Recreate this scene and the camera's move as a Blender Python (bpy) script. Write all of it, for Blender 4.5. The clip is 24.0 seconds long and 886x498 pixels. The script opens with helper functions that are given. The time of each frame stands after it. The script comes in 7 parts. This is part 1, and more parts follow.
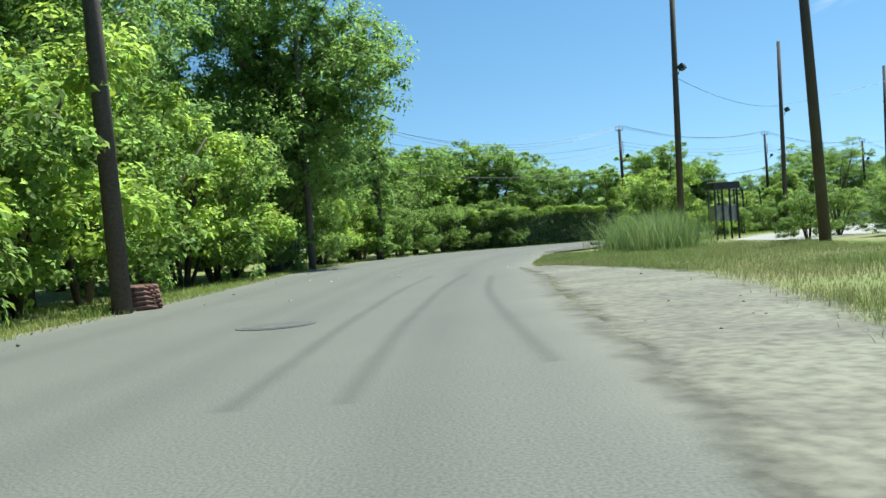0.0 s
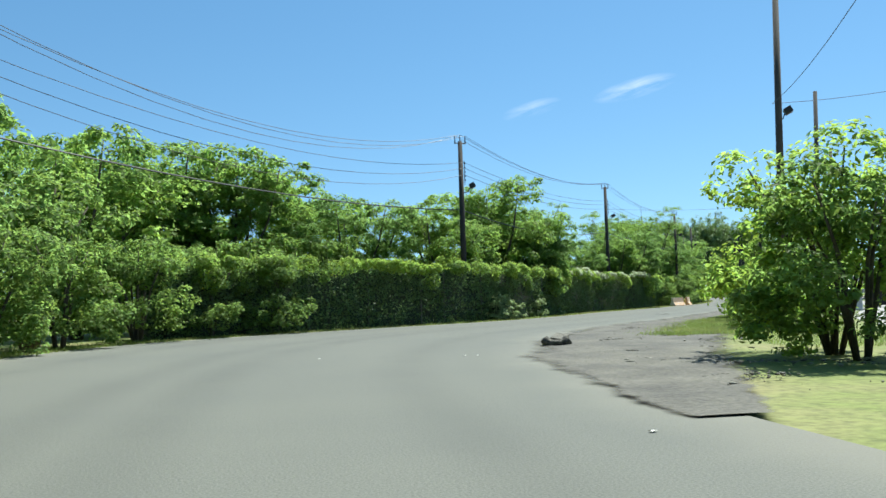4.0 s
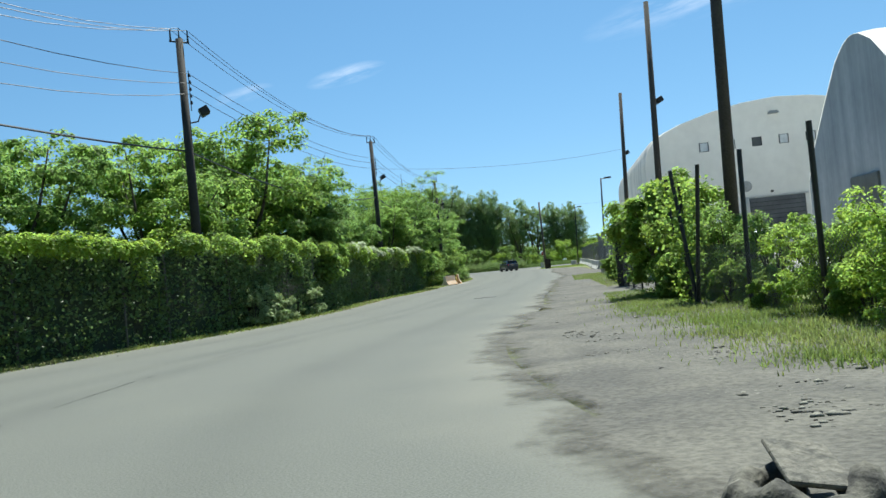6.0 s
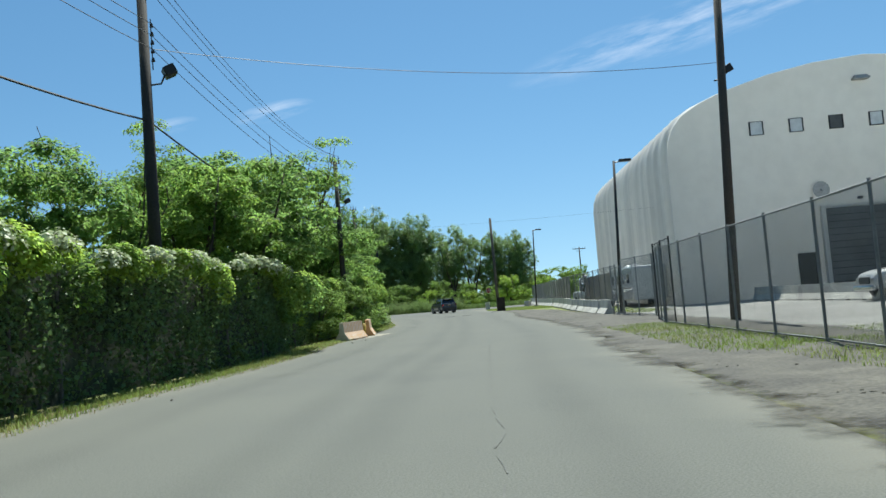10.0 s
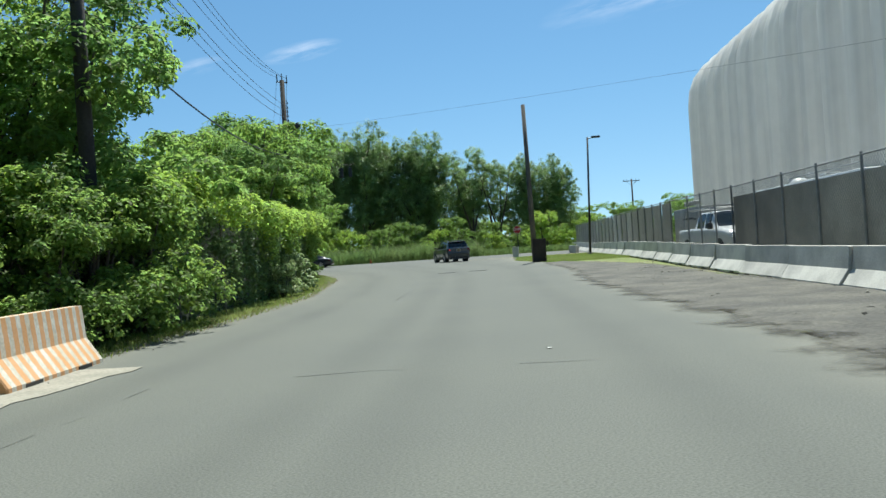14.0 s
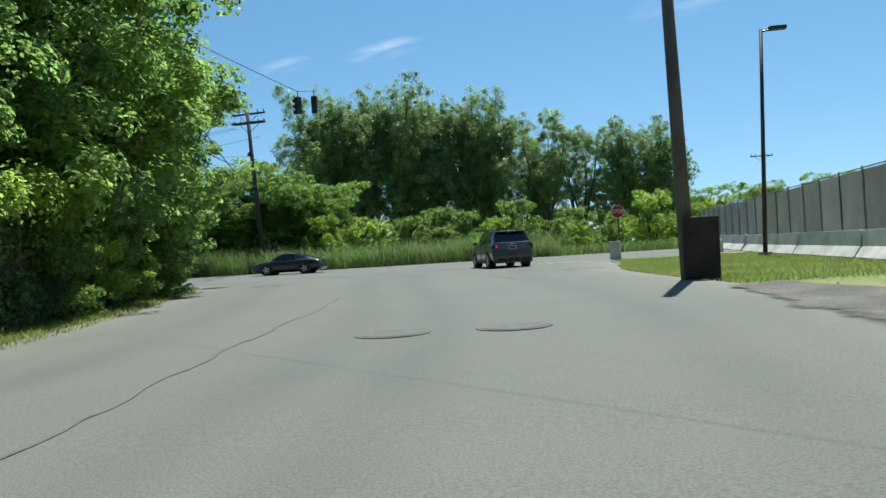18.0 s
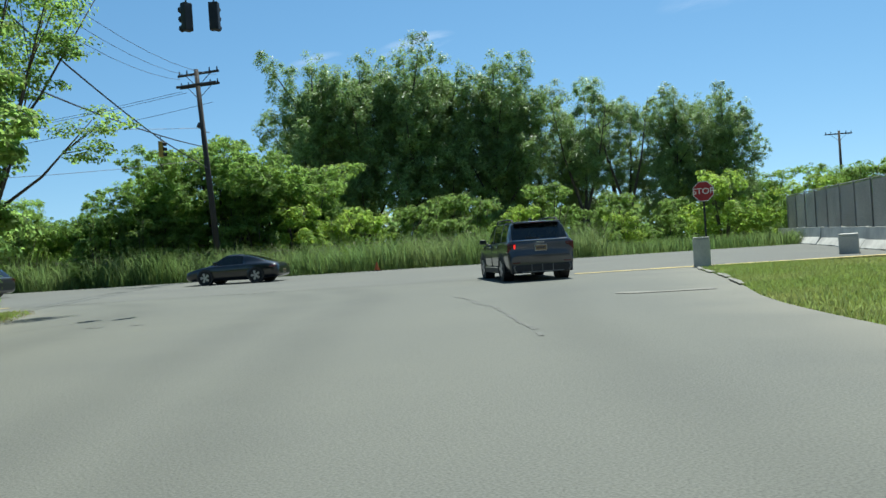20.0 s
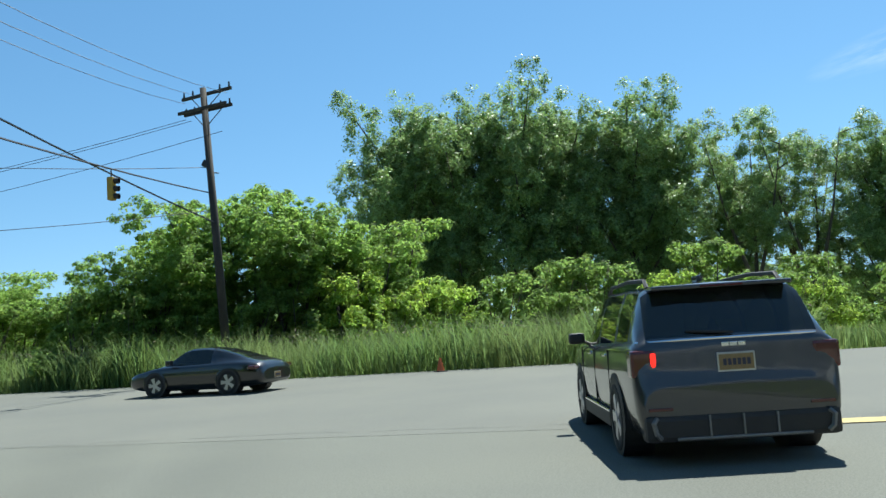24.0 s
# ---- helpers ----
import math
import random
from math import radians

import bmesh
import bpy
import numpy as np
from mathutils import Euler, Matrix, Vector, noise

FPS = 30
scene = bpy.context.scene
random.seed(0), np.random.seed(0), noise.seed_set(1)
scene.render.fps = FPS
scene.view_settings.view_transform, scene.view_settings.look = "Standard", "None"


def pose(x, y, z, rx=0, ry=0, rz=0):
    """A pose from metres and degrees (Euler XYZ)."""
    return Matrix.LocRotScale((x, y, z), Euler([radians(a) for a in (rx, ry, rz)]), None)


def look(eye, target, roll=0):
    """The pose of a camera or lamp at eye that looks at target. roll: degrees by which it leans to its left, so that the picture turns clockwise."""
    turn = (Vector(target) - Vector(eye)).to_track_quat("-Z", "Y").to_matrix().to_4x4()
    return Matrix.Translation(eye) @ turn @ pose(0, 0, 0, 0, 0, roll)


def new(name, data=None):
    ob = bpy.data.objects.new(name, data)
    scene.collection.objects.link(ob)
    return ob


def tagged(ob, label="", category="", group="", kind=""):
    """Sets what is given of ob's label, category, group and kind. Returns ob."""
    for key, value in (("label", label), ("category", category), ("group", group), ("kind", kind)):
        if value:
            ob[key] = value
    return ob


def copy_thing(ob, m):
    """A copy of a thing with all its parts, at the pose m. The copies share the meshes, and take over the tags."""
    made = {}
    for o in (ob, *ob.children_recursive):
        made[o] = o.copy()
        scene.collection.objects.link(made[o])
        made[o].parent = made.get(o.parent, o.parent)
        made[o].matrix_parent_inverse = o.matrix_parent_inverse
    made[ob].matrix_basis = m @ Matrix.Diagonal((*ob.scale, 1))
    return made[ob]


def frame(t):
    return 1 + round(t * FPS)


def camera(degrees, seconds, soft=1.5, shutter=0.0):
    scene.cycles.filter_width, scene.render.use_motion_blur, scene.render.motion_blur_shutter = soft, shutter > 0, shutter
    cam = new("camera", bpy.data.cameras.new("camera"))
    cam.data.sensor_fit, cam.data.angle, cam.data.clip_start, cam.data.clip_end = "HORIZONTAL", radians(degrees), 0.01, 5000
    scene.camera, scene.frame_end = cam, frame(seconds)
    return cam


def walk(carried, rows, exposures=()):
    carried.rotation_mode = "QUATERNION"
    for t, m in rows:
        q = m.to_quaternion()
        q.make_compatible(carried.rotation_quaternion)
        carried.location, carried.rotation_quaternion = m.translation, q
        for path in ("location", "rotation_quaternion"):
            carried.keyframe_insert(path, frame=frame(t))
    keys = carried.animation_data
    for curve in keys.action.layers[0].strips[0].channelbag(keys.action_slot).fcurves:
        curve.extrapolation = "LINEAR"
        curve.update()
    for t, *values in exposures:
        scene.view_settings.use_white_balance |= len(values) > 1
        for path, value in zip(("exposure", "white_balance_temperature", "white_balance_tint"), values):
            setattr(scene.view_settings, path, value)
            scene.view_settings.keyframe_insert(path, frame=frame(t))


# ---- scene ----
cam = camera(56.4, 24.0)
PATH = [
    (0, (1.38, 0.6, 0.836), (1.324, 2.6, 0.818), -4.1),
    (0.5, (0.339, 3.698, 0.746), (0.392, 5.696, 0.811), -1.4),
    (1, (-0.358, 7.467, 0.855), (-0.226, 9.459, 0.968), 0.5),
    (1.5, (-0.533, 11.574, 0.867), (-0.304, 13.556, 0.999), -0.0),
    (2, (-0.567, 15.709, 0.824), (-0.247, 17.678, 0.968), -0.5),
    (2.5, (-0.546, 19.907, 0.992), (-0.143, 21.861, 1.136), -0.8),
    (4.5, (1.524, 36.235, 1.093), (2.282, 38.083, 1.205), -2.8),
    (5, (2.631, 40.316, 1.207), (3.548, 42.091, 1.294), -4.3),
    (5.5, (3.948, 43.653, 1.196), (5.029, 45.334, 1.266), -5.2),
    (6, (5.449, 46.932, 1.251), (6.67, 48.516, 1.304), -5.6),
    (6.5, (7.219, 50.273, 1.276), (8.53, 51.783, 1.319), -5.3),
    (7, (9.175, 53.527, 1.299), (10.527, 55.001, 1.343), -4.5),
    (7.5, (11.382, 56.708, 1.231), (12.741, 58.173, 1.291), -3.3),
    (8, (13.897, 59.848, 1.224), (15.251, 61.318, 1.303), -2.1),
    (8.5, (16.629, 62.803, 1.231), (17.977, 64.277, 1.336), -1.5),
    (9, (19.625, 65.8, 1.255), (20.975, 67.271, 1.378), -1.7),
    (9.5, (22.651, 68.582, 1.279), (23.998, 70.053, 1.431), -2.6),
    (10, (25.782, 71.455, 1.247), (27.145, 72.913, 1.381), -4.6),
    (10.5, (28.838, 74.325, 1.185), (30.205, 75.783, 1.256), -4.9),
    (12.5, (40.539, 85.631, 1.387), (41.856, 87.136, 1.406), -2.8),
    (13, (43.373, 88.487, 1.316), (44.68, 90.0, 1.327), -3.5),
    (13.5, (46.058, 91.233, 1.271), (47.367, 92.745, 1.275), -3.8),
    (14, (48.695, 93.877, 1.25), (50.005, 95.388, 1.252), -3.8),
    (14.5, (51.328, 96.566, 1.162), (52.637, 98.078, 1.174), -3.5),
    (15, (53.932, 99.267, 1.112), (55.233, 100.786, 1.135), -2.9),
    (15.5, (56.518, 101.906, 1.096), (57.803, 103.438, 1.125), -2.4),
    (16, (59.048, 104.411, 1.06), (60.31, 105.963, 1.089), -2.1),
    (16.5, (61.472, 106.855, 1.039), (62.711, 108.425, 1.061), -2.1),
    (17, (64.132, 109.355, 0.986), (65.341, 110.949, 1.003), -2.4),
    (17.5, (66.581, 111.964, 1.039), (67.761, 113.579, 1.049), -3.0),
    (18, (68.849, 114.443, 1.12), (70.004, 116.076, 1.126), -3.5),
    (18.5, (71.258, 117.166, 1.228), (72.386, 118.818, 1.229), -4.4),
    (20.5, (79.549, 127.127, 1.296), (80.606, 128.825, 1.296), -2.5),
    (21, (81.184, 129.21, 1.318), (82.223, 130.919, 1.318), -0.0),
    (21.5, (82.705, 131.138, 1.337), (83.734, 132.853, 1.297), -1.8),
    (22, (83.975, 132.731, 1.358), (85.002, 134.445, 1.302), -3.3),
    (22.5, (84.999, 133.994, 1.555), (85.964, 135.742, 1.673), -2.7),
    (23, (85.763, 134.812, 1.62), (86.553, 136.637, 1.835), -2.5),
    (23.5, (86.612, 135.369, 1.547), (87.366, 137.209, 1.757), -2.6),
    (24, (87.044, 136.592, 1.536), (87.844, 138.413, 1.742), -3.7),
]
walk(cam, [(t, look(eye, target, roll)) for t, eye, target, roll in PATH], [(0, 0.93), (4.5, 0.92), (6, 0.77), (8.5, 0.73), (10, 0.6), (13, 0.64), (18, 0.66), (21, 0.72), (22.5, 0.94), (24, 0.98)])

# ---- world, sun ----
SUN_AZ, SUN_EL = radians(36), radians(62)          # azimuth counted from +x towards +y
world = bpy.data.worlds.new("sky")
scene.world = world
world.use_nodes = True
wn, wl = world.node_tree.nodes, world.node_tree.links
wn.clear()
sky = wn.new("ShaderNodeTexSky")
sky.sky_type, sky.sun_disc = "NISHITA", False
sky.sun_elevation, sky.sun_rotation = SUN_EL, radians(90) - SUN_AZ
sky.air_density, sky.dust_density, sky.ozone_density = 1.0, 0.15, 2.0
wco = wn.new("ShaderNodeTexCoord")
wup = wn.new("ShaderNodeVectorMath")
wup.operation, wup.inputs[1].default_value = "ADD", (0, 0, 0.10)
wl.new(wco.outputs["Generated"], wup.inputs[0])
wnorm = wn.new("ShaderNodeVectorMath")
wnorm.operation = "NORMALIZE"
wl.new(wup.outputs["Vector"], wnorm.inputs[0])
wl.new(wnorm.outputs["Vector"], sky.inputs["Vector"])


def wmath(op, a, b=None, c=None):
    """A maths node of the sky; numbers or sockets in, socket out."""
    q = wn.new("ShaderNodeMath")
    q.operation = op
    for k, v in enumerate((a, b, c)):
        if v is None:
            continue
        if isinstance(v, (int, float)):
            q.inputs[k].default_value = v
        else:
            wl.new(v, q.inputs[k])
    return q.outputs[0]


def wisp(a, b, wide, dense):
    """A thin streak of cirrus between two directions of the sky."""
    a, b = Vector(a).normalized(), Vector(b).normalized()
    mid = ((a + b) / 2).normalized()
    along = (b - a).normalized()
    across = mid.cross(along).normalized()
    dots = []
    for v in (along, across):
        q = wn.new("ShaderNodeVectorMath")
        q.operation = "DOT_PRODUCT"
        q.inputs[1].default_value = v
        wl.new(wco.outputs["Generated"], q.inputs[0])
        dots.append(q.outputs["Value"])
    comb = wn.new("ShaderNodeCombineXYZ")
    wl.new(wmath("MULTIPLY", dots[0], 7.0), comb.inputs[0])
    wl.new(wmath("MULTIPLY", dots[1], 42.0), comb.inputs[1])
    nz = wn.new("ShaderNodeTexNoise")
    nz.inputs["Scale"].default_value, nz.inputs["Detail"].default_value, nz.inputs["Roughness"].default_value = 1.6, 7.0, 0.62
    wl.new(comb.outputs[0], nz.inputs["Vector"])
    u = wmath("DIVIDE", dots[0], (b - a).length / 2)
    v = wmath("DIVIDE", dots[1], wide)
    fall = wmath("SUBTRACT", 1.0, wmath("ADD", wmath("MULTIPLY", u, u), wmath("MULTIPLY", v, v)))
    body = wmath("MULTIPLY", wmath("MAXIMUM", fall, 0.0), wmath("MULTIPLY", wmath("MAXIMUM", wmath("SUBTRACT", nz.outputs["Fac"], 0.42), 0.0), dense * 2.4))
    face = wn.new("ShaderNodeVectorMath")
    face.operation = "DOT_PRODUCT"
    face.inputs[1].default_value = mid
    wl.new(wco.outputs["Generated"], face.inputs[0])
    return wmath("MULTIPLY", body, wmath("GREATER_THAN", face.outputs["Value"], 0.3))


clouds = None
for a, b, wide, dense in (((0.72, 0.64, 0.25), (0.92, 0.25, 0.32), 0.03, 0.55), ((0.475, 0.85, 0.231), (0.555, 0.79, 0.249), 0.012, 0.6), ((0.38, 0.9, 0.217), (0.445, 0.865, 0.234), 0.010, 0.4), ((0.2, -0.9, 0.4), (0.6, -0.7, 0.45), 0.05, 0.8)):
    w = wisp(a, b, wide, dense)
    clouds = w if clouds is None else wmath("ADD", clouds, w)
wmix = wn.new("ShaderNodeMixRGB")
wmix.inputs["Color2"].default_value = (9.0, 9.6, 10.4, 1)
wl.new(wmath("MINIMUM", clouds, 0.75), wmix.inputs["Fac"])
whue = wn.new("ShaderNodeHueSaturation")
whue.inputs["Saturation"].default_value, whue.inputs["Hue"].default_value = 1.2, 0.487
wl.new(sky.outputs["Color"], whue.inputs["Color"])
wl.new(whue.outputs["Color"], wmix.inputs["Color1"])
wbg = wn.new("ShaderNodeBackground")
wbg.inputs["Strength"].default_value = 0.081
wl.new(wmix.outputs["Color"], wbg.inputs["Color"])
wout = wn.new("ShaderNodeOutputWorld")
wl.new(wbg.outputs["Background"], wout.inputs["Surface"])

sun_data = bpy.data.lights.new("sun", "SUN")
sun_data.energy, sun_data.angle, sun_data.color = 5.0, radians(0.53), (0.935, 0.98, 0.91)
sun = new("sun", sun_data)
sun.matrix_world = look((math.cos(SUN_AZ) * math.cos(SUN_EL) * 100, math.sin(SUN_AZ) * math.cos(SUN_EL) * 100, math.sin(SUN_EL) * 100), (0, 0, 0))


# ---- materials ----
def material(name, base, rough=0.6, metal=0.0, var=0.25, scale=3.0, fine=40.0, bump=0.15, second=None, mixpos=(0.4, 0.65), island=0.0, spec=0.5, translucent=0.0, coat=0.0, objvar=0.0):
    """Principled material with large stains and fine grain; second: a colour that large noise mixes in."""
    m = bpy.data.materials.new(name)
    m.use_nodes = True
    n, l = m.node_tree.nodes, m.node_tree.links
    n.clear()
    out = n.new("ShaderNodeOutputMaterial")
    b = n.new("ShaderNodeBsdfPrincipled")
    b.inputs["Roughness"].default_value, b.inputs["Metallic"].default_value = rough, metal
    b.inputs["Specular IOR Level"].default_value = spec
    b.inputs["Coat Weight"].default_value = coat
    co = n.new("ShaderNodeTexCoord")
    big, small = n.new("ShaderNodeTexNoise"), n.new("ShaderNodeTexNoise")
    for t, s, d in ((big, scale, 4.0), (small, fine, 5.0)):
        t.inputs["Scale"].default_value, t.inputs["Detail"].default_value = s, d
        l.new(co.outputs["Object"], t.inputs["Vector"])
    mix = n.new("ShaderNodeMixRGB")
    mix.inputs["Color1"].default_value = (*base, 1)
    mix.inputs["Color2"].default_value = (*(second or [c * (1 - var) for c in base]), 1)
    ramp = n.new("ShaderNodeValToRGB")
    ramp.color_ramp.elements[0].position, ramp.color_ramp.elements[1].position = mixpos
    l.new(big.outputs["Fac"], ramp.inputs["Fac"])
    l.new(ramp.outputs["Color"], mix.inputs["Fac"])
    grain = n.new("ShaderNodeMixRGB")
    grain.blend_type = "MULTIPLY"
    grain.inputs["Fac"].default_value = min(1.0, var * 2)
    gr = n.new("ShaderNodeValToRGB")
    gr.color_ramp.elements[0].position, gr.color_ramp.elements[1].position = 0.3, 0.62
    gr.color_ramp.elements[0].color = (0.55, 0.55, 0.55, 1)
    l.new(small.outputs["Fac"], gr.inputs["Fac"])
    l.new(mix.outputs["Color"], grain.inputs["Color1"])
    l.new(gr.outputs["Color"], grain.inputs["Color2"])
    last = grain.outputs["Color"]
    if island or objvar:
        hsv = n.new("ShaderNodeHueSaturation")
        src = n.new("ShaderNodeNewGeometry").outputs["Random Per Island"] if island else n.new("ShaderNodeObjectInfo").outputs["Random"]
        amount = island or objvar
        for key, lo, hi in (("Value", 1 - amount, 1 + amount), ("Hue", 0.5 - 0.05 * amount, 0.5 + 0.05 * amount), ("Saturation", 1 + 0.15 * amount, 1 - 0.3 * amount)):
            r = n.new("ShaderNodeMapRange")
            r.inputs["To Min"].default_value, r.inputs["To Max"].default_value = lo, hi
            l.new(src, r.inputs["Value"])
            l.new(r.outputs["Result"], hsv.inputs[key])
        l.new(last, hsv.inputs["Color"])
        last = hsv.outputs["Color"]
    l.new(last, b.inputs["Base Color"])
    if bump:
        bp = n.new("ShaderNodeBump")
        bp.inputs["Strength"].default_value, bp.inputs["Distance"].default_value = bump, 0.02
        l.new(small.outputs["Fac"], bp.inputs["Height"])
        l.new(bp.outputs["Normal"], b.inputs["Normal"])
    surf = b.outputs["BSDF"]
    if translucent:
        tr, ad = n.new("ShaderNodeBsdfTranslucent"), n.new("ShaderNodeMixShader")
        ad.inputs["Fac"].default_value = translucent
        l.new(last, tr.inputs["Color"])
        l.new(surf, ad.inputs[1])
        l.new(tr.outputs["BSDF"], ad.inputs[2])
        surf = ad.outputs["Shader"]
    l.new(surf, out.inputs["Surface"])
    return m


def glass(name, tint, rough=0.02, alpha=0.5):
    m = bpy.data.materials.new(name)
    m.use_nodes = True
    n, l = m.node_tree.nodes, m.node_tree.links
    b = n["Principled BSDF"]
    b.inputs["Base Color"].default_value, b.inputs["Roughness"].default_value = (*tint, 1), rough
    b.inputs["Specular IOR Level"].default_value = 0.6
    b.inputs["Alpha"].default_value = alpha
    return m


ASPHALT = material("asphalt", (0.148, 0.151, 0.128), 0.88, var=0.4, scale=0.3, fine=55, bump=0.25, second=(0.131, 0.135, 0.118), mixpos=(0.3, 0.75), spec=0.3)
ASPHALT2 = material("main_asphalt", (0.146, 0.147, 0.127), 0.88, var=0.3, scale=0.3, fine=55, bump=0.25, second=(0.122, 0.125, 0.113), mixpos=(0.3, 0.75), spec=0.3)

def dusty(m, dust, lo, hi):
    """Lets dust lie on a sheet where its 'side' value nears 1, broken up by noise."""
    n, l = m.node_tree.nodes, m.node_tree.links
    b = [q for q in n if q.type == "BSDF_PRINCIPLED"][0]
    src = b.inputs["Base Color"].links[0].from_socket
    at, nz, co = n.new("ShaderNodeAttribute"), n.new("ShaderNodeTexNoise"), n.new("ShaderNodeTexCoord")
    at.attribute_name = "side"
    nz.inputs["Scale"].default_value, nz.inputs["Detail"].default_value = 0.5, 6.0
    l.new(co.outputs["Object"], nz.inputs["Vector"])
    add = n.new("ShaderNodeMath")
    add.operation, add.inputs[1].default_value = "MULTIPLY_ADD", 0.3
    l.new(nz.outputs["Fac"], add.inputs[0])
    l.new(at.outputs["Fac"], add.inputs[2])
    r = n.new("ShaderNodeMapRange")
    r.interpolation_type = "SMOOTHSTEP"
    r.inputs["From Min"].default_value, r.inputs["From Max"].default_value, r.inputs["To Max"].default_value = lo, hi, 0.8
    l.new(add.outputs[0], r.inputs["Value"])
    mix = n.new("ShaderNodeMixRGB")
    mix.inputs["Color2"].default_value = (*dust, 1)
    l.new(r.outputs["Result"], mix.inputs["Fac"])
    l.new(src, mix.inputs["Color1"])
    l.new(mix.outputs["Color"], b.inputs["Base Color"])
    return m


dusty(ASPHALT, (0.195, 0.187, 0.152), 0.9, 1.25)


def worn(m, bands, most):
    """Darker oily wheel bands along a road where its 'side' value nears one of bands, broken up by noise."""
    n, l = m.node_tree.nodes, m.node_tree.links
    b = [q for q in n if q.type == "BSDF_PRINCIPLED"][0]
    at, nz, co = n.new("ShaderNodeAttribute"), n.new("ShaderNodeTexNoise"), n.new("ShaderNodeTexCoord")
    at.attribute_name = "side"
    nz.inputs["Scale"].default_value, nz.inputs["Detail"].default_value = 0.35, 5.0
    l.new(co.outputs["Object"], nz.inputs["Vector"])
    for place in bands:
        src = b.inputs["Base Color"].links[0].from_socket
        gap, near, amount, dark = n.new("ShaderNodeMath"), n.new("ShaderNodeMapRange"), n.new("ShaderNodeMath"), n.new("ShaderNodeMixRGB")
        gap.operation, gap.inputs[1].default_value = "SUBTRACT", place
        far = n.new("ShaderNodeMath")
        far.operation = "ABSOLUTE"
        l.new(at.outputs["Fac"], gap.inputs[0])
        l.new(gap.outputs[0], far.inputs[0])
        near.interpolation_type = "SMOOTHSTEP"
        near.inputs["From Max"].default_value, near.inputs["To Min"].default_value, near.inputs["To Max"].default_value = 0.13, most, 0.0
        l.new(far.outputs[0], near.inputs["Value"])
        amount.operation = "MULTIPLY"
        l.new(near.outputs["Result"], amount.inputs[0])
        l.new(nz.outputs["Fac"], amount.inputs[1])
        dark.blend_type, dark.inputs["Color2"].default_value = "MULTIPLY", (0.55, 0.56, 0.58, 1)
        l.new(amount.outputs[0], dark.inputs["Fac"])
        l.new(src, dark.inputs["Color1"])
        l.new(dark.outputs["Color"], b.inputs["Base Color"])


worn(ASPHALT, (0.1, 0.58), 0.5)
PATCH = material("asphalt_patch", (0.12, 0.122, 0.112), 0.9, var=0.3, scale=1.2, fine=60, bump=0.3)
GRAVEL = material("gravel", (0.148, 0.138, 0.112), 0.95, var=0.5, scale=0.75, fine=18, bump=1.0, second=(0.092, 0.086, 0.073), mixpos=(0.38, 0.62))


def fading(m, lo, hi, most=1.0):
    """Lets a sheet thin out in patches towards its edges, where its 'side' value nears 1."""
    n, l = m.node_tree.nodes, m.node_tree.links
    b = [q for q in n if q.type == "BSDF_PRINCIPLED"][0]
    at, nz, co = n.new("ShaderNodeAttribute"), n.new("ShaderNodeTexNoise"), n.new("ShaderNodeTexCoord")
    at.attribute_name = "side"
    nz.inputs["Scale"].default_value, nz.inputs["Detail"].default_value, nz.inputs["Roughness"].default_value = 1.1, 8.0, 0.7
    l.new(co.outputs["Object"], nz.inputs["Vector"])
    add = n.new("ShaderNodeMath")
    add.operation, add.inputs[1].default_value = "MULTIPLY_ADD", 0.7
    l.new(nz.outputs["Fac"], add.inputs[0])
    l.new(at.outputs["Fac"], add.inputs[2])
    r = n.new("ShaderNodeMapRange")
    r.interpolation_type = "SMOOTHSTEP"
    r.inputs["From Min"].default_value, r.inputs["From Max"].default_value = lo, hi
    r.inputs["To Min"].default_value, r.inputs["To Max"].default_value = most, 0.0
    l.new(add.outputs[0], r.inputs["Value"])
    l.new(r.outputs["Result"], b.inputs["Alpha"])
    return m


fading(GRAVEL, 1.0, 1.26)
GROUND = material("grass_ground", (0.17, 0.21, 0.05), 0.95, var=0.5, scale=0.35, fine=9, bump=0.8, second=(0.25, 0.22, 0.1), mixpos=(0.42, 0.72))
GRASS = material("grass_blades", (0.22, 0.30, 0.062), 0.7, var=0.3, scale=0.3, fine=5, bump=0, second=(0.35, 0.36, 0.13), mixpos=(0.45, 0.8), island=0.35, translucent=0.5, spec=0.3)
GRASS_DULL = material("field_grass", (0.150, 0.205, 0.055), 0.75, var=0.3, scale=0.25, fine=5, bump=0, second=(0.24, 0.22, 0.1), mixpos=(0.45, 0.75), island=0.35, translucent=0.45, spec=0.25)
DRY = material("dry_straw", (0.36, 0.28, 0.14), 0.85, var=0.3, scale=1.0, fine=9, bump=0, second=(0.26, 0.2, 0.1), island=0.3, translucent=0.3)
REED = material("reed_blades", (0.150, 0.240, 0.066), 0.65, var=0.3, scale=0.3, fine=5, bump=0, second=(0.215, 0.29, 0.1), island=0.32, translucent=0.55, spec=0.3)
SEED = material("seed_heads", (0.3, 0.27, 0.16), 0.9, var=0.3, scale=2, fine=30, bump=0, island=0.3)
LEAF_VINE = material("vine_leaf", (0.324, 0.466, 0.081), 0.5, var=0.25, scale=0.5, fine=6, bump=0, second=(0.194, 0.318, 0.063), island=0.32, translucent=0.75, spec=0.22)
LEAF_SUMAC = material("sumac_leaf", (0.305, 0.458, 0.089), 0.5, var=0.25, scale=0.4, fine=6, bump=0, second=(0.205, 0.339, 0.076), island=0.32, translucent=0.75, spec=0.22)
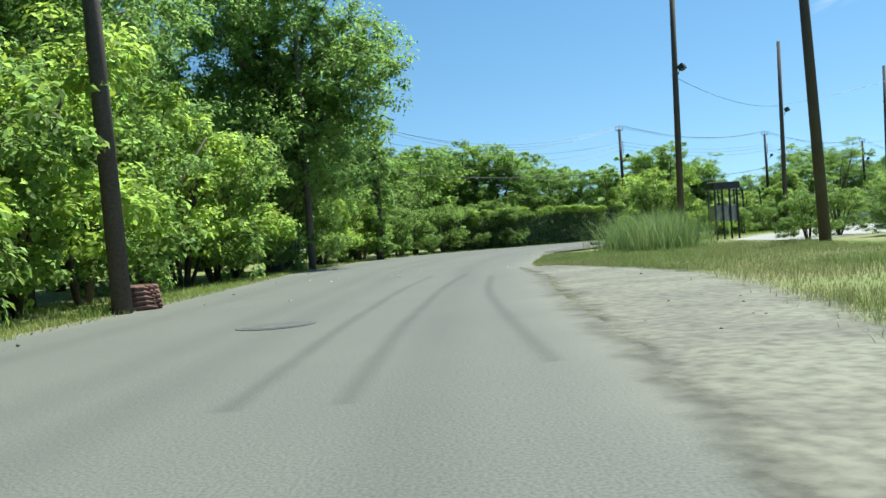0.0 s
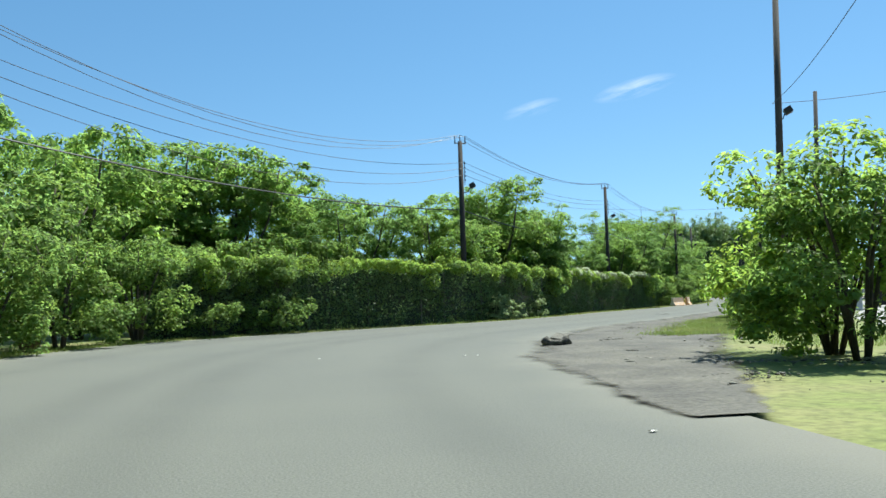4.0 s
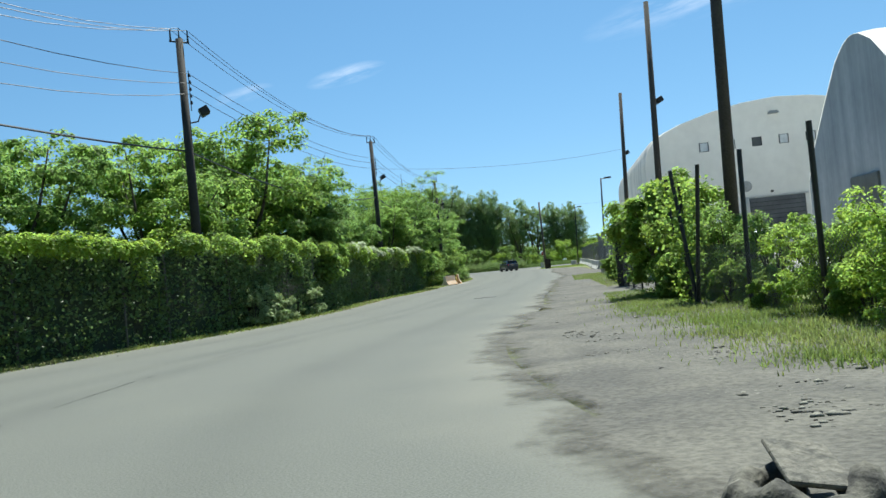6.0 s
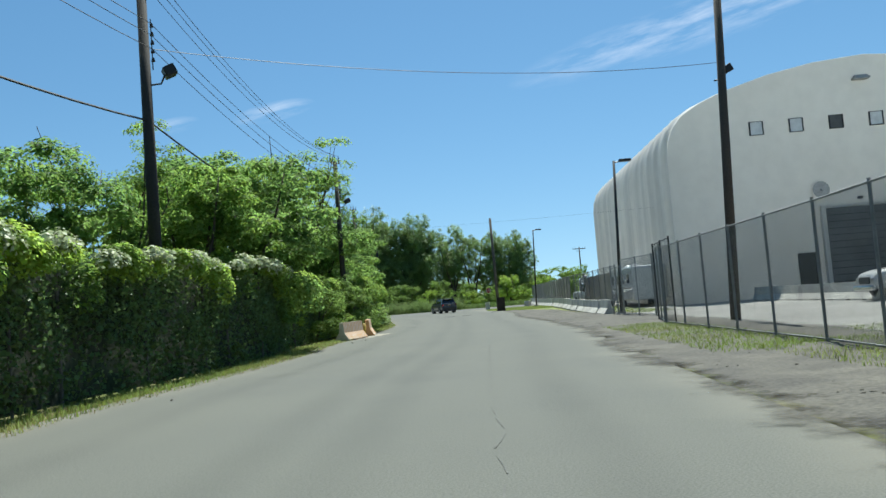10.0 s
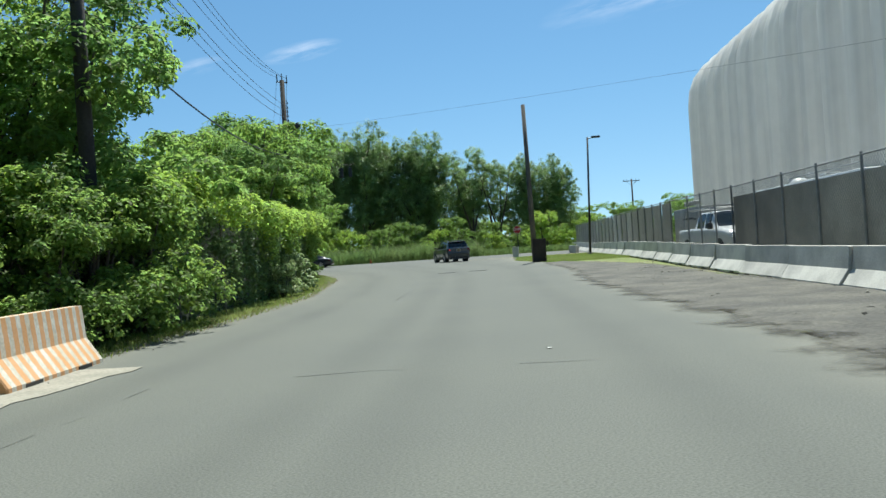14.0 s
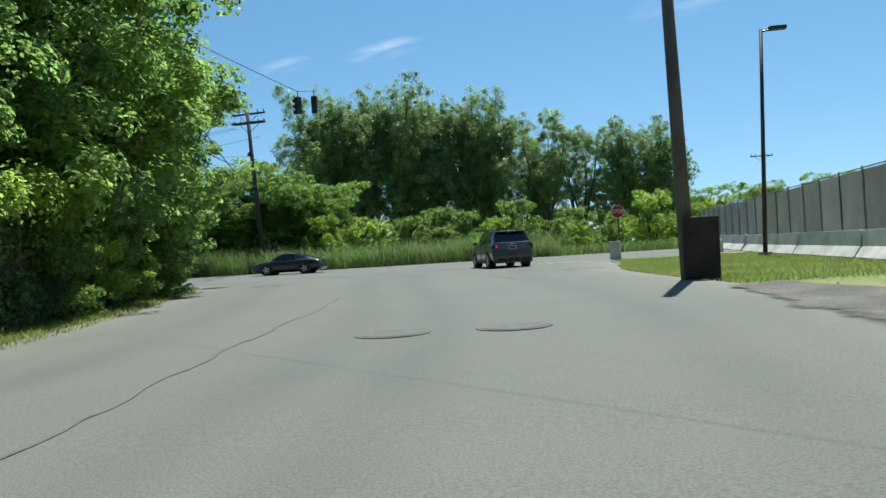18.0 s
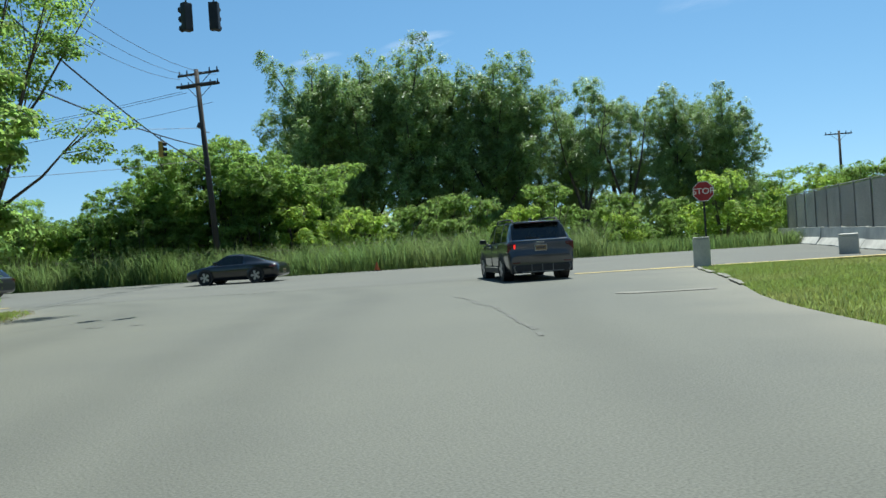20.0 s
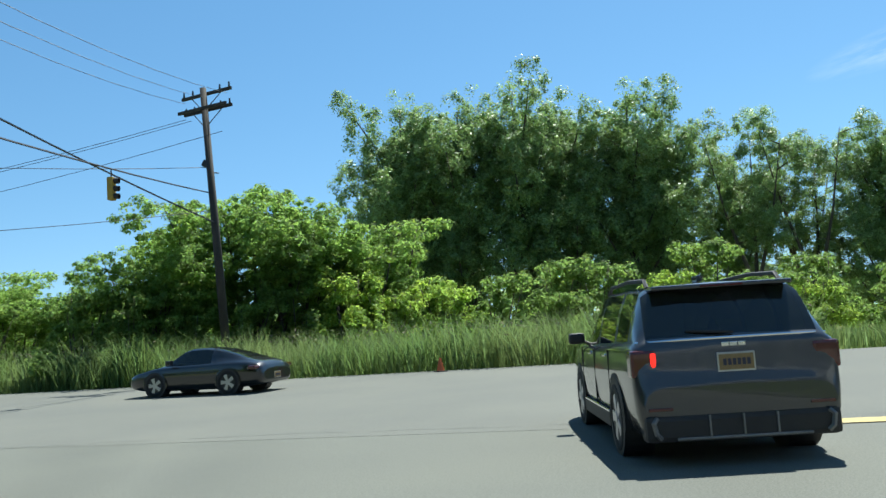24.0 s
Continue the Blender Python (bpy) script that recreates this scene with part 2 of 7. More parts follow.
LEAF_SHRUB = material("shrub_leaf", (0.260, 0.391, 0.084), 0.5, var=0.25, scale=0.4, fine=6, bump=0, second=(0.163, 0.268, 0.065), island=0.34, translucent=0.75, spec=0.22)
LEAF_DARK = material("dark_leaf", (0.271, 0.421, 0.101), 0.5, var=0.25, scale=0.4, fine=6, bump=0, second=(0.170, 0.293, 0.078), island=0.32, translucent=0.75, spec=0.22)
LEAF_POPLAR = material("poplar_leaf", (0.295, 0.43, 0.128), 0.42, var=0.25, scale=0.3, fine=6, bump=0, second=(0.215, 0.325, 0.11), island=0.4, translucent=0.5, spec=0.5)
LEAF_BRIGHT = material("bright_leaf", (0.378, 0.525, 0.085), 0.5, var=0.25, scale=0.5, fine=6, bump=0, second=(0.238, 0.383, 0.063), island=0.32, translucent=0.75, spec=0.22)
BLOSSOM = material("pale_blossom", (0.56, 0.63, 0.36), 0.5, var=0.3, scale=2, fine=6, bump=0, island=0.3, translucent=0.4)
LEAF_PALE = material("pale_leaf", (0.40, 0.50, 0.22), 0.45, var=0.25, scale=0.5, fine=6, bump=0, second=(0.27, 0.38, 0.14), island=0.3, translucent=0.45, spec=0.3)
# Darker copy of the vine leaf: the fence face's shade put into its colour.
LEAF_SHADED = material("shaded_vine_leaf", (0.155, 0.247, 0.078), 0.45, var=0.25, scale=0.5, fine=6, bump=0, second=(0.109, 0.184, 0.063), island=0.34, translucent=0.45, spec=0.3)
# Dark fill for the hedge's depths; its tone stands in for shade.
CORE = material("hedge_shade_fill", (0.042, 0.066, 0.030), 0.95, var=0.5, scale=1.5, fine=9, bump=0.8, second=(0.05, 0.058, 0.034))
BARK = material("bark", (0.12, 0.095, 0.07), 0.9, var=0.45, scale=2.0, fine=22, bump=0.7)
POLE = material("pole_wood", (0.09, 0.073, 0.058), 0.85, var=0.45, scale=0.8, fine=26, bump=0.4, second=(0.07, 0.055, 0.045))
POLE_DARK = material("creosote_wood", (0.05, 0.042, 0.036), 0.85, var=0.4, scale=0.8, fine=26, bump=0.4)
POLE_GREY = material("weathered_pole", (0.15, 0.132, 0.11), 0.85, var=0.4, scale=0.8, fine=26, bump=0.4)
WIRE = material("wire", (0.02, 0.02, 0.022), 0.5, var=0.1, bump=0)
GALV = material("galvanised", (0.35, 0.36, 0.36), 0.45, 0.85, var=0.2, scale=4, fine=60, bump=0.05)
DARKMETAL = material("dark_metal", (0.035, 0.034, 0.033), 0.5, 0.3, var=0.25, scale=4, fine=60, bump=0.08)
CONCRETE = material("concrete", (0.58, 0.56, 0.50), 0.85, var=0.16, scale=1.2, fine=24, bump=0.25, second=(0.42, 0.405, 0.365), objvar=0.1)
CONCRETE_D = material("old_concrete", (0.3, 0.28, 0.25), 0.9, var=0.4, scale=1.5, fine=24, bump=0.35, second=(0.2, 0.19, 0.17))
FABRIC = material("white_membrane", (0.86, 0.835, 0.785), 0.5, var=0.07, scale=0.12, fine=1.2, bump=0.03, second=(0.79, 0.765, 0.72), translucent=0.44)


def streaked(m, dark, fine):
    """Adds long vertical darker streaks to a cloth."""
    n, l = m.node_tree.nodes, m.node_tree.links
    b = [q for q in n if q.type == "BSDF_PRINCIPLED"][0]
    src = b.inputs["Base Color"].links[0].from_socket
    co, mp, nz, r, mix = (n.new("ShaderNode" + k) for k in ("TexCoord", "Mapping", "TexNoise", "ValToRGB", "MixRGB"))
    mp.inputs["Scale"].default_value = (fine, fine, fine * .03)
    nz.inputs["Scale"].default_value, nz.inputs["Detail"].default_value = 1.0, 5.0
    r.color_ramp.elements[0].position, r.color_ramp.elements[1].position = .36, .62
    r.color_ramp.elements[0].color = (*dark, 1)
    mix.blend_type, mix.inputs["Fac"].default_value = "MULTIPLY", 1.0
    l.new(co.outputs["Object"], mp.inputs["Vector"])
    l.new(mp.outputs["Vector"], nz.inputs["Vector"])
    l.new(nz.outputs["Fac"], r.inputs["Fac"])
    l.new(src, mix.inputs["Color1"])
    l.new(r.outputs["Color"], mix.inputs["Color2"])
    for q in [q for q in n if q.type in ("BSDF_PRINCIPLED", "BSDF_TRANSLUCENT")]:
        l.new(mix.outputs["Color"], q.inputs["Base Color" if q.type == "BSDF_PRINCIPLED" else "Color"])
    return m


GABLE = material("gable_membrane", (0.84, 0.825, 0.785), 0.5, var=0.06, scale=0.12, fine=1.2, bump=0.03, second=(0.77, 0.755, 0.715), translucent=0.4)
# Streaks put the light and shade of the ribs into the hall cloth's colour.
streaked(FABRIC, (.82, .83, .84), 1.3)
SCREEN = material("privacy_screen", (0.42, 0.415, 0.375), 0.85, var=0.3, scale=0.6, fine=30, bump=0.2, second=(0.33, 0.325, 0.29), objvar=0.15, translucent=0.5)
LINK = material("chain_link", (0.16, 0.165, 0.165), 0.5, 0.6, var=0.2, bump=0)


# ---- mesh helpers ----
def part(name, bm, mat, parent=None, label="", smooth=False):
    me = bpy.data.meshes.new(name)
    bm.normal_update()
    bm.to_mesh(me)
    bm.free()
    for m in mat if isinstance(mat, (list, tuple)) else [mat]:
        me.materials.append(m)
    if smooth:
        me.polygons.foreach_set("use_smooth", [True] * len(me.polygons))
    ob = new(name, me)
    if parent:
        ob.parent = parent
    if label:
        ob["label"] = label
    return ob


def thing(name, at=(0, 0, 0), turn=0.0, label="", category="", group="", kind=""):
    ob = new(name)
    ob.empty_display_size = 0.2
    ob.matrix_basis = pose(*at, 0, 0, turn)
    return tagged(ob, label, category, group, kind)


def box(bm, x0, x1, y0, y1, z0, z1, bevel=0.0, m=None):
    r = bmesh.ops.create_cube(bm, size=1.0, matrix=Matrix.Translation(((x0 + x1) / 2, (y0 + y1) / 2, (z0 + z1) / 2)) @ Matrix.Diagonal((x1 - x0, y1 - y0, z1 - z0, 1)))
    vs = r["verts"]
    if bevel:
        es = list({e for v in vs for e in v.link_edges})
        vs = [v for v in bmesh.ops.bevel(bm, geom=es, offset=bevel, segments=2, affect="EDGES", profile=0.6)["verts"]] + [v for v in vs if v.is_valid]
    if m is not None:
        bmesh.ops.transform(bm, matrix=m, verts=list({v for v in vs if v.is_valid}))
    return bm


def rod(bm, a, b, r0, r1=None, sides=8, caps=True):
    """A tapered round bar from a to b."""
    a, b = Vector(a), Vector(b)
    d = b - a
    q = d.to_track_quat("Z", "Y").to_matrix().to_4x4()
    bmesh.ops.create_cone(bm, cap_ends=caps, segments=sides, radius1=r0, radius2=r0 if r1 is None else r1, depth=d.length, matrix=Matrix.Translation((a + b) / 2) @ q)
    return bm


def tube(bm, pts, radii, sides=7):
    """A round tube through pts."""
    pts = [Vector(p) for p in pts]
    rings = []
    for i, p in enumerate(pts):
        d = (pts[min(i + 1, len(pts) - 1)] - pts[max(i - 1, 0)]).normalized()
        u = d.cross(Vector((0.31, 0.94, 0.12))).normalized()
        v = d.cross(u)
        r = radii[i] if hasattr(radii, "__len__") else radii
        rings.append([bm.verts.new(p + (u * math.cos(2 * math.pi * k / sides) + v * math.sin(2 * math.pi * k / sides)) * r) for k in range(sides)])
    for a, b in zip(rings, rings[1:]):
        for k in range(sides):
            bm.faces.new((a[k], a[(k + 1) % sides], b[(k + 1) % sides], b[k]))
    bm.faces.new(rings[0][::-1])
    bm.faces.new(rings[-1])
    return bm


def quick(name, co, faces, mat, parent=None, smooth=False):
    """A mesh object from number arrays: co (n, 3), faces (m, k)."""
    co, faces = np.asarray(co, np.float32), np.asarray(faces, np.int32)
    me = bpy.data.meshes.new(name)
    me.vertices.add(len(co))
    me.vertices.foreach_set("co", co.ravel())
    k = faces.shape[1]
    me.loops.add(faces.size)
    me.loops.foreach_set("vertex_index", faces.ravel())
    me.polygons.add(len(faces))
    me.polygons.foreach_set("loop_start", np.arange(0, faces.size, k, dtype=np.int32))
    me.polygons.foreach_set("loop_total", np.full(len(faces), k, np.int32))
    me.update(calc_edges=True)
    me.validate()
    me.materials.append(mat)
    if smooth:
        me.polygons.foreach_set("use_smooth", np.ones(len(faces), bool))
    ob = new(name, me)
    if parent:
        ob.parent = parent
    return ob


def leaves(name, c, size, mat, parent=None, seed=0, up=0.5, ratio=0.55, out=None, loose=0.5, plain=False):
    """Folded diamond leaves at c (n, 3); size: mean length; up: how far they face upwards; out: outward directions, kept to within loose; plain: pointed three-cornered leaves for far crowns."""
    rng = np.random.default_rng(seed)
    n = len(c)
    nrm = rng.normal(size=(n, 3))
    nrm /= np.linalg.norm(nrm, axis=1, keepdims=True)
    if out is not None:
        nrm = nrm * loose + out
    nrm[:, 2] += up * 1.5
    nrm /= np.linalg.norm(nrm, axis=1, keepdims=True)
    a = np.cross(nrm, rng.normal(size=(n, 3)))
    a /= np.linalg.norm(a, axis=1, keepdims=True)
    b = np.cross(nrm, a)
    s = size * rng.uniform(0.6, 1.35, (n, 1))
    lift = nrm * s * 0.14
    if plain:
        v = np.stack([c - a * s * 0.45 + b * s * ratio * 0.5, c - a * s * 0.45 - b * s * ratio * 0.5, c + a * s * 0.55 + lift], 1).reshape(-1, 3)
        return quick(name, v, np.arange(n * 3).reshape(-1, 3), mat, parent)
    v = np.stack([c - a * s * 0.5, c + b * s * ratio * 0.5 + lift, c + a * s * 0.5, c - b * s * ratio * 0.5 + lift], 1).reshape(-1, 3)
    i = np.arange(n)[:, None] * 4
    f = np.stack([np.hstack([i, i + 1, i + 2]), np.hstack([i, i + 2, i + 3])], 1).reshape(-1, 3)
    return quick(name, v, f, mat, parent)


def blades(name, base, height, width, mat, parent=None, seed=0, lean=0.25):
    """Grass blades: tapering bent strips standing at base (n, 3)."""
    rng = np.random.default_rng(seed)
    n = len(base)
    ang = rng.uniform(0, 2 * math.pi, n)
    d = np.stack([np.cos(ang), np.sin(ang), np.zeros(n)], 1)
    w = np.stack([-np.sin(ang), np.cos(ang), np.zeros(n)], 1) * (width * rng.uniform(0.6, 1.3, (n, 1)))
    h = height * rng.uniform(0.55, 1.25, (n, 1))
    z = np.array([[0, 0, 1.0]])
    le = rng.uniform(0.1, 2.0, (n, 1)) * lean
    mid = base + z * h * 0.55 + d * h * le * 0.3
    top = base + z * h + d * h * le
    v = np.stack([base - w, base + w, mid + w * 0.8, mid - w * 0.8, top], 1).reshape(-1, 3)
    i = np.arange(n)[:, None] * 5
    f = np.stack([np.hstack([i, i + 1, i + 2]), np.hstack([i, i + 2, i + 3]), np.hstack([i + 3, i + 2, i + 4])], 1).reshape(-1, 3)
    return quick(name, v, f, mat, parent)


def ease(a, b, x):
    t = min(1.0, max(0.0, (x - a) / (b - a)))
    return t * t * (3 - 2 * t)


def gz(x, y):
    """Height of the ground: it lifts a little towards the junction and the main road."""
    far = max(0.0, (x - 91) * 0.61 + (y - 147.3) * 0.79)
    return 0.22 * ease(122, 152, 0.6 * x + 0.8 * y) + 0.008 * min(far, 18)


def smooth_line(pts, step):
    """Catmull-Rom through pts, sampled about every step metres."""
    P = [Vector((*p, 0)) for p in pts]
    P = [P[0] * 2 - P[1], *P, P[-1] * 2 - P[-2]]
    out = []
    for i in range(1, len(P) - 2):
        a, b, c, d = P[i - 1 : i + 3]
        k = max(1, round((c - b).length / step))
        for j in range(k):
            t = j / k
            out.append(0.5 * ((2 * b) + (c - a) * t + (2 * a - 5 * b + 4 * c - d) * t * t + (3 * b - 3 * c + d - a) * t ** 3))
    out.append(P[-2])
    return [(p.x, p.y) for p in out]


def offset_line(line, d):
    """line moved d metres to its left."""
    L = np.array(line)
    t = np.gradient(L, axis=0)
    t /= np.linalg.norm(t, axis=1, keepdims=True)
    return [tuple(p) for p in L + np.stack([-t[:, 1], t[:, 0]], 1) * d]


def even(line, n):
    """n points evenly along line."""
    L = np.array(line)
    s = np.r_[0, np.cumsum(np.linalg.norm(np.diff(L, axis=0), axis=1))]
    q = np.linspace(0, s[-1], n)
    return np.stack([np.interp(q, s, L[:, k]) for k in (0, 1)], 1)


def length(line):
    return float(np.linalg.norm(np.diff(np.array(line), axis=0), axis=1).sum())


def strip(name, left, right, rows, cols, dz, mat, bumpy=0.0, parent=None):
    """A sheet between two lines, on the ground."""
    a, b = even(left, rows), even(right, rows)
    co = []
    for i in range(rows):
        for j in range(cols):
            p = a[i] + (b[i] - a[i]) * j / (cols - 1)
            e = (abs(noise.noise(Vector((p[0] * 0.7, p[1] * 0.7, 3.1)))) + .5 * abs(noise.noise(Vector((p[0] * 2.6, p[1] * 2.6, 1.7))))) * bumpy if bumpy and 0 < j < cols - 1 else 0
            co.append((p[0], p[1], gz(*p) + dz + e))
    f = [(i * cols + j, i * cols + j + 1, (i + 1) * cols + j + 1, (i + 1) * cols + j) for i in range(rows - 1) for j in range(cols - 1)]
    ob = quick(name, co, f, mat, parent, True)
    side = ob.data.attributes.new("side", "FLOAT", "POINT")
    side.data.foreach_set("value", [abs(2 * j / (cols - 1) - 1) for i in range(rows) for j in range(cols)])
    return ob


# ---- plan ----
LEFT = smooth_line([(-4.0, -40), (-4.4, -12), (-4.7, 11), (-5.0, 20), (-5.6, 30), (-5.6, 40), (-4.9, 48), (-3.3, 55), (-0.5, 60.6), (4, 64.4), (9, 67.3), (13.5, 69.7), (17.5, 72.4), (21, 75.5), (24.5, 79), (30, 84.9), (35, 89.3), (40, 93.9), (45, 99.3), (49, 102.9), (53.2, 107.2), (57, 111), (62, 116.3), (65.5, 120.8), (69.6, 126.3), (72.8, 132), (75.8, 138.5), (78.6, 145), (80.2, 150), (79.8, 154), (78.0, 157.6)], 1.5)
RIGHT = smooth_line([(3.0, -40), (2.7, -12), (2.6, 10), (3, 18), (3.2, 24), (4, 30), (6.2, 42), (8.6, 48.5), (13, 55.5), (17.5, 60), (21.4, 63.4), (26, 68), (31, 72.7), (36.5, 77.9), (42.7, 83.7), (49.5, 89.6), (55, 95.3), (60.4, 100.8), (68, 109), (74, 114.8), (80.3, 121.5), (84.4, 127.3), (88.0, 132.0), (91, 134.9), (94.0, 137.8), (96.4, 140.4), (98.3, 141.9)], 1.5)
MX, MY = 0.79, -0.613           # the main road's way; its near edge runs through (91, 147.3)
NX, NY = 0.613, 0.79


def main_at(s, w):
    """A place s metres along the main road and w metres over from its near edge."""
    return 91 + MX * s + NX * w, 147.3 + MY * s + NY * w


# ---- ground, roads ----
def build_ground():
    xs = np.r_[-2500, -900, -300, np.arange(-120, 260, 4.0), 500, 1100, 2600]
    ys = np.r_[-2500, -900, -300, np.arange(-80, 280, 4.0), 500, 1100, 2600]
    co = [(x, y, gz(x, y) - 0.06) for y in ys for x in xs]
    w = len(xs)
    f = [(j * w + i, j * w + i + 1, (j + 1) * w + i + 1, (j + 1) * w + i) for j in range(len(ys) - 1) for i in range(w - 1)]
    tagged(quick("ground", co, f, GROUND), "wide flat ground of rough grass and dry weeds", "ground", kind="structure")
    tagged(strip("road", LEFT, RIGHT, 260, 25, 0.0, ASPHALT), "worn sun-bleached grey asphalt side road", "road", kind="structure")
    near = [main_at(s, 0) for s in np.linspace(-260, 260, 120)]
    far = [main_at(s, 16) for s in np.linspace(-260, 260, 120)]
    tagged(strip("main_road", far, near, 200, 9, 0.004, ASPHALT2), "wide grey asphalt main road crossing the junction", "road", kind="structure")


build_ground()
sh_in = [p for p in RIGHT if 37 < p[1] < 123]
sh_out = smooth_line([(5.7, 38.0), (9.6, 43.2), (14.6, 49.6), (20.5, 55.8), (26.5, 60.5), (34.5, 67.3), (41.0, 74.2), (46.8, 79.8), (52.0, 85.0), (60.0, 93.2), (64.5, 97.6), (67.0, 101.8), (71.5, 107.0), (77.5, 113.6), (81.5, 121.0), (82.5, 123.0)], 1.5)
sh_in = even(sh_in, 420)
sh_in = [tuple(p) for p in sh_in - np.array([(.7, -.71)]) * np.array([[.7 + .45 * abs(noise.noise(Vector((x * .45, y * .45, 2)))) + .35 * noise.noise(Vector((x * 1.7, y * 1.7, 5)))] for x, y in sh_in])]
tagged(strip("shoulder", sh_in, sh_out, 620, 33, 0.008, GRAVEL, 0.04), "broken gravel and crumbled asphalt shoulder", "ground", kind="structure")

# dirt pull-out and tyre tracks at the start
pull_in = [(x - .5, y) for x, y in RIGHT if 0 < y < 24]
pull_out = smooth_line([(3.4, .5), (4.4, 5), (5.4, 10), (5.8, 15), (4.8, 19.5), (3.6, 23.5)], 1.0)
DIRT = fading(material("packed_dirt", (0.200, 0.195, 0.145), 0.95, var=0.5, scale=0.7, fine=8, bump=0.8, second=(0.14, 0.135, 0.105)), 0.85, 1.25)
tagged(strip("dirt_patch", pull_in, pull_out, 60, 9, 0.008, DIRT, 0.02), "packed brown dirt at the road edge", "ground", kind="structure")
TRACK = fading(material("tyre_track", (0.07, 0.072, 0.066), 0.85, var=0.3, scale=0.8, fine=40, bump=0.2), 0.25, 1.25, 0.17)
for line in ([(0.02, 5), (0, 9), (0.03, 11), (0.15, 15.7), (0.5, 21)], [(0.66, 5), (0.67, 8.5), (0.72, 10.2), (0.93, 15.5), (1.35, 21)], [(1.9, 6), (1.75, 10), (1.7, 14), (1.9, 19)]):
    run = smooth_line(line, .5)
    tagged(strip("tyre_track", offset_line(run, .15), offset_line(run, -.15), 30, 5, 0.006, TRACK), "faint dark tyre track on the asphalt", "road mark", kind="structure")


# ---- foliage ----
RUST = material("rusty_pipe", (0.17, 0.155, 0.13), 0.8, 0.2, var=0.4, scale=3, fine=30, bump=0.2)


def crown_points(rng, blobs, per, r, flat=0.6, inner=0.55):
    """Leaf places and outward directions: leafy clumps of radius r sit on the skin of ellipsoid blobs (cx, cy, cz, rx, ry, rz)."""
    pts, outs = [], []
    tot = sum(b[3] * b[4] + b[4] * b[5] + b[3] * b[5] for b in blobs)
    for b in blobs:
        skin = b[3] * b[4] + b[4] * b[5] + b[3] * b[5]
        m = int(per * skin / tot)
        k = max(4, round(3.2 * skin / (math.pi * r * r)))
        d = rng.normal(size=(k, 3))
        d /= np.linalg.norm(d, axis=1, keepdims=True)
        c = np.array(b[:3]) + d * rng.uniform(0.45, 1.0, (k, 1)) * np.array(b[3:6])
        size = r * rng.uniform(0.55, 1.3, (k, 1))
        pick = rng.integers(0, k, m)
        e = rng.normal(size=(m, 3)) + d[pick] * 0.7 + np.array([0, 0, 0.45])
        e /= np.linalg.norm(e, axis=1, keepdims=True)
        q = c[pick] + e * size[pick] * rng.uniform(inner, 1.08, (m, 1)) * np.array([1, 1, flat])
        q[:, 2] -= 0.18 * size[pick, 0] * (e[:, 0] ** 2 + e[:, 1] ** 2)
        pts.append(q)
        outs.append(e)
    return np.concatenate(pts), np.concatenate(outs)


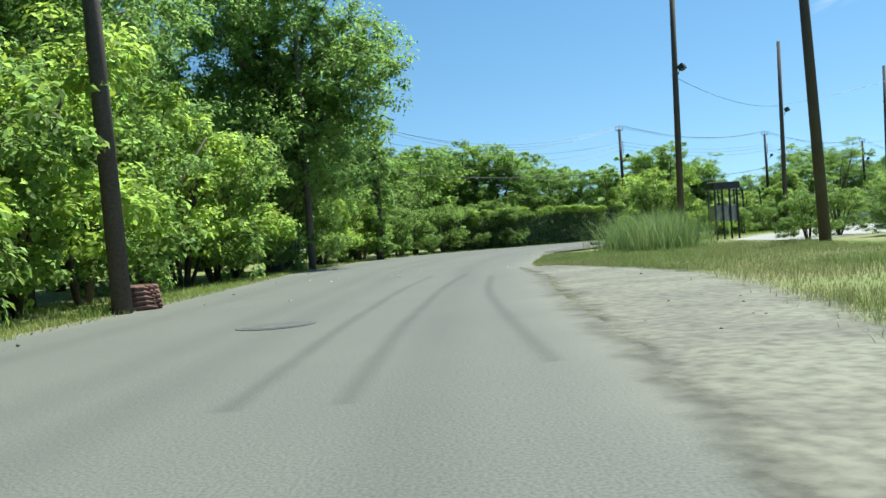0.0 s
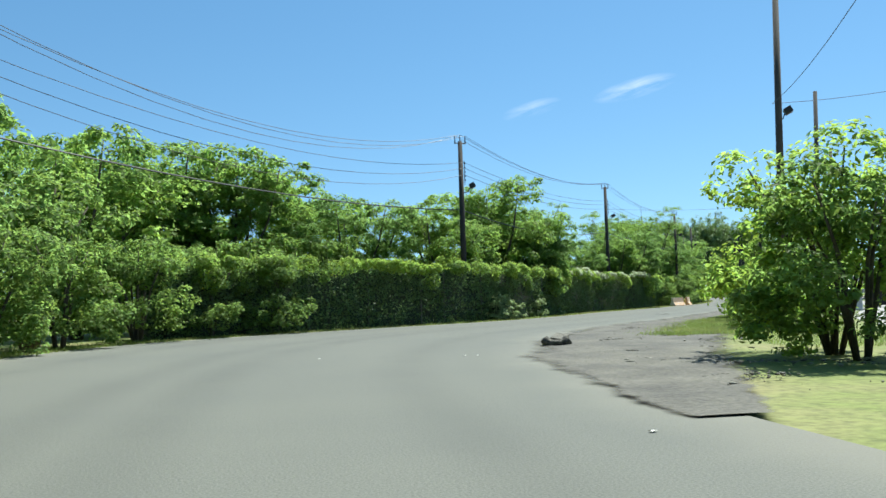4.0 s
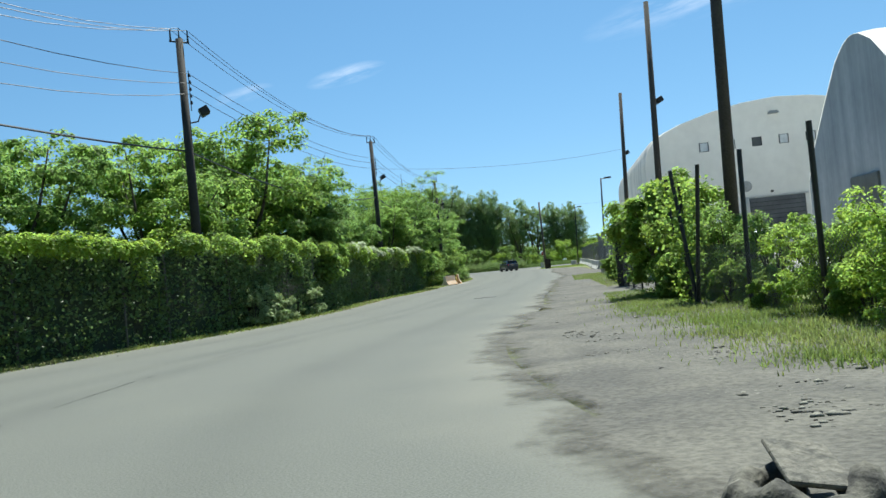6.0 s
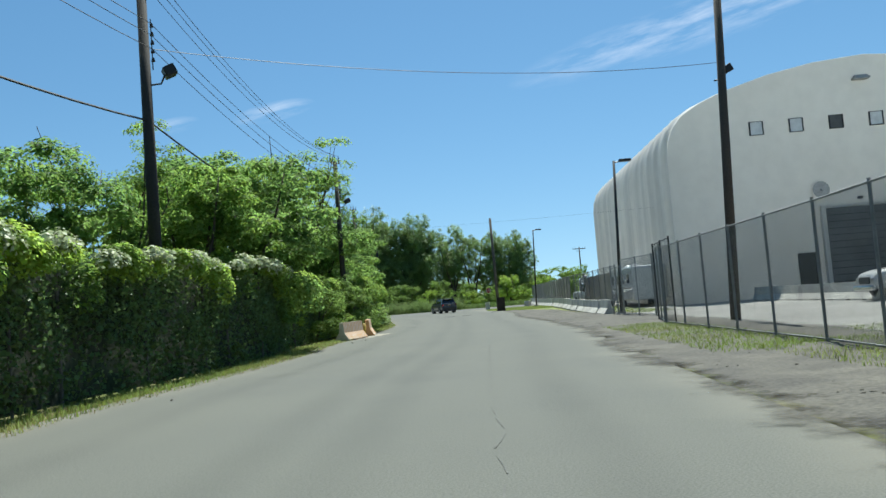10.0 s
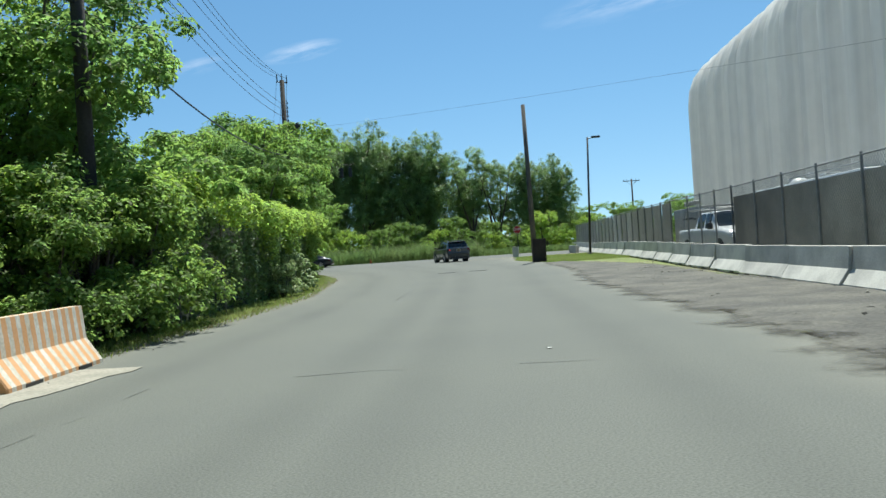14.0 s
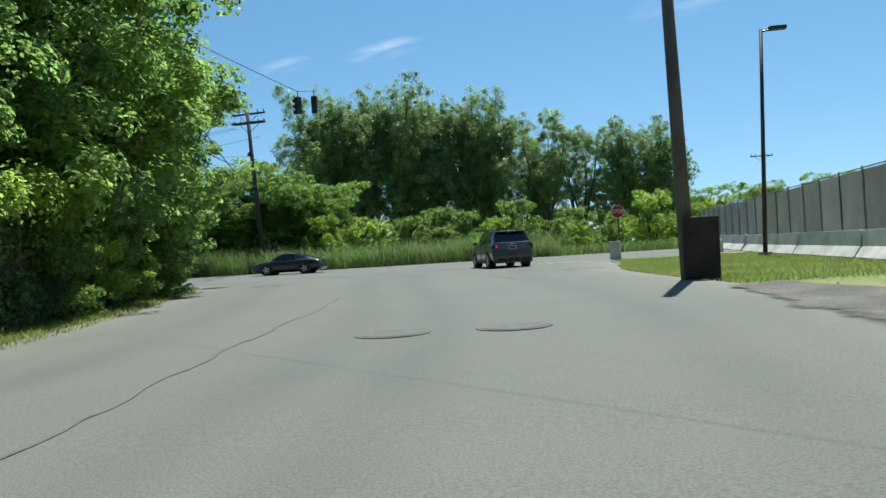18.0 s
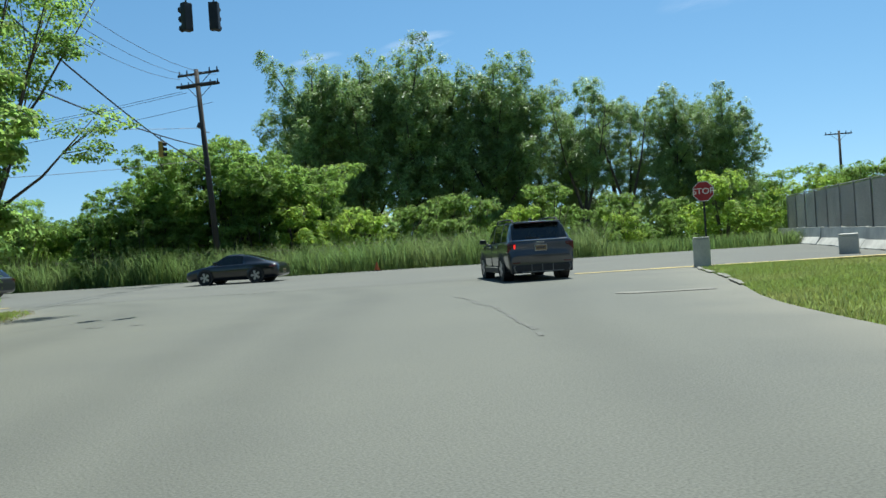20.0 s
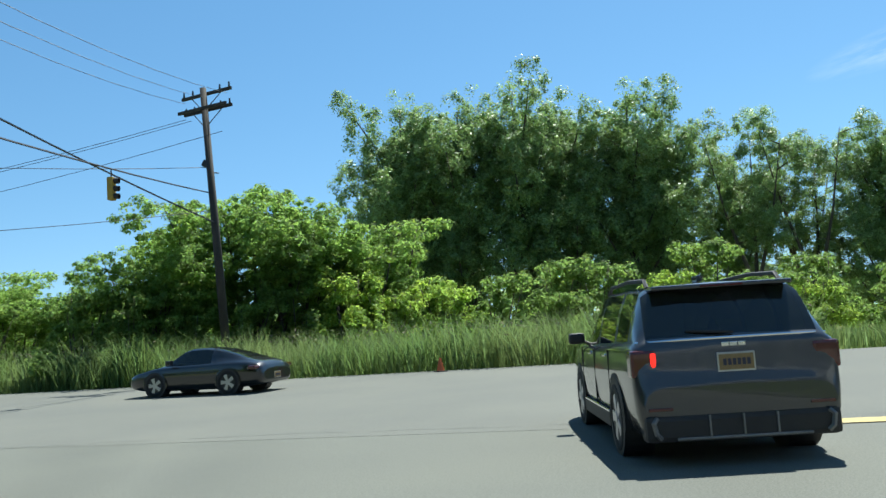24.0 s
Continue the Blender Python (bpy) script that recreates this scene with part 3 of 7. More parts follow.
def make_tree(name, h, kind, seed, label, category="tree", limbs=()):
    """A tree of height h at the origin: tapered trunk with limbs, and a crown of leaves in clumps."""
    rng = np.random.default_rng(seed)
    R = lambda a, b: float(rng.uniform(a, b))
    t = thing(name, label=label, category=category)
    bm = bmesh.new()
    blobs = []
    if kind == "poplar":
        rad, n, leaf, lsize, spread = h * 0.22, 115000, LEAF_POPLAR, 0.135, 0.5
        tip = Vector((R(-0.6, 0.6), R(-0.6, 0.6), h * 0.9))
        tube(bm, [(0, 0, -0.2), (R(-.1, .1), R(-.1, .1), h * 0.3), (tip.x * 0.6, tip.y * 0.6, h * 0.65), tip], [h * 0.016, h * 0.012, h * 0.007, 0.03])
        blobs += [(tip.x * k, tip.y * k, h * k, .55 + rad * .22 * (1 - k), .55 + rad * .22 * (1 - k), h * .06) for k in (.5, .62, .74, .84, .92)]
        for i in range(19):
            s = i / 18
            z = h * (.1 + .62 * s)
            a = i * 2.4 + R(-.4, .4)
            q = rad * R(.6, 1.15) * (1.05 - .34 * s)
            e = Vector((math.cos(a) * q, math.sin(a) * q, min(h * R(.86, .95), z + q * R(.7, 1.4))))
            root = Vector((tip.x * s * .6, tip.y * s * .6, z - h * .03))
            mid = root.lerp(e, .5) - Vector((0, 0, q * .12))
            tube(bm, [root, mid, e], [h * 0.0065, h * 0.004, 0.02], 5)
            for f, w in ((.4, .32), (.7, .4), (1.0, .34)):
                c = root.lerp(e, f)
                w = w * rad * R(.75, 1.15)
                blobs.append((c.x + R(-.3, .3), c.y + R(-.3, .3), c.z, w, w, w * 1.25))
    elif kind == "airy":
        rad, n, leaf, lsize, spread = h * 0.22, 34000, LEAF_POPLAR, 0.12, 0.6
        for s in range(3):
            a = s * 2.1 + R(0, 1)
            tip = Vector((math.cos(a) * rad * 0.9, math.sin(a) * rad * 0.9, h * R(.85, .98)))
            tube(bm, [(0, 0, -0.2), (math.cos(a) * 0.25, math.sin(a) * 0.25, h * 0.25), tip * 0.6, tip], [h * 0.013, h * 0.011, h * 0.006, 0.02], 6)
            for i in range(5):
                p = tip * (0.45 + 0.13 * i)
                q = p + Vector((R(-1, 1), R(-1, 1), R(.2, .8))) * h * 0.1
                tube(bm, [p, q], [h * 0.004, 0.015], 4)
                blobs.append((q.x, q.y, q.z, h * 0.085, h * 0.085, h * 0.08))
    elif kind == "sumac":
        rad, n, leaf, lsize, spread = h * 0.42, 44000 if seed < 3 else 24000, LEAF_SUMAC if seed != 2 else LEAF_DARK, 0.15, 0.5
        for s in range(6):
            a = s * 1.05 + R(-.3, .3)
            r = rad * R(.35, .95)
            tip = Vector((math.cos(a) * r, math.sin(a) * r, h * R(.68, .95)))
            tube(bm, [(math.cos(a) * .1, math.sin(a) * .1, -0.2), (math.cos(a) * r * .25, math.sin(a) * r * .25, h * .3), (tip.x * .75, tip.y * .75, h * .6), tip], [h * .014, h * .011, h * .007, .02], 6)
            blobs.append((tip.x, tip.y, tip.z - h * .03, rad * .5, rad * .5, h * .1))
            for i in range(3):
                b = a + R(-1, 1)
                blobs.append((math.cos(b) * r * R(.5, 1.1), math.sin(b) * r * R(.5, 1.1), h * (.2 + .18 * i + R(0, .16)), rad * .44, rad * .44, h * .12))
    elif kind == "cottonwood":
        rad, n, leaf, lsize, spread = h * 0.36, 95000, LEAF_DARK, 0.165, 0.6
        tube(bm, [(0, 0, -0.2), (.1, 0, h * .2), (.3, .2, h * .5), (.2, .3, h * .95)], [h * .026, h * .021, h * .014, .04], 9)
        blobs += [(.3, .2, h * k, rad * .5, rad * .5, h * .07) for k in (.25, .36, .47, .58, .69, .8, .9)]
        for i in range(16):
            z = h * (.2 + .72 * i / 15)
            a = i * 2.4 + R(-.4, .4)
            k = math.sin(math.pi * (.2 + .7 * i / 15)) ** .8
            e = Vector((math.cos(a) * rad * k * R(.6, 1.1), math.sin(a) * rad * k * R(.6, 1.1), z + h * .05))
            tube(bm, [(.2, .1, z - h * .07), (e.x * .5, e.y * .5, z - h * .01), e], [h * .008, h * .005, .02], 5)
            blobs.append((e.x, e.y, e.z, rad * .42, rad * .42, h * .085))
            blobs.append((e.x * .45, e.y * .45, e.z, rad * .45, rad * .45, h * .08))
    elif kind == "locust":
        rad, n, leaf, lsize, spread = h * 0.42, 17000, LEAF_SUMAC, 0.13, 0.62
        for s in range(4):
            a = s * 1.6 + R(-.4, .4)
            fork = Vector((math.cos(a) * h * .09, math.sin(a) * h * .09, h * R(.3, .42)))
            tube(bm, [(math.cos(a) * .12, math.sin(a) * .12, -.2), fork * .55, fork], [h * .010, h * .008, h * .0065], 7)
            for i in range(4):
                b = a + R(-1.1, 1.1)
                r = rad * R(.35, 1.0)
                tip = Vector((math.cos(b) * r, math.sin(b) * r, h * R(.55, .97)))
                mid = fork.lerp(tip, .5) + Vector((R(-.3, .3), R(-.3, .3), -h * .03))
                tube(bm, [fork, mid, tip], [h * .0055, h * .004, .013], 5)
                for q in range(3):
                    c = mid.lerp(tip, R(.3, 1.05)) + Vector((R(-1, 1), R(-1, 1), R(-.2, .4))) * h * .07
                    tube(bm, [mid.lerp(tip, .4), c], [.025, .01], 4)
                    blobs.append((c.x, c.y, c.z, h * .075, h * .075, h * .03))
    elif kind == "column":
        rad, n, leaf, lsize, spread = 0.9, 15000, LEAF_DARK, 0.13, 0.3
        tube(bm, [(0, 0, -0.2), (.1, 0, h * .4), (0, .1, h * .95)], [.22, .18, .08], 9)
        for i in range(9):
            a = i * 2.4
            z = h * (.12 + .8 * i / 8)
            k = rad * (.55 + .5 * math.sin(math.pi * (.15 + .8 * i / 8)))
            e = Vector((math.cos(a) * k * .5, math.sin(a) * k * .5, z))
            tube(bm, [(0, 0, z - .3), e], [.05, .02], 5)
            blobs.append((e.x, e.y, z, k, k, h * .09))
    elif kind in ("thicket", "dome"):
        rad, n, leaf, lsize, spread = (h * 0.46, 19000, LEAF_VINE, 0.125, 0.34) if kind == "thicket" else (h * 0.5, 95000, LEAF_SUMAC, 0.118, 0.34)
        for s in range(11):
            a = s * .57 + R(-.3, .3)
            r = rad * R(.15, .9)
            tip = Vector((math.cos(a) * r, math.sin(a) * r, h * R(.62, .95) * (1 - .12 * r / rad)))
            tube(bm, [(math.cos(a) * .15, math.sin(a) * .15, -.1), (tip.x * .6, tip.y * .6, tip.z * .5), tip], [h * .013, h * .009, .012], 5)
            blobs.append((tip.x, tip.y, tip.z - h * .07, rad * .4, rad * .4, h * .12))
            blobs.append((math.cos(a) * rad * .78, math.sin(a) * rad * .78, h * R(.12, .6), rad * .36, rad * .36, h * .15))
    elif kind in ("far", "far_bright", "pale"):
        rad, n, leaf, lsize, spread = (h * 0.5, 2600, LEAF_PALE, 0.27, 0.3) if kind == "pale" else (h * 0.5, 9000, LEAF_BRIGHT if kind == "far_bright" else LEAF_SHRUB, 0.11, 0.26)
        for s in range(8):
            a = s * .8 + R(-.3, .3)
            r = rad * R(.2, .85)
            tip = Vector((math.cos(a) * r, math.sin(a) * r, h * R(.5, .96)))
            tube(bm, [(math.cos(a) * .08, math.sin(a) * .08, -.1), tip], [h * .011, .012], 4)
            blobs.append((tip.x, tip.y, tip.z - h * .06, rad * .36, rad * .36, h * .13))
            blobs.append((math.cos(a) * rad * .7, math.sin(a) * rad * .7, h * R(.12, .4), rad * .36, rad * .36, h * .15))
    else:  # shrub
        rad, n, leaf, lsize, spread = h * 0.5, 10500, LEAF_BRIGHT if kind == "bright" else LEAF_SHRUB, 0.105, 0.3
        for s in range(8):
            a = s * .8 + R(-.3, .3)
            r = rad * R(.2, .85)
            tip = Vector((math.cos(a) * r, math.sin(a) * r, h * R(.55, .93)))
            tube(bm, [(math.cos(a) * .08, math.sin(a) * .08, -.1), tip * .5 + Vector((0, 0, h * .1)), tip], [h * .012, h * .009, .012], 5)
            blobs.append((tip.x, tip.y, tip.z - h * .06, rad * .42, rad * .42, h * .14))
            blobs.append((math.cos(a) * rad * .75, math.sin(a) * rad * .75, h * R(.15, .45), rad * .38, rad * .38, h * .16))
    for x, y, z in limbs:
        tube(bm, [(.2, .1, z * .55), (x * .5, y * .5, z * .85), (x * .9, y * .9, z)], [h * .009, h * .006, .02], 6)
        blobs += [(x, y, z, 1.5, 1.5, 1.3), (x * .7, y * .7, z * .97, 1.6, 1.6, 1.4)]
    part("trunk", bm, BARK, t, smooth=True)
    pts, out = crown_points(rng, blobs, n, spread, {"poplar": 0.95, "airy": 0.8, "locust": 0.38, "sumac": 0.5, "dome": 0.55, "cottonwood": 0.75}.get(kind, 0.65), 0.3 if kind in ("poplar", "airy", "cottonwood") else 0.45)
    keep = pts[:, 2] > 0.05
    far = kind in ("poplar", "airy", "cottonwood", "dome", "far", "far_bright") or seed == 63
    leaves("crown", pts[keep], lsize, leaf, t, seed, 0.45, 0.7 if far else 0.55, out[keep], 0.85 if kind in ("poplar", "airy") else 0.65, far)
    return t


def spot(x, y, k, turn):
    return Matrix.Translation((x, y, gz(x, y) - 0.05)) @ pose(0, 0, 0, 0, 0, turn) @ Matrix.Diagonal((k, k, k, 1))


def plant(proto, first, spots, group="", grow=1.0):
    """Places a prototype of known height at spots (x, y, height factor, turn); the first spot takes the prototype itself."""
    if first:
        proto.matrix_basis = spot(*spots[0][:2], spots[0][2] * grow, spots[0][3])
    own = Matrix.Diagonal([1 / s for s in proto.matrix_basis.to_scale()] + [1])
    for x, y, k, turn in spots[1 if first else 0:]:
        copy_thing(proto, spot(x, y, k * grow, turn) @ own)


def scatter_along(line, a, b, lo, hi, n, rng):
    """n random ground places beside line between its shares a and b, lo to hi metres to its left."""
    L = np.array(line)
    t = np.gradient(L, axis=0)
    t /= np.linalg.norm(t, axis=1, keepdims=True)
    u = rng.uniform(a, b, n) * (len(L) - 1)
    i = np.minimum(u.astype(int), len(L) - 2)
    f = (u - i)[:, None]
    p = L[i] * (1 - f) + L[i + 1] * f
    w = rng.uniform(lo, hi, (n, 1))
    p = p + np.stack([-t[i, 1], t[i, 0]], 1) * w
    return np.array([(x, y, gz(x, y) - 0.05) for x, y in p])


# ---- vine-covered chain-link fence on the left ----
def vine_fence(line, top, seed, label, pale=False, full=False):
    """A run of fence hung with creepers: posts, rail, dark light-blocking sheet behind, shade-toned leaf curtain with
    an overhanging crest.
    """
    rng = np.random.default_rng(seed)
    n = max(2, round(length(line)))
    L = even(line, n * 2)
    x0, y0 = L[len(L) // 2]
    t = thing("vine_fence", (x0, y0, gz(x0, y0)), 0, label, "fence", "vine-covered fence runs")
    tan = np.gradient(L, axis=0)
    tan /= np.linalg.norm(tan, axis=1, keepdims=True)
    nor = np.stack([tan[:, 1], -tan[:, 0]], 1)          # towards the road
    rel = L - [x0, y0]
    zb = np.array([gz(*p) for p in L]) - gz(x0, y0)
    # Added dark sheet behind the leaves: blocks light and reads as shade.
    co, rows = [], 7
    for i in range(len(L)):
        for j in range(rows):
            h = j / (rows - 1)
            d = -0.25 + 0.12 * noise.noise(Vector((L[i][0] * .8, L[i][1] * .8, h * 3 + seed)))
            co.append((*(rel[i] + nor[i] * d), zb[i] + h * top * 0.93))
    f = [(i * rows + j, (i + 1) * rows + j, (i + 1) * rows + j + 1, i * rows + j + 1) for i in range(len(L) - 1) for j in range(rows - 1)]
    quick("dark_backing", co, f, CORE, t, True)
    for i in range(0, len(L), 6):
        bm = bmesh.new()
        rod(bm, (*rel[i], zb[i] - 0.1), (*rel[i], zb[i] + top * 0.95), 0.03, sides=6)
        part("post", bm, RUST, t)

    def at(u, d, z):
        i = np.minimum(u.astype(int), len(L) - 2)
        fr = (u - i)[:, None]
        p = rel[i] * (1 - fr) + rel[i + 1] * fr + nor[i] * d[:, None]
        return np.column_stack([p, z + zb[i]])

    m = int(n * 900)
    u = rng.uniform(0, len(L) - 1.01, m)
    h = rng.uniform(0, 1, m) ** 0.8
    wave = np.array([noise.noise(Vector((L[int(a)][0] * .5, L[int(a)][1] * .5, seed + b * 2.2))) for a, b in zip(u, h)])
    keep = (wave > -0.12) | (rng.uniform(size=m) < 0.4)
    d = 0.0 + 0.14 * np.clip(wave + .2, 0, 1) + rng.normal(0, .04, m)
    # Curtain below the crest wears the darker leaf, imitating shade.
    leaves("leaf_curtain", at(u, d, h * top)[keep], 0.105, LEAF_SHADED, t, seed, 0.25, 0.8)

    def cushions(name, k, per, size, lift, reach, tall, mat, sd):
        """Leafy pillows of creeper hung along the top of the fence."""
        cu = rng.uniform(0.4, len(L) - 1.5, k)
        cs = size * rng.uniform(.6, 1.35, k)
        cz = top + lift * rng.uniform(.3, 1.0, k) - cs * tall * .5 + .3 * np.array([noise.noise(Vector((*L[int(a)] * .35, seed * .7))) for a in cu])
        cd = reach + rng.normal(0, .1, k)
        pick = rng.integers(0, k, k * per)
        e = rng.normal(size=(len(pick), 3)) + np.array([0, .6, .5])
        e /= np.linalg.norm(e, axis=1, keepdims=True)
        w = cs[pick] * rng.uniform(.6, 1.08, len(pick))
        p = at(np.clip(cu[pick] + e[:, 0] * w * 2, 0, len(L) - 1.02), cd[pick] + e[:, 1] * w * .7, cz[pick] + e[:, 2] * w * tall - .25 * w * tall * np.clip(e[:, 1], 0, 1))
        i = np.clip(cu[pick].astype(int), 0, len(L) - 1)
        o = np.column_stack([tan[i] * e[:, :1] + nor[i] * e[:, 1:2], e[:, 2]])
        leaves(name, p, 0.1, mat, t, sd, 0.55, 0.7, o, 0.7)["kind"] = "stuff"

    # On full runs the crest's brighter leaf colour paints in sunlight from above.
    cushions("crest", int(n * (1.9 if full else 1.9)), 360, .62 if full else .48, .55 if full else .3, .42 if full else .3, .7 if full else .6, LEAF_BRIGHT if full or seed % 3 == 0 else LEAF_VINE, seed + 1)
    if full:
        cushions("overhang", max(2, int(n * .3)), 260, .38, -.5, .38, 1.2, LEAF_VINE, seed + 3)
        # Low skirt gets the same shade-toned leaf colour.
        cushions("skirt", max(2, int(n * .25)), 200, .36, -1.6, .1, .9, LEAF_SHADED, seed + 4)
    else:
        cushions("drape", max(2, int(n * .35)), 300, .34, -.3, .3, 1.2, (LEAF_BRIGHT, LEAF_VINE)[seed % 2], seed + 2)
    if pale:
        cushions("blossom", int(n * 2.2), 90, .42, .38, .4, .45, BLOSSOM, seed + 5)
    return t


hedge_line = [p for p in offset_line(LEFT, 1.0) if p[1] > 61.5 and p[1] < 129 and p[0] > -2]
hl = even(hedge_line, 200)
ht = np.gradient(hl, axis=0)
ht /= np.linalg.norm(ht, axis=1, keepdims=True)
back = np.interp(np.arange(200), [0, 14, 60, 84, 108, 126, 148, 150], [0, -.3, -.3, 0, 0, .6, .9, 0])      # how far the fence stands back
hl = [tuple(p) for p in hl + np.stack([-ht[:, 1], ht[:, 0]], 1) * back[:, None]]
pieces = [hl[int(i * 199 / 12):int((i + 1) * 199 / 12) + 1] for i in range(12)]
for i, pc in enumerate(pieces):
    top = 2.65 if i < 10 else 2.45
    vine_fence(pc, top, 20 + i, "rusty chain-link fence overgrown with dense green creepers", i in (4, 5, 6), i > 8)

ext = [p for p in offset_line(LEFT, 1.0) if p[1] > 128.2 and p[1] < 152 and p[0] > 60]
for i, pc in enumerate([ext[:5], ext[4:9], ext[8:13], ext[12:]]):
    vine_fence(pc, 2.3, 41 + i, "rusty chain-link fence overgrown with dense green creepers", False, True)

# ---- trees and shrubs ----
sumac_a = make_tree("sumac_tree", 7.0, "sumac", 1, "spreading young tree with feathery bright green leaves behind the fence")
sumac_b = make_tree("sumac_tree", 7.0, "sumac", 2, "spreading young tree with feathery bright green leaves behind the fence")
sumac_far = make_tree("sumac_tree", 7.0, "sumac", 63, "spreading young tree with feathery bright green leaves beyond the road")
cotton_a = make_tree("cottonwood_tree", 16.0, "cottonwood", 3, "tall dark green roadside tree with ivy on its trunk", limbs=((4.6, -.6, 7.2), (4.2, .3, 9.4), (4.7, -1.2, 8.2), (3.4, .4, 11.4), (3.8, -1.4, 6.2), (-1, -.5, 3.6), (1.2, .4, 4.6)))
cotton_b = make_tree("cottonwood_tree", 16.0, "cottonwood", 4, "tall dark green roadside tree with a ragged crown")
poplar_a = make_tree("poplar_tree", 17.0, "poplar", 5, "tall poplar with glossy dark leaves beyond the main road")
poplar_b = make_tree("poplar_tree", 17.0, "poplar", 6, "tall poplar with glossy dark leaves beyond the main road")
ivy_tree = make_tree("ivy_tree", 8.0, "column", 17, "leaning trunk smothered in dark green ivy")
airy_a = make_tree("thin_tree", 14.0, "airy", 7, "thin pale tree with sparse leaves and visible forked stems")
shrub_a = make_tree("shrub", 3.2, "shrub", 8, "leafy green shrub at the roadside", "shrub")
shrub_b = make_tree("shrub", 3.2, "bright", 9, "bright yellow-green leafy shrub", "shrub")
shrub_c = make_tree("shrub", 3.2, "far", 33, "leafy dark green shrub beside the road", "shrub")
shrub_d = make_tree("shrub", 3.2, "far_bright", 34, "bright yellow-green leafy shrub", "shrub")

# left of the road, in front of the fence's start
plant(cotton_a, True, [(-7.4, 38.0, 1.08, 0), (-10.5, 13, 0.75, 80), (-11, 27, 0.72, 170), (-15, 33, 0.9, 10), (-13, 3, 0.75, 60), (-12, -8, .8, 30)])
plant(cotton_b, True, [(-8.2, 44.5, 0.72, 0), (-9.5, 20.5, 0.66, 100), (-16, 46, 0.8, 200), (-14, 18, 0.85, 250), (-18, 60, .7, 90)])
plant(shrub_b, True, [(-7.3, 10.5, 1.25, 0), (-7.5, 16.3, 1.5, 50), (-8.2, 24.5, 1.4, 100), (-6.6, 46.5, 1.0, 10), (-6.0, 49.2, 1.0, 80), (-5.2, 52.5, 0.95, 140), (-7.8, 30.5, 1.4, 30), (-7.4, 5, 1.4, 200), (-7.2, -2, 1.4, 100)], grow=1.25)
plant(shrub_a, True, [(-7.6, 13.4, 1.3, 0), (-7.7, 19.8, 1.3, 90), (-8.0, 27.6, 1.5, 10), (-7.9, 33.5, 1.4, 60), (-7.2, 41.5, 1.2, 120), (-4.0, 56, 1.0, 0), (-2.4, 59.2, 1.0, 70), (-0.3, 62.2, .95, 150), (-6.5, 55, 1.5, 20), (-3.5, 61.5, 1.5, 200), (-7.2, 7.6, 1.2, 140), (-7.6, 2, 1.3, 40), (2.2, 64.6, .9, 30), (4.6, 66.3, .9, 210)], grow=1.25)
plant(ivy_tree, True, [(-3.9, 51.0, 1.12, 0), (-6.4, 55.0, .8, 90)])
locust_a = make_tree("locust_tree", 10.0, "locust", 61, "airy locust tree with layered feathery leaves and dark branches")
locust_b = make_tree("locust_tree", 10.0, "locust", 62, "airy locust tree with layered feathery leaves and dark branches")
plant(locust_a, True, [(45.6, 106.2, .92, 0), (52.6, 113.6, 1.0, 130), (79.0, 149.4, .92, 60)])
plant(locust_b, True, [(49.4, 109.4, 1.05, 40), (47.6, 112.8, 1.1, 200), (34.4, 93.8, .66, 20), (24.6, 85.4, .8, 100)])
# behind the vine fence
def grove(spots, kinds, first=True):
    """Trees of given tops (x, y, top), by turns of the given kinds."""
    for n, (x, y, top) in enumerate(spots):
        k = top / 6.9
        plant(kinds[n % len(kinds)], first and n < len(kinds), [(x, y, k, n * 77)])


grove([(20.4, 80.8, 8.6), (23.8, 82.4, 7.2), (3.8, 74.4, 8.9), (9.9, 74.2, 6.6), (15.4, 76.6, 6.7), (30.4, 90.4, 5.6), (37.4, 95.6, 6.3), (40.8, 99, 7.3), (43.6, 104.6, 5.0),
       (54.2, 113.6, 7.6), (56.6, 117.0, 5.0), (59.8, 119.6, 4.8), (62.6, 123.0, 5.2), (64.8, 126.2, 6.0), (66.6, 129.0, 7.4), (69.0, 131.8, 8.2), (70.6, 134.2, 8.9), (72.0, 137.2, 9.3), (73.4, 140.2, 9.2), (75.0, 143.4, 9.6), (76.2, 146.6, 9.3), (77.0, 150.2, 8.2)], (sumac_a, sumac_b))
grove([(-3, 70, 9.0), (0.5, 74, 10.0), (-7, 64, 9.5), (-2, 80, 11), (8, 80, 9),
       (98.8, 173.4, 6.0), (83.0, 184, 6.4), (80.5, 185.5, 6.6), (76, 188, 6), (70, 192, 6), (100.4, 175.4, 7.6), (101, 177, 7), (146, 166, 6.6), (153, 161, 6.2), (168, 170, 8.4), (176, 164, 7.4), (186, 158, 7.0), (195, 152, 7.0), (205, 146, 7), (141, 170, 6.4), (138, 174, 8)], (sumac_far,))
for n, (x, y) in enumerate(even(offset_line(hedge_line, 2.6), 200)[6:118:7]):
    plant((shrub_c, shrub_c, shrub_d)[n % 3], n == 0 or n == 2, [(x - .5 * (n % 2), y, (1.15, 1.3, 1.05, 1.4, .95)[n % 5], n * 50)])
for n, (x, y) in enumerate(even(offset_line(hedge_line, 2.0), 200)[120::5]):
    plant((shrub_c, shrub_d)[n % 3 == 1], False, [(x - .3 * (n % 2), y, (.95, 1.15, .8, 1.05)[n % 4], n * 50)])
plant(shrub_b, False, [(73.1, 134.6, .62, 10), (74.6, 138.4, .7, 130), (77.0, 143.9, .66, 250)])
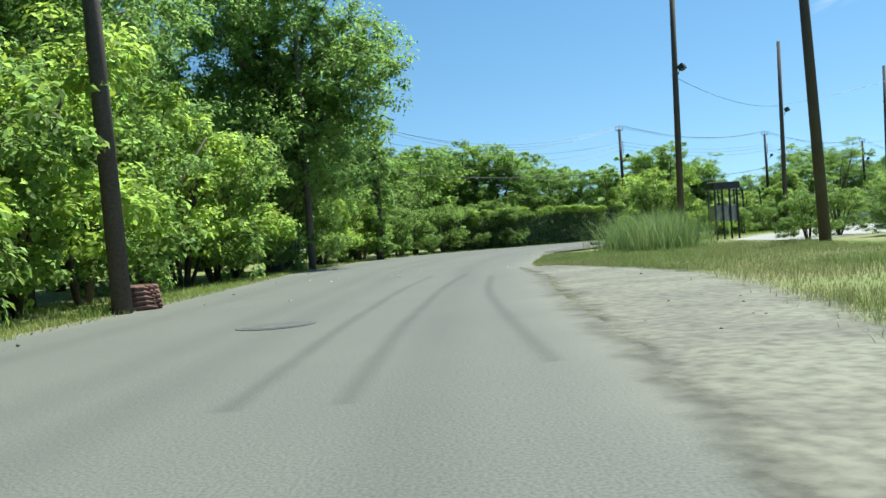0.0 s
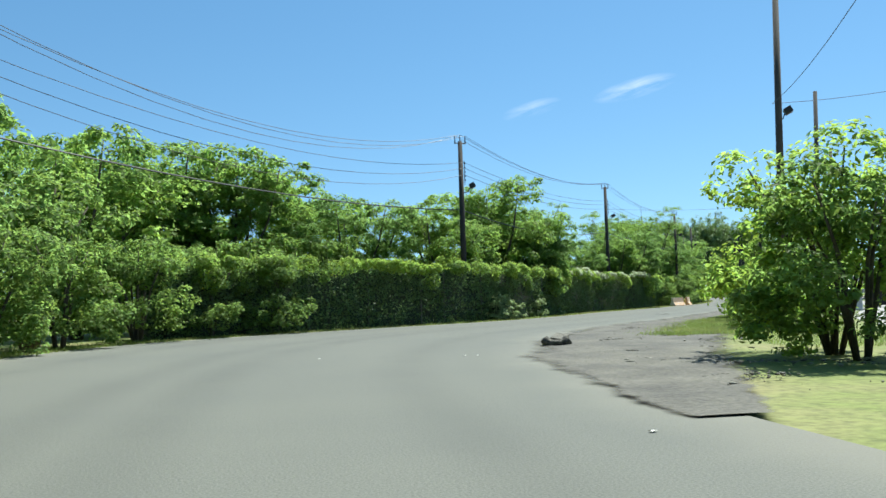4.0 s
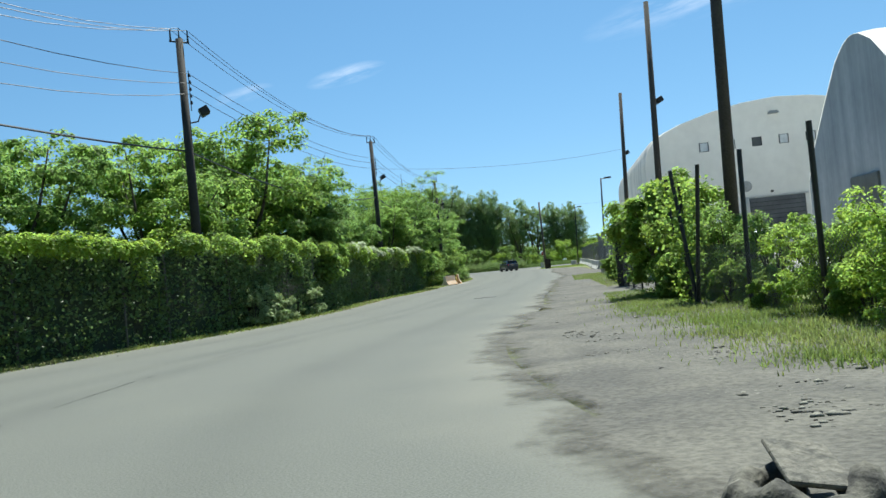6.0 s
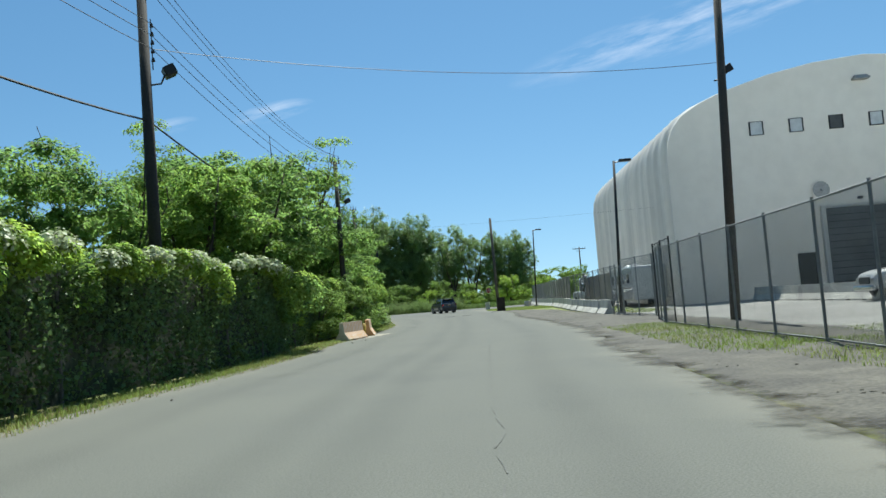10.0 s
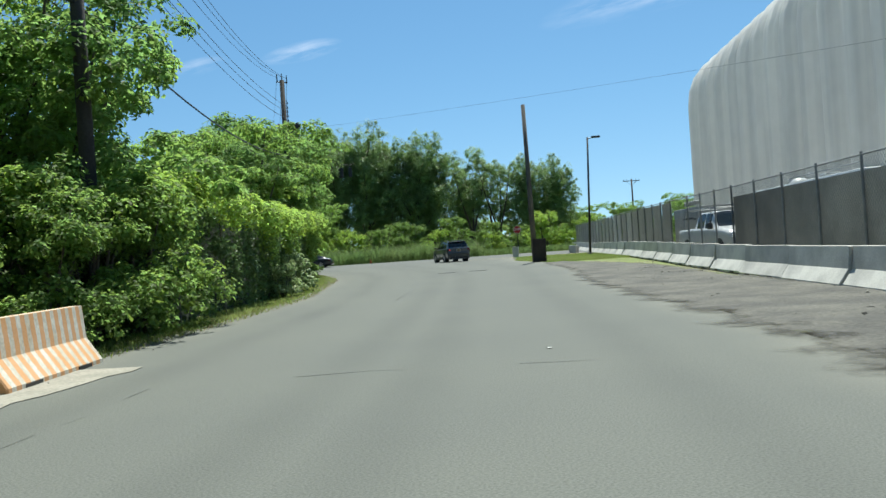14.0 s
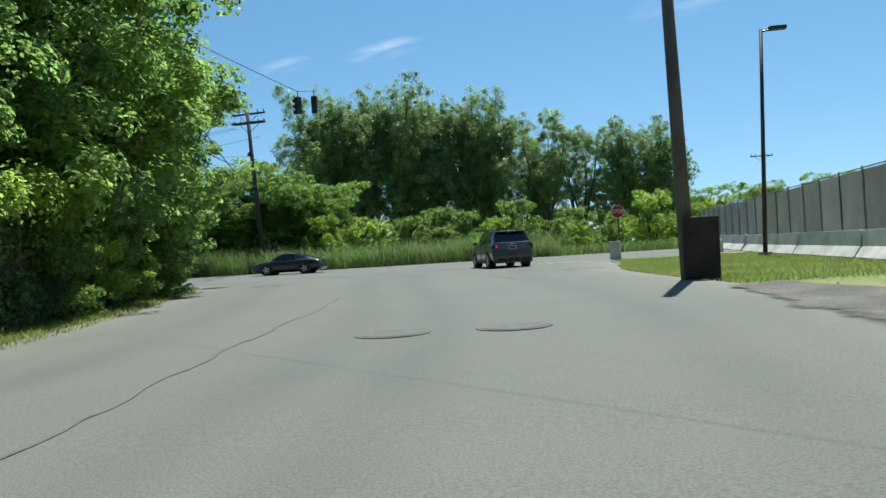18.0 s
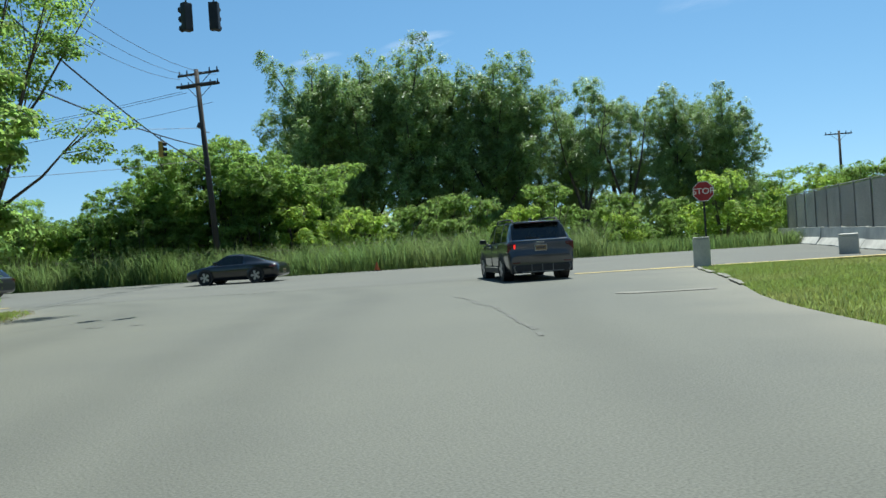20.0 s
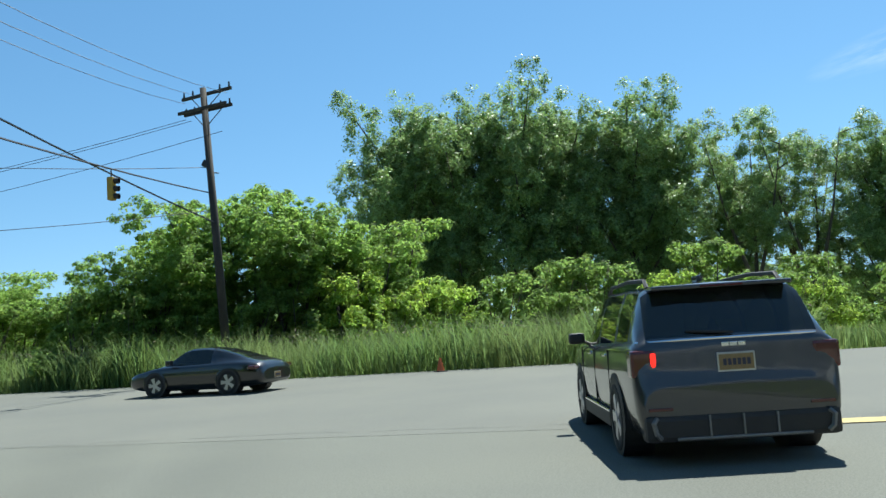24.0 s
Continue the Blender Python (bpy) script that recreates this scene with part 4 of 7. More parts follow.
plant(shrub_a, False, [(72.0, 132.2, .6, 40), (73.9, 136.4, .68, 100), (75.6, 140.6, .72, 0), (76.5, 142.2, .6, 210), (77.8, 145.8, .66, 160), (78.6, 148.2, .6, 80), (76.4, 143.6, 1.2, 20), (77.4, 147.0, 1.2, 80), (77.8, 150.4, 1.0, 140), (74.9, 140.2, 1.4, 0), (76.0, 152.6, 1.1, 0), (53.0, 110.6, 1.0, 0), (54.6, 112.2, 1.1, 60), (51.8, 108.6, .9, 0), (50.6, 107.2, .9, 90), (47.4, 103.8, .9, 0), (49.0, 105.6, .8, 30), (53.5, 109.1, 1.1, 40), (54.8, 110.2, 1.05, 110), (52.6, 108.2, .9, 200)])
# right of the road
pale_bush = make_tree("bush", 3.2, "pale", 72, "low bush with pale broad leaves at the foot of the hedge", "bush")
plant(pale_bush, True, [(17.9, 73.45, .5, 0), (17.2, 72.95, .4, 60), (19.3, 74.7, .3, 120), (21.4, 76.7, .38, 200), (62.3, 117.6, .4, 90), (64.1, 119.9, .5, 30)])
thicket = make_tree("bush", 3.2, "thicket", 23, "big rounded green bush grown through the old fence", "bush")
plant(thicket, True, [(24.1, 60.9, 1.08, 0), (22.4, 59.2, .5, 80), (36.0, 73.2, .44, 0), (37.4, 74.4, .3, 70), (20.6, 57.0, .3, 30), (19.2, 55.2, .26, 100), (17.4, 52.6, .36, 60)])
plant(shrub_b, False, [(11.6, 43.6, 1.15, 120), (23.2, 59.9, .62, 40), (18.3, 53.7, .52, 200), (17.0, 51.6, .6, 90)])
plant(shrub_a, False, [(11.0, 42.4, 1.1, 20), (34.0, 70.8, .4, 0), (35.6, 72.4, .4, 40), (33.0, 69.8, .36, 90), (19.0, 53.5, .55, 90), (21.0, 56.2, .6, 0), (22.8, 58.4, .75, 30), (22, 40, .9, 50), (16.5, 34.5, .7, 10), (24, 44, 1.0, 0), (31, 50, 1.1, 30), (17, 30, .8, 200), (38, 58, 1.0, 20), (13, 29, .6, 60), (29, 38, 1.2, 0), (36, 46, 1.2, 50)])
# across the main road
dome = make_tree("round_tree", 8.4, "dome", 29, "broad rounded dark green tree beside the reeds")
plant(dome, True, [(94.4, 175.8, 1.22, 0), (90.6, 175.8, .86, 80), (96.6, 175.6, .95, 150), (87.4, 177.4, .62, 220), (84.0, 180.5, .66, 20)])
plant(poplar_a, True, [(106.9, 188.2, 1.1, 0), (114.5, 184.6, 1.13, 80), (111.5, 194, .98, 160), (120.4, 181.4, 1.06, 240), (136.2, 169.8, .8, 40), (129.5, 181, .8, 20)])
plant(poplar_b, True, [(110.4, 186.4, 1.06, 30), (117.8, 184.8, 1.08, 120), (123.4, 181.8, .95, 0), (132.6, 172.2, .8, 70), (126.5, 188, .72, 100)])
plant(airy_a, True, [(126.4, 176.9, .98, 0), (129.2, 174.6, .94, 110), (131.5, 178, .9, 40)])
plant(shrub_d, False, [(97.6, 171.2, 1.5, 0), (99.6, 170.4, 1.05, 90), (102.0, 170.0, 1.2, 40), (79.4, 179.6, 1.2, 30)])
plant(shrub_c, False, [(88.8, 172.6, 1.2, 60), (91.0, 171.9, .9, 120), (93.2, 171.4, 1.0, 10), (95.4, 171.6, 1.2, 200), (83.0, 176.8, 1.25, 70), (81.2, 178.2, 1.1, 0)])
plant(shrub_c, False, [(103.6, 168.9, 1.2, 0), (105.8, 167.6, .9, 50), (107.6, 170.6, 1.45, 0), (101.2, 171.8, 1.3, 100), (86.8, 174.0, 1.3, 20), (90.0, 173.4, 1.5, 100), (94.4, 173.0, 1.5, 10)])
for n in range(36):
    x, y = main_at(-1 + n * 1.5 + (n * 7 % 5) * .3, 25 + (n * 37 % 11) * .65)
    plant((shrub_c, shrub_c, shrub_c, shrub_d)[n % 4], False, [(x, y, (.85, 1.3, .7, 1.05, 1.5, .8, .95)[n % 7], n * 63)])
# far woods that close the view
def far_woods(line, top, n, seed):
    """A distant belt of trees with an uneven skyline along line."""
    rg = np.random.default_rng(seed)
    L = even(line, 400)
    u = rg.integers(0, 400, n)
    crest = np.array([top * (.75 + .35 * noise.noise(Vector((L[k][0] * .12, L[k][1] * .12, seed))) + .2 * noise.noise(Vector((L[k][0] * .5, L[k][1] * .5, seed)))) for k in range(400)])
    z = crest[u] * rg.uniform(0, 1, n) ** .8
    p = np.column_stack([L[u] + rg.normal(0, 1.6, (n, 2)), z])
    tagged(leaves("far_woods", p, 1.0, LEAF_POPLAR, None, seed, .7, .8), "belt of distant green woods", "woods", kind="stuff")


far_woods([main_at(-150, 52), main_at(-60, 46), main_at(0, 62), main_at(60, 58), main_at(150, 60)], 6.5, 26000, 51)
far_woods([(-40, -60), (-34, 0), (-36, 50), (-22, 95), (10, 118), (40, 150), (56, 190), (40, 230)], 8.0, 26000, 52)
far_woods([(40, -60), (70, -20), (95, 20), (150, 60), (190, 100)], 6.0, 16000, 53)

# ---- grass ----
rng = np.random.default_rng(5)
reed = np.array([(*p, gz(*p) - 0.05) for p in (main_at(s, 16.2 + abs(w)) for s, w in zip(rng.uniform(-60, 62, 52000), rng.normal(0, 2.6, 52000)))])
tall = reed[((reed[:, 0] - 91) * MX + (reed[:, 1] - 147.3) * MY) < 8]
low = reed[((reed[:, 0] - 91) * MX + (reed[:, 1] - 147.3) * MY) >= 8]
patch = np.array([[1.5 * (1 + .5 * noise.noise(Vector((x * .22, y * .22, 4))) + .3 * noise.noise(Vector((x * .9, y * .9, 7))))] for x, y, z in tall])
tagged(blades("tall_grass", tall, patch, 0.015, REED, None, 3, 0.6), "tall green grass and reeds along the far road edge", "grass", kind="stuff")
tagged(blades("rough_grass", low, 0.7, 0.016, REED, None, 4, 0.35), "knee-high green weeds along the far road edge", "grass", kind="stuff")
sh = tall[::22] + np.array([0, 0, 1.45])
tagged(leaves("seed_heads", sh + rng.normal(0, .12, sh.shape), 0.16, SEED, None, 6, 0.0, 0.3), "pale seed heads above the tall grass", "grass", kind="stuff")
weed = np.column_stack([rng.normal(8.4, .75, 5200), rng.normal(32.4, 1.5, 5200), np.full(5200, -.05)])
weed_h = np.array([[1.25 * (1 + .5 * noise.noise(Vector((x * .8, y * .8, 2))))] for x, y, z in weed])
tagged(blades("tall_weeds", weed, weed_h, 0.008, REED, None, 31, 0.55), "clump of tall green weeds beside the road", "weeds", kind="stuff")
verge = np.concatenate([scatter_along(LEFT, 0.1, 0.97, -0.1, 1.0, 42000, rng), scatter_along(LEFT, 0.1, 0.97, -0.42, 0.35, 26000, rng), scatter_along(LEFT, 0.08, 0.45, 0.6, 3.5, 9000, rng)])
tagged(blades("verge_grass", verge, 0.13, 0.009, GRASS, None, 7, 0.5), "short sunlit grass on the verge", "grass", kind="stuff")
dry = np.concatenate([scatter_along(LEFT, 0.55, 0.97, -0.5, 0.5, 14000, rng), scatter_along(LEFT, 0.15, 0.55, -0.35, 0.3, 6000, rng)])
tagged(blades("dry_grass", dry, 0.1, 0.006, DRY, None, 17, 0.9), "dry straw-coloured grass along the road edge", "grass", kind="stuff")
lawn = np.concatenate([scatter_along(RIGHT, 0.10, 0.34, -9.0, -0.05, 130000, rng), scatter_along(RIGHT, 0.2, 0.34, -2.6, -0.05, 40000, rng)])
lawn = lawn[(lawn[:, 0] < 12.2) | (lawn[:, 1] < 31)]
lawn = lawn[(lawn[:, 1] > 22) | (lawn[:, 0] > np.interp(lawn[:, 1], [0, 5, 10, 15, 19.5, 22], [3.2, 4.2, 5.2, 5.6, 4.7, 3.8]) + rng.normal(0, .25, len(lawn)))]
tagged(blades("lawn_grass", lawn, np.array([[.13 * (1 + .8 * noise.noise(Vector((x * .6, y * .6, 9))))] for x, y, z in lawn]), 0.004, GRASS_DULL, None, 8, 0.8), "unmown yellow-green grass beside the road", "grass", kind="stuff")
isl = np.concatenate([scatter_along(RIGHT, 0.885, 0.998, -8.5, -0.05, 60000, rng), scatter_along(RIGHT, 0.9, 0.998, -3.5, 0.0, 26000, rng), scatter_along(RIGHT, 0.74, 0.9, -7.2, -4.6, 12000, rng), scatter_along(RIGHT, 0.40, 0.63, -7.5, -4.6, 14000, rng)])
foot = [p for run in (((15.6, 50.4), (20.4, 57.6)), ((20.4, 57.6), (26.2, 63.2)), ((31.3, 68.1), (41.0, 77.9)), ((41.0, 77.9), (50.2, 86.9))) for p in scatter_along(smooth_line(run, 1.0), -.05, 1.05, -1.0, 1.5, 7000, rng) + np.append(rng.normal(0, .3, 2), 0) if noise.noise(Vector((p[0] * .6, p[1] * .6, 1.0))) > -.35 or rng.uniform() < .3]
foot += [(x + r * a, y + r * b, gz(x, y) - .05) for x, y, r in ((13.7, 51.0, .45), (14.8, 52.0, .6), (15.6, 53.4, .5), (17.4, 54.8, .7), (19.0, 57.0, .6), (21.2, 59.0, .8), (23.6, 61.4, .7)) for a, b in rng.normal(0, 1, (1800, 2))]
isl = np.concatenate([isl, np.array(foot) + np.array([0, 0, .045])])
tagged(blades("island_grass", isl, 0.1, 0.007, GRASS, None, 9, 0.6), "short bright grass on the corner and under the fence", "grass", kind="stuff")


# ---- poles and wires ----
def flood(parent, at, turn):
    """A floodlight on a bent arm, with a tilted square head."""
    x, y, z = at
    base = new("floodlight")
    base.parent = parent
    base.matrix_basis = pose(x, y, z, 0, 0, turn)
    bm = bmesh.new()
    tube(bm, [(0.12, 0, -0.2), (0.36, 0, -0.16), (0.45, 0, 0.06)], 0.025, 6)
    part("arm", bm, DARKMETAL, base)
    bm = bmesh.new()
    box(bm, -0.15, 0.15, -0.2, 0.2, -0.13, 0.13, 0.035, pose(0.57, 0, 0.16, 0, -28, 0))
    part("lamp_head", bm, DARKMETAL, base)
    return base


def utility_pole(name, x, y, top, mat, r=0.16, lean=(0, 0), label="", arms=(), lamp=None, pins=False, z0=None):
    g = gz(x, y) if z0 is None else z0
    t = thing(name, (x, y, g), 0, label, "utility pole", "utility poles")
    bm = bmesh.new()
    rod(bm, (0, 0, -0.3), (lean[0], lean[1], top), r, r * 0.68, 12)
    part("shaft", bm, mat, t, smooth=True)
    for z, half, turn, double in arms:
        bm = bmesh.new()
        k = z / top
        c = (lean[0] * k, lean[1] * k, z)
        for s in ((-0.16, 0.16) if double else (0.16,)):
            box(bm, -half, half, s - 0.05, s + 0.05, -0.06, 0.06, 0.01, Matrix.Translation(c) @ pose(0, 0, 0, 0, 0, turn))
        part("crossarm", bm, mat, t)
        for e in (-0.92, -0.55, 0.55, 0.92):
            bm = bmesh.new()
            rod(bm, Matrix.Translation(c) @ pose(0, 0, 0, 0, 0, turn) @ Vector((half * e, 0.16, 0.05)), Matrix.Translation(c) @ pose(0, 0, 0, 0, 0, turn) @ Vector((half * e, 0.16, 0.26)), 0.045, 0.03, 8)
            part("insulator", bm, DARKMETAL, t)
        for e in (-0.6, 0.6):
            bm = bmesh.new()
            rod(bm, Matrix.Translation(c) @ pose(0, 0, 0, 0, 0, turn) @ Vector((half * e, 0.16, -0.05)), (lean[0] * k, lean[1] * k, z - 0.75), 0.02, sides=5)
            part("brace", bm, DARKMETAL, t)
    if pins:
        bm = bmesh.new()
        for s in (-0.28, 0.28):
            rod(bm, (lean[0] + s, lean[1], top - 0.12), (lean[0] + s, lean[1], top + 0.28), 0.035, 0.02, 6)
        rod(bm, (lean[0] - 0.32, lean[1], top - 0.1), (lean[0] + 0.32, lean[1], top - 0.1), 0.03, sides=6)
        rod(bm, (lean[0], lean[1], top), (lean[0], lean[1], top + 0.35), 0.03, 0.015, 6)
        part("pole_top_pins", bm, DARKMETAL, t)
        bm = bmesh.new()
        for i in range(5):
            rod(bm, (0.22, 0, top - 1.2 - 0.22 * i), (0.22, 0, top - 1.1 - 0.22 * i), 0.05, 0.03, 6)
        rod(bm, (0.2, 0, top - 2.3), (0.2, 0, top - 1.0), 0.015, sides=5)
        part("spool_rack", bm, DARKMETAL, t)
    if lamp:
        flood(t, (0, 0, lamp[0]), lamp[1])
    return t


L_POLES = [(-4.5, 14.45, 11.0), (-5.4, 36.7, 10.5), (15.25, 72.25, 9.4), (34.4, 90.93, 9.95), (54.03, 110.28, 10.05), (70.4, 130.5, 10.17)]
for i, (x, y, top) in enumerate(L_POLES):
    utility_pole("utility_pole", x, y, top, POLE_DARK if i > 1 else POLE_GREY if i else POLE, 0.17, (0, 0) if i else (-.3, 0), "dark wooden utility pole standing in the roadside greenery", lamp=(top - 2.5, -20) if i > 1 else None, pins=i > 1)
utility_pole("utility_pole", 75.1, 138.95, 9.5, POLE, 0.14, (-0.1, 0), "shorter wooden pole rising out of the bushes", lamp=None)
R_POLES = [(11.7, 40.4, 14.0), (23.75, 58.85, 13.0), (37.15, 71.3, 12.9), (50.95, 84.8, 12.42)]
for i, (x, y, top) in enumerate(R_POLES):
    utility_pole("utility_pole", x, y, top, POLE, 0.17, ((.32, -.2), (.18, -.3), (.2, -.35), (.2, -.5))[i], "brown wooden utility pole with a floodlight", lamp=(8.1, -35))
utility_pole("utility_pole", 12.5, 26.5, 13.0, POLE, 0.18, (-.25, .1), "brown wooden utility pole beside the dirt lot")
lp = utility_pole("utility_pole", 83.1, 125.7, 8.9, POLE_GREY, 0.16, (-0.08, 0.1), "weathered grey wooden pole with a brown panel round its foot")
bm = bmesh.new()
box(bm, -0.37, 0.37, -0.15, 0.19, 0.0, 1.3, 0.02, pose(0.12, -0.24, 0, 0, 1, -42))
part("panel", bm, material("rust_brown_panel", (0.05, 0.036, 0.03), 0.85, var=0.4, scale=2, fine=20, bump=0.3), lp, "rust-brown panels strapped to the pole")
xp = utility_pole("utility_pole", 92.1, 169.05, 11.4, POLE_DARK, 0.18, (-0.6, 0.1), "leaning dark wooden utility pole with two double crossarms", arms=((11.2, 1.3, -52, False), (10.55, 1.25, -52, True)), lamp=(8.2, 160))
utility_pole("utility_pole", 156, 171.7, 10.0, POLE, 0.16, (0, 0), "distant wooden utility pole with a crossarm", arms=((9.7, 1.3, -40, False),))
utility_pole("utility_pole", 196, 160, 12.0, POLE, 0.16, (0, 0), "distant wooden utility pole with a crossarm", arms=((11.7, 1.3, 40, False),))
utility_pole("utility_pole", 72.0, 196.0, 10.5, POLE, 0.16, (0, 0), "distant wooden utility pole with a crossarm", arms=((10.2, 1.3, 40, False),))


def street_lamp(x, y, h):
    t = thing("street_lamp", (x, y, gz(x, y)), 0, "tall dark steel street lamp with a flat head", "street lamp", "street lamps")
    bm = bmesh.new()
    rod(bm, (-.2, .27, 0), (0, 0, h), 0.09, 0.065, 10)
    part("post", bm, DARKMETAL, t, smooth=True)
    bm = bmesh.new()
    rod(bm, (0, 0, h - 0.1), (0.45, -0.45, h - 0.02), 0.035, sides=6)
    part("arm", bm, DARKMETAL, t)
    bm = bmesh.new()
    box(bm, -0.15, 0.5, -0.17, 0.17, -0.08, 0.06, 0.03, pose(0.3, -0.3, h, 0, 0, -45))
    part("lamp_head", bm, DARKMETAL, t)
    bm = bmesh.new()
    box(bm, -0.38, -0.02, 0.09, 0.45, 0, 0.12, 0.02)
    part("base_plate", bm, CONCRETE_D, t)


street_lamp(63.35, 97.5, 8.3)
street_lamp(97.6, 133.05, 8.7)


def wire(a, b, sag, r=0.010, name="wire", label="thin black overhead wire"):
    a, b = Vector(a), Vector(b)
    n = 14
    bm = bmesh.new()
    tube(bm, [a.lerp(b, i / n) - Vector((0, 0, 4 * sag * (i / n) * (1 - i / n))) for i in range(n + 1)], r, 4)
    return tagged(part(name, bm, WIRE), label, "overhead wire", "overhead wires")


utility_pole("utility_pole", -8.0, 52.0, 9.8, POLE_DARK, 0.17, (0, 0), "dark wooden utility pole hidden among the roadside trees", pins=True)
pts = [L_POLES[1], (-8.0, 52.0, 9.8)] + L_POLES[2:] + [(91.6, 169.15, 11.2)]
for n, ((x0, y0, t0), (x1, y1, t1)) in enumerate(zip(pts, pts[1:])):
    last = n == len(pts) - 2
    for dz, off, sag in ((0.3, -0.28, 2.1), (0.3, 0.28, 2.35), (0.35, 0.0, 2.6), (-1.1, .2, 1.5), (-1.4, .2, 1.75), (-1.75, .2, 1.9)):
        if last and dz < 0:
            continue
        e = off * 4 if last else 0
        wire((x0 + off, y0, t0 + dz), (x1 + (e * .61 if last else off), y1 - e * .79, t1 + (.15 if last else dz)), sag if n == 1 else 1.9 if last else 0.9 if dz > 0 else 0.6)
    wire((x0, y0, t0 - 3.6), (x1, y1, t1 - 3.6), 0.7, 0.025, "cable", "thick black communication cable")
wire((R_POLES[0][0], R_POLES[0][1], 8.0), (R_POLES[1][0], R_POLES[1][1], 8.6), 0.5, 0.011)
wire((R_POLES[1][0], R_POLES[1][1], 8.6), (47.5, 61.0, 14.5), 0.8, 0.011)
wire((34.4, 91.0, 8.2), (51.6, 84.7, 8.6), 0.5, 0.009)
wire((75.1, 139, 9.2), (76.5, 103.4, 6.9), 0.12, 0.004)
for s, z in ((-1.1, 10.7), (-.8, 10.6), (.8, 9.9)):
    wire((91.6 + s * .61, 169.15 - s * .79, z), (58 + s, 190, z - 3.2), 1.0, 0.011)
for z, q in ((8.6, 10.2), (6.9, 6.2)):
    wire((91.7, 169.15, z), (58, 166, q), 1.0, 0.012)
wire((91.8, 169.1, 6.4), (87.9, 163.5, 7.1), 0.02, 0.028, "span_cable", "thick span cable that carries the traffic signals")
wire((87.9, 163.5, 7.1), (75.2, 138.9, 9.3), 0.3, 0.028, "span_cable", "thick span cable that carries the traffic signals")
wire((75.1, 139, 8.9), (84.1, 145.8, 8.15), 0.05, 0.014)


wire((84.1, 145.8, 8.15), (84.9, 145.55, 8.17), 0.0, 0.014)

# ---- membrane halls ----
UX, UY = 0.713, 0.701
VX, VY = 0.701, -0.713
HALL = (73.7, 100.5)


def hall_at(u, v, z):
    return HALL[0] + UX * u + VX * v, HALL[1] + UY * u + VY * v, z


def build_hall():
    t = thing("membrane_hall", (*HALL, 0), 0, "huge white fabric-covered hall with ribbed sides", "building")
    half = [(0, -0.1), (0, 5), (0.0, 9.6), (0.12, 10.6), (0.45, 11.5), (1.1, 12.3), (2.2, 13.0), (4, 13.75), (7, 14.6), (10, 15.15), (13.3, 15.4)]
    prof = half + [(26.6 - d, z) for d, z in half[-2::-1]]
    bm = bmesh.new()
    rows, stations, step = [], 241, 34.6 / 240
    for i in range(stations):
        u = i * step
        bulge = 0.36 * abs(math.sin(math.pi * u / 2.31)) + 0.03 * math.sin(2 * math.pi * u / .58)
        pinch = ease(0, 0.8, u) * ease(0, 0.8, 34.6 - u)
        row = []
        for d, z in prof:
            c = (d - 13.3) / 13.3
            k = 1 + (bulge * pinch - 0.05) / 13.3
            row.append(bm.verts.new(Vector(hall_at(u, 13.3 + 13.3 * c * k, z * (1 + 0.004 * bulge * pinch))) - Vector((*HALL, 0))))
        rows.append(row)
    for a, b in zip(rows, rows[1:]):
        for k in range(len(prof) - 1):
            bm.faces.new((a[k], a[k + 1], b[k + 1], b[k]))
    part("membrane", bm, FABRIC, t, smooth=True)
    for u, nm in ((0.02, "front_gable"), (34.58, "rear_gable")):
        bm = bmesh.new()
        vs = [bm.verts.new(Vector(hall_at(u, d, z)) - Vector((*HALL, 0))) for d, z in prof]
        f = bm.faces.new(vs)
        bmesh.ops.triangulate(bm, faces=[f])
        part(nm, bm, GABLE, t)
    dark = material("window_dark", (0.1, 0.1, 0.095), 0.4, var=0.2, bump=0)
    pale = material("window_pale", (0.78, 0.78, 0.76), 0.4, var=0.15, bump=0)
    M = Matrix(((UX, VX, 0, HALL[0]), (UY, VY, 0, HALL[1]), (0, 0, 1, 0), (0, 0, 0, 1)))
    rel = Matrix.Translation((-HALL[0], -HALL[1], 0)) @ M
    for i in range(6):
        v = 5.95 + 2.58 * i
        bm = bmesh.new()
        for a, b, c, d in ((v - .42, v + .42, 10.65, 10.68), (v - .42, v + .42, 11.52, 11.55), (v - .46, v - .39, 10.65, 11.55), (v + .39, v + .46, 10.65, 11.55)):
            box(bm, -0.08, 0.03, a, b, c, d, 0, rel)
        w = part("window", bm, DARKMETAL, t)
        bm = bmesh.new()
        box(bm, -0.04, 0.02, v - .39, v + .39, 10.68, 11.52, 0, rel)
        part("pane", bm, dark if i == 2 else pale, w)
    bm = bmesh.new()
    box(bm, -0.25, 0.05, 9.75, 15.1, 0, 5.45, 0.03, rel)
    part("roller_door", bm, material("door_grey", (0.17, 0.165, 0.16), 0.7, var=0.3, scale=.5, fine=8, bump=.2), t, "large grey roller door")
    bm = bmesh.new()
    for i in range(12):
        box(bm, -0.29, -0.24, 9.8, 15.05, .25 + .43 * i, .29 + .43 * i, 0, rel)
    part("door_ribs", bm, DARKMETAL, t)
    bm = bmesh.new()
    bmesh.ops.create_cone(bm, cap_ends=True, segments=20, radius1=.55, radius2=.45, depth=.2, matrix=rel @ Matrix.Translation((-.12, 9.6, 6.7)) @ pose(0, 0, 0, 0, 90, 0))
    rod(bm, rel @ Vector((-.2, 9.6, 6.7)), rel @ Vector((-.6, 9.5, 6.6)), .04)
    part("dish", bm, GALV, t, "grey satellite dish")
    bm = bmesh.new()
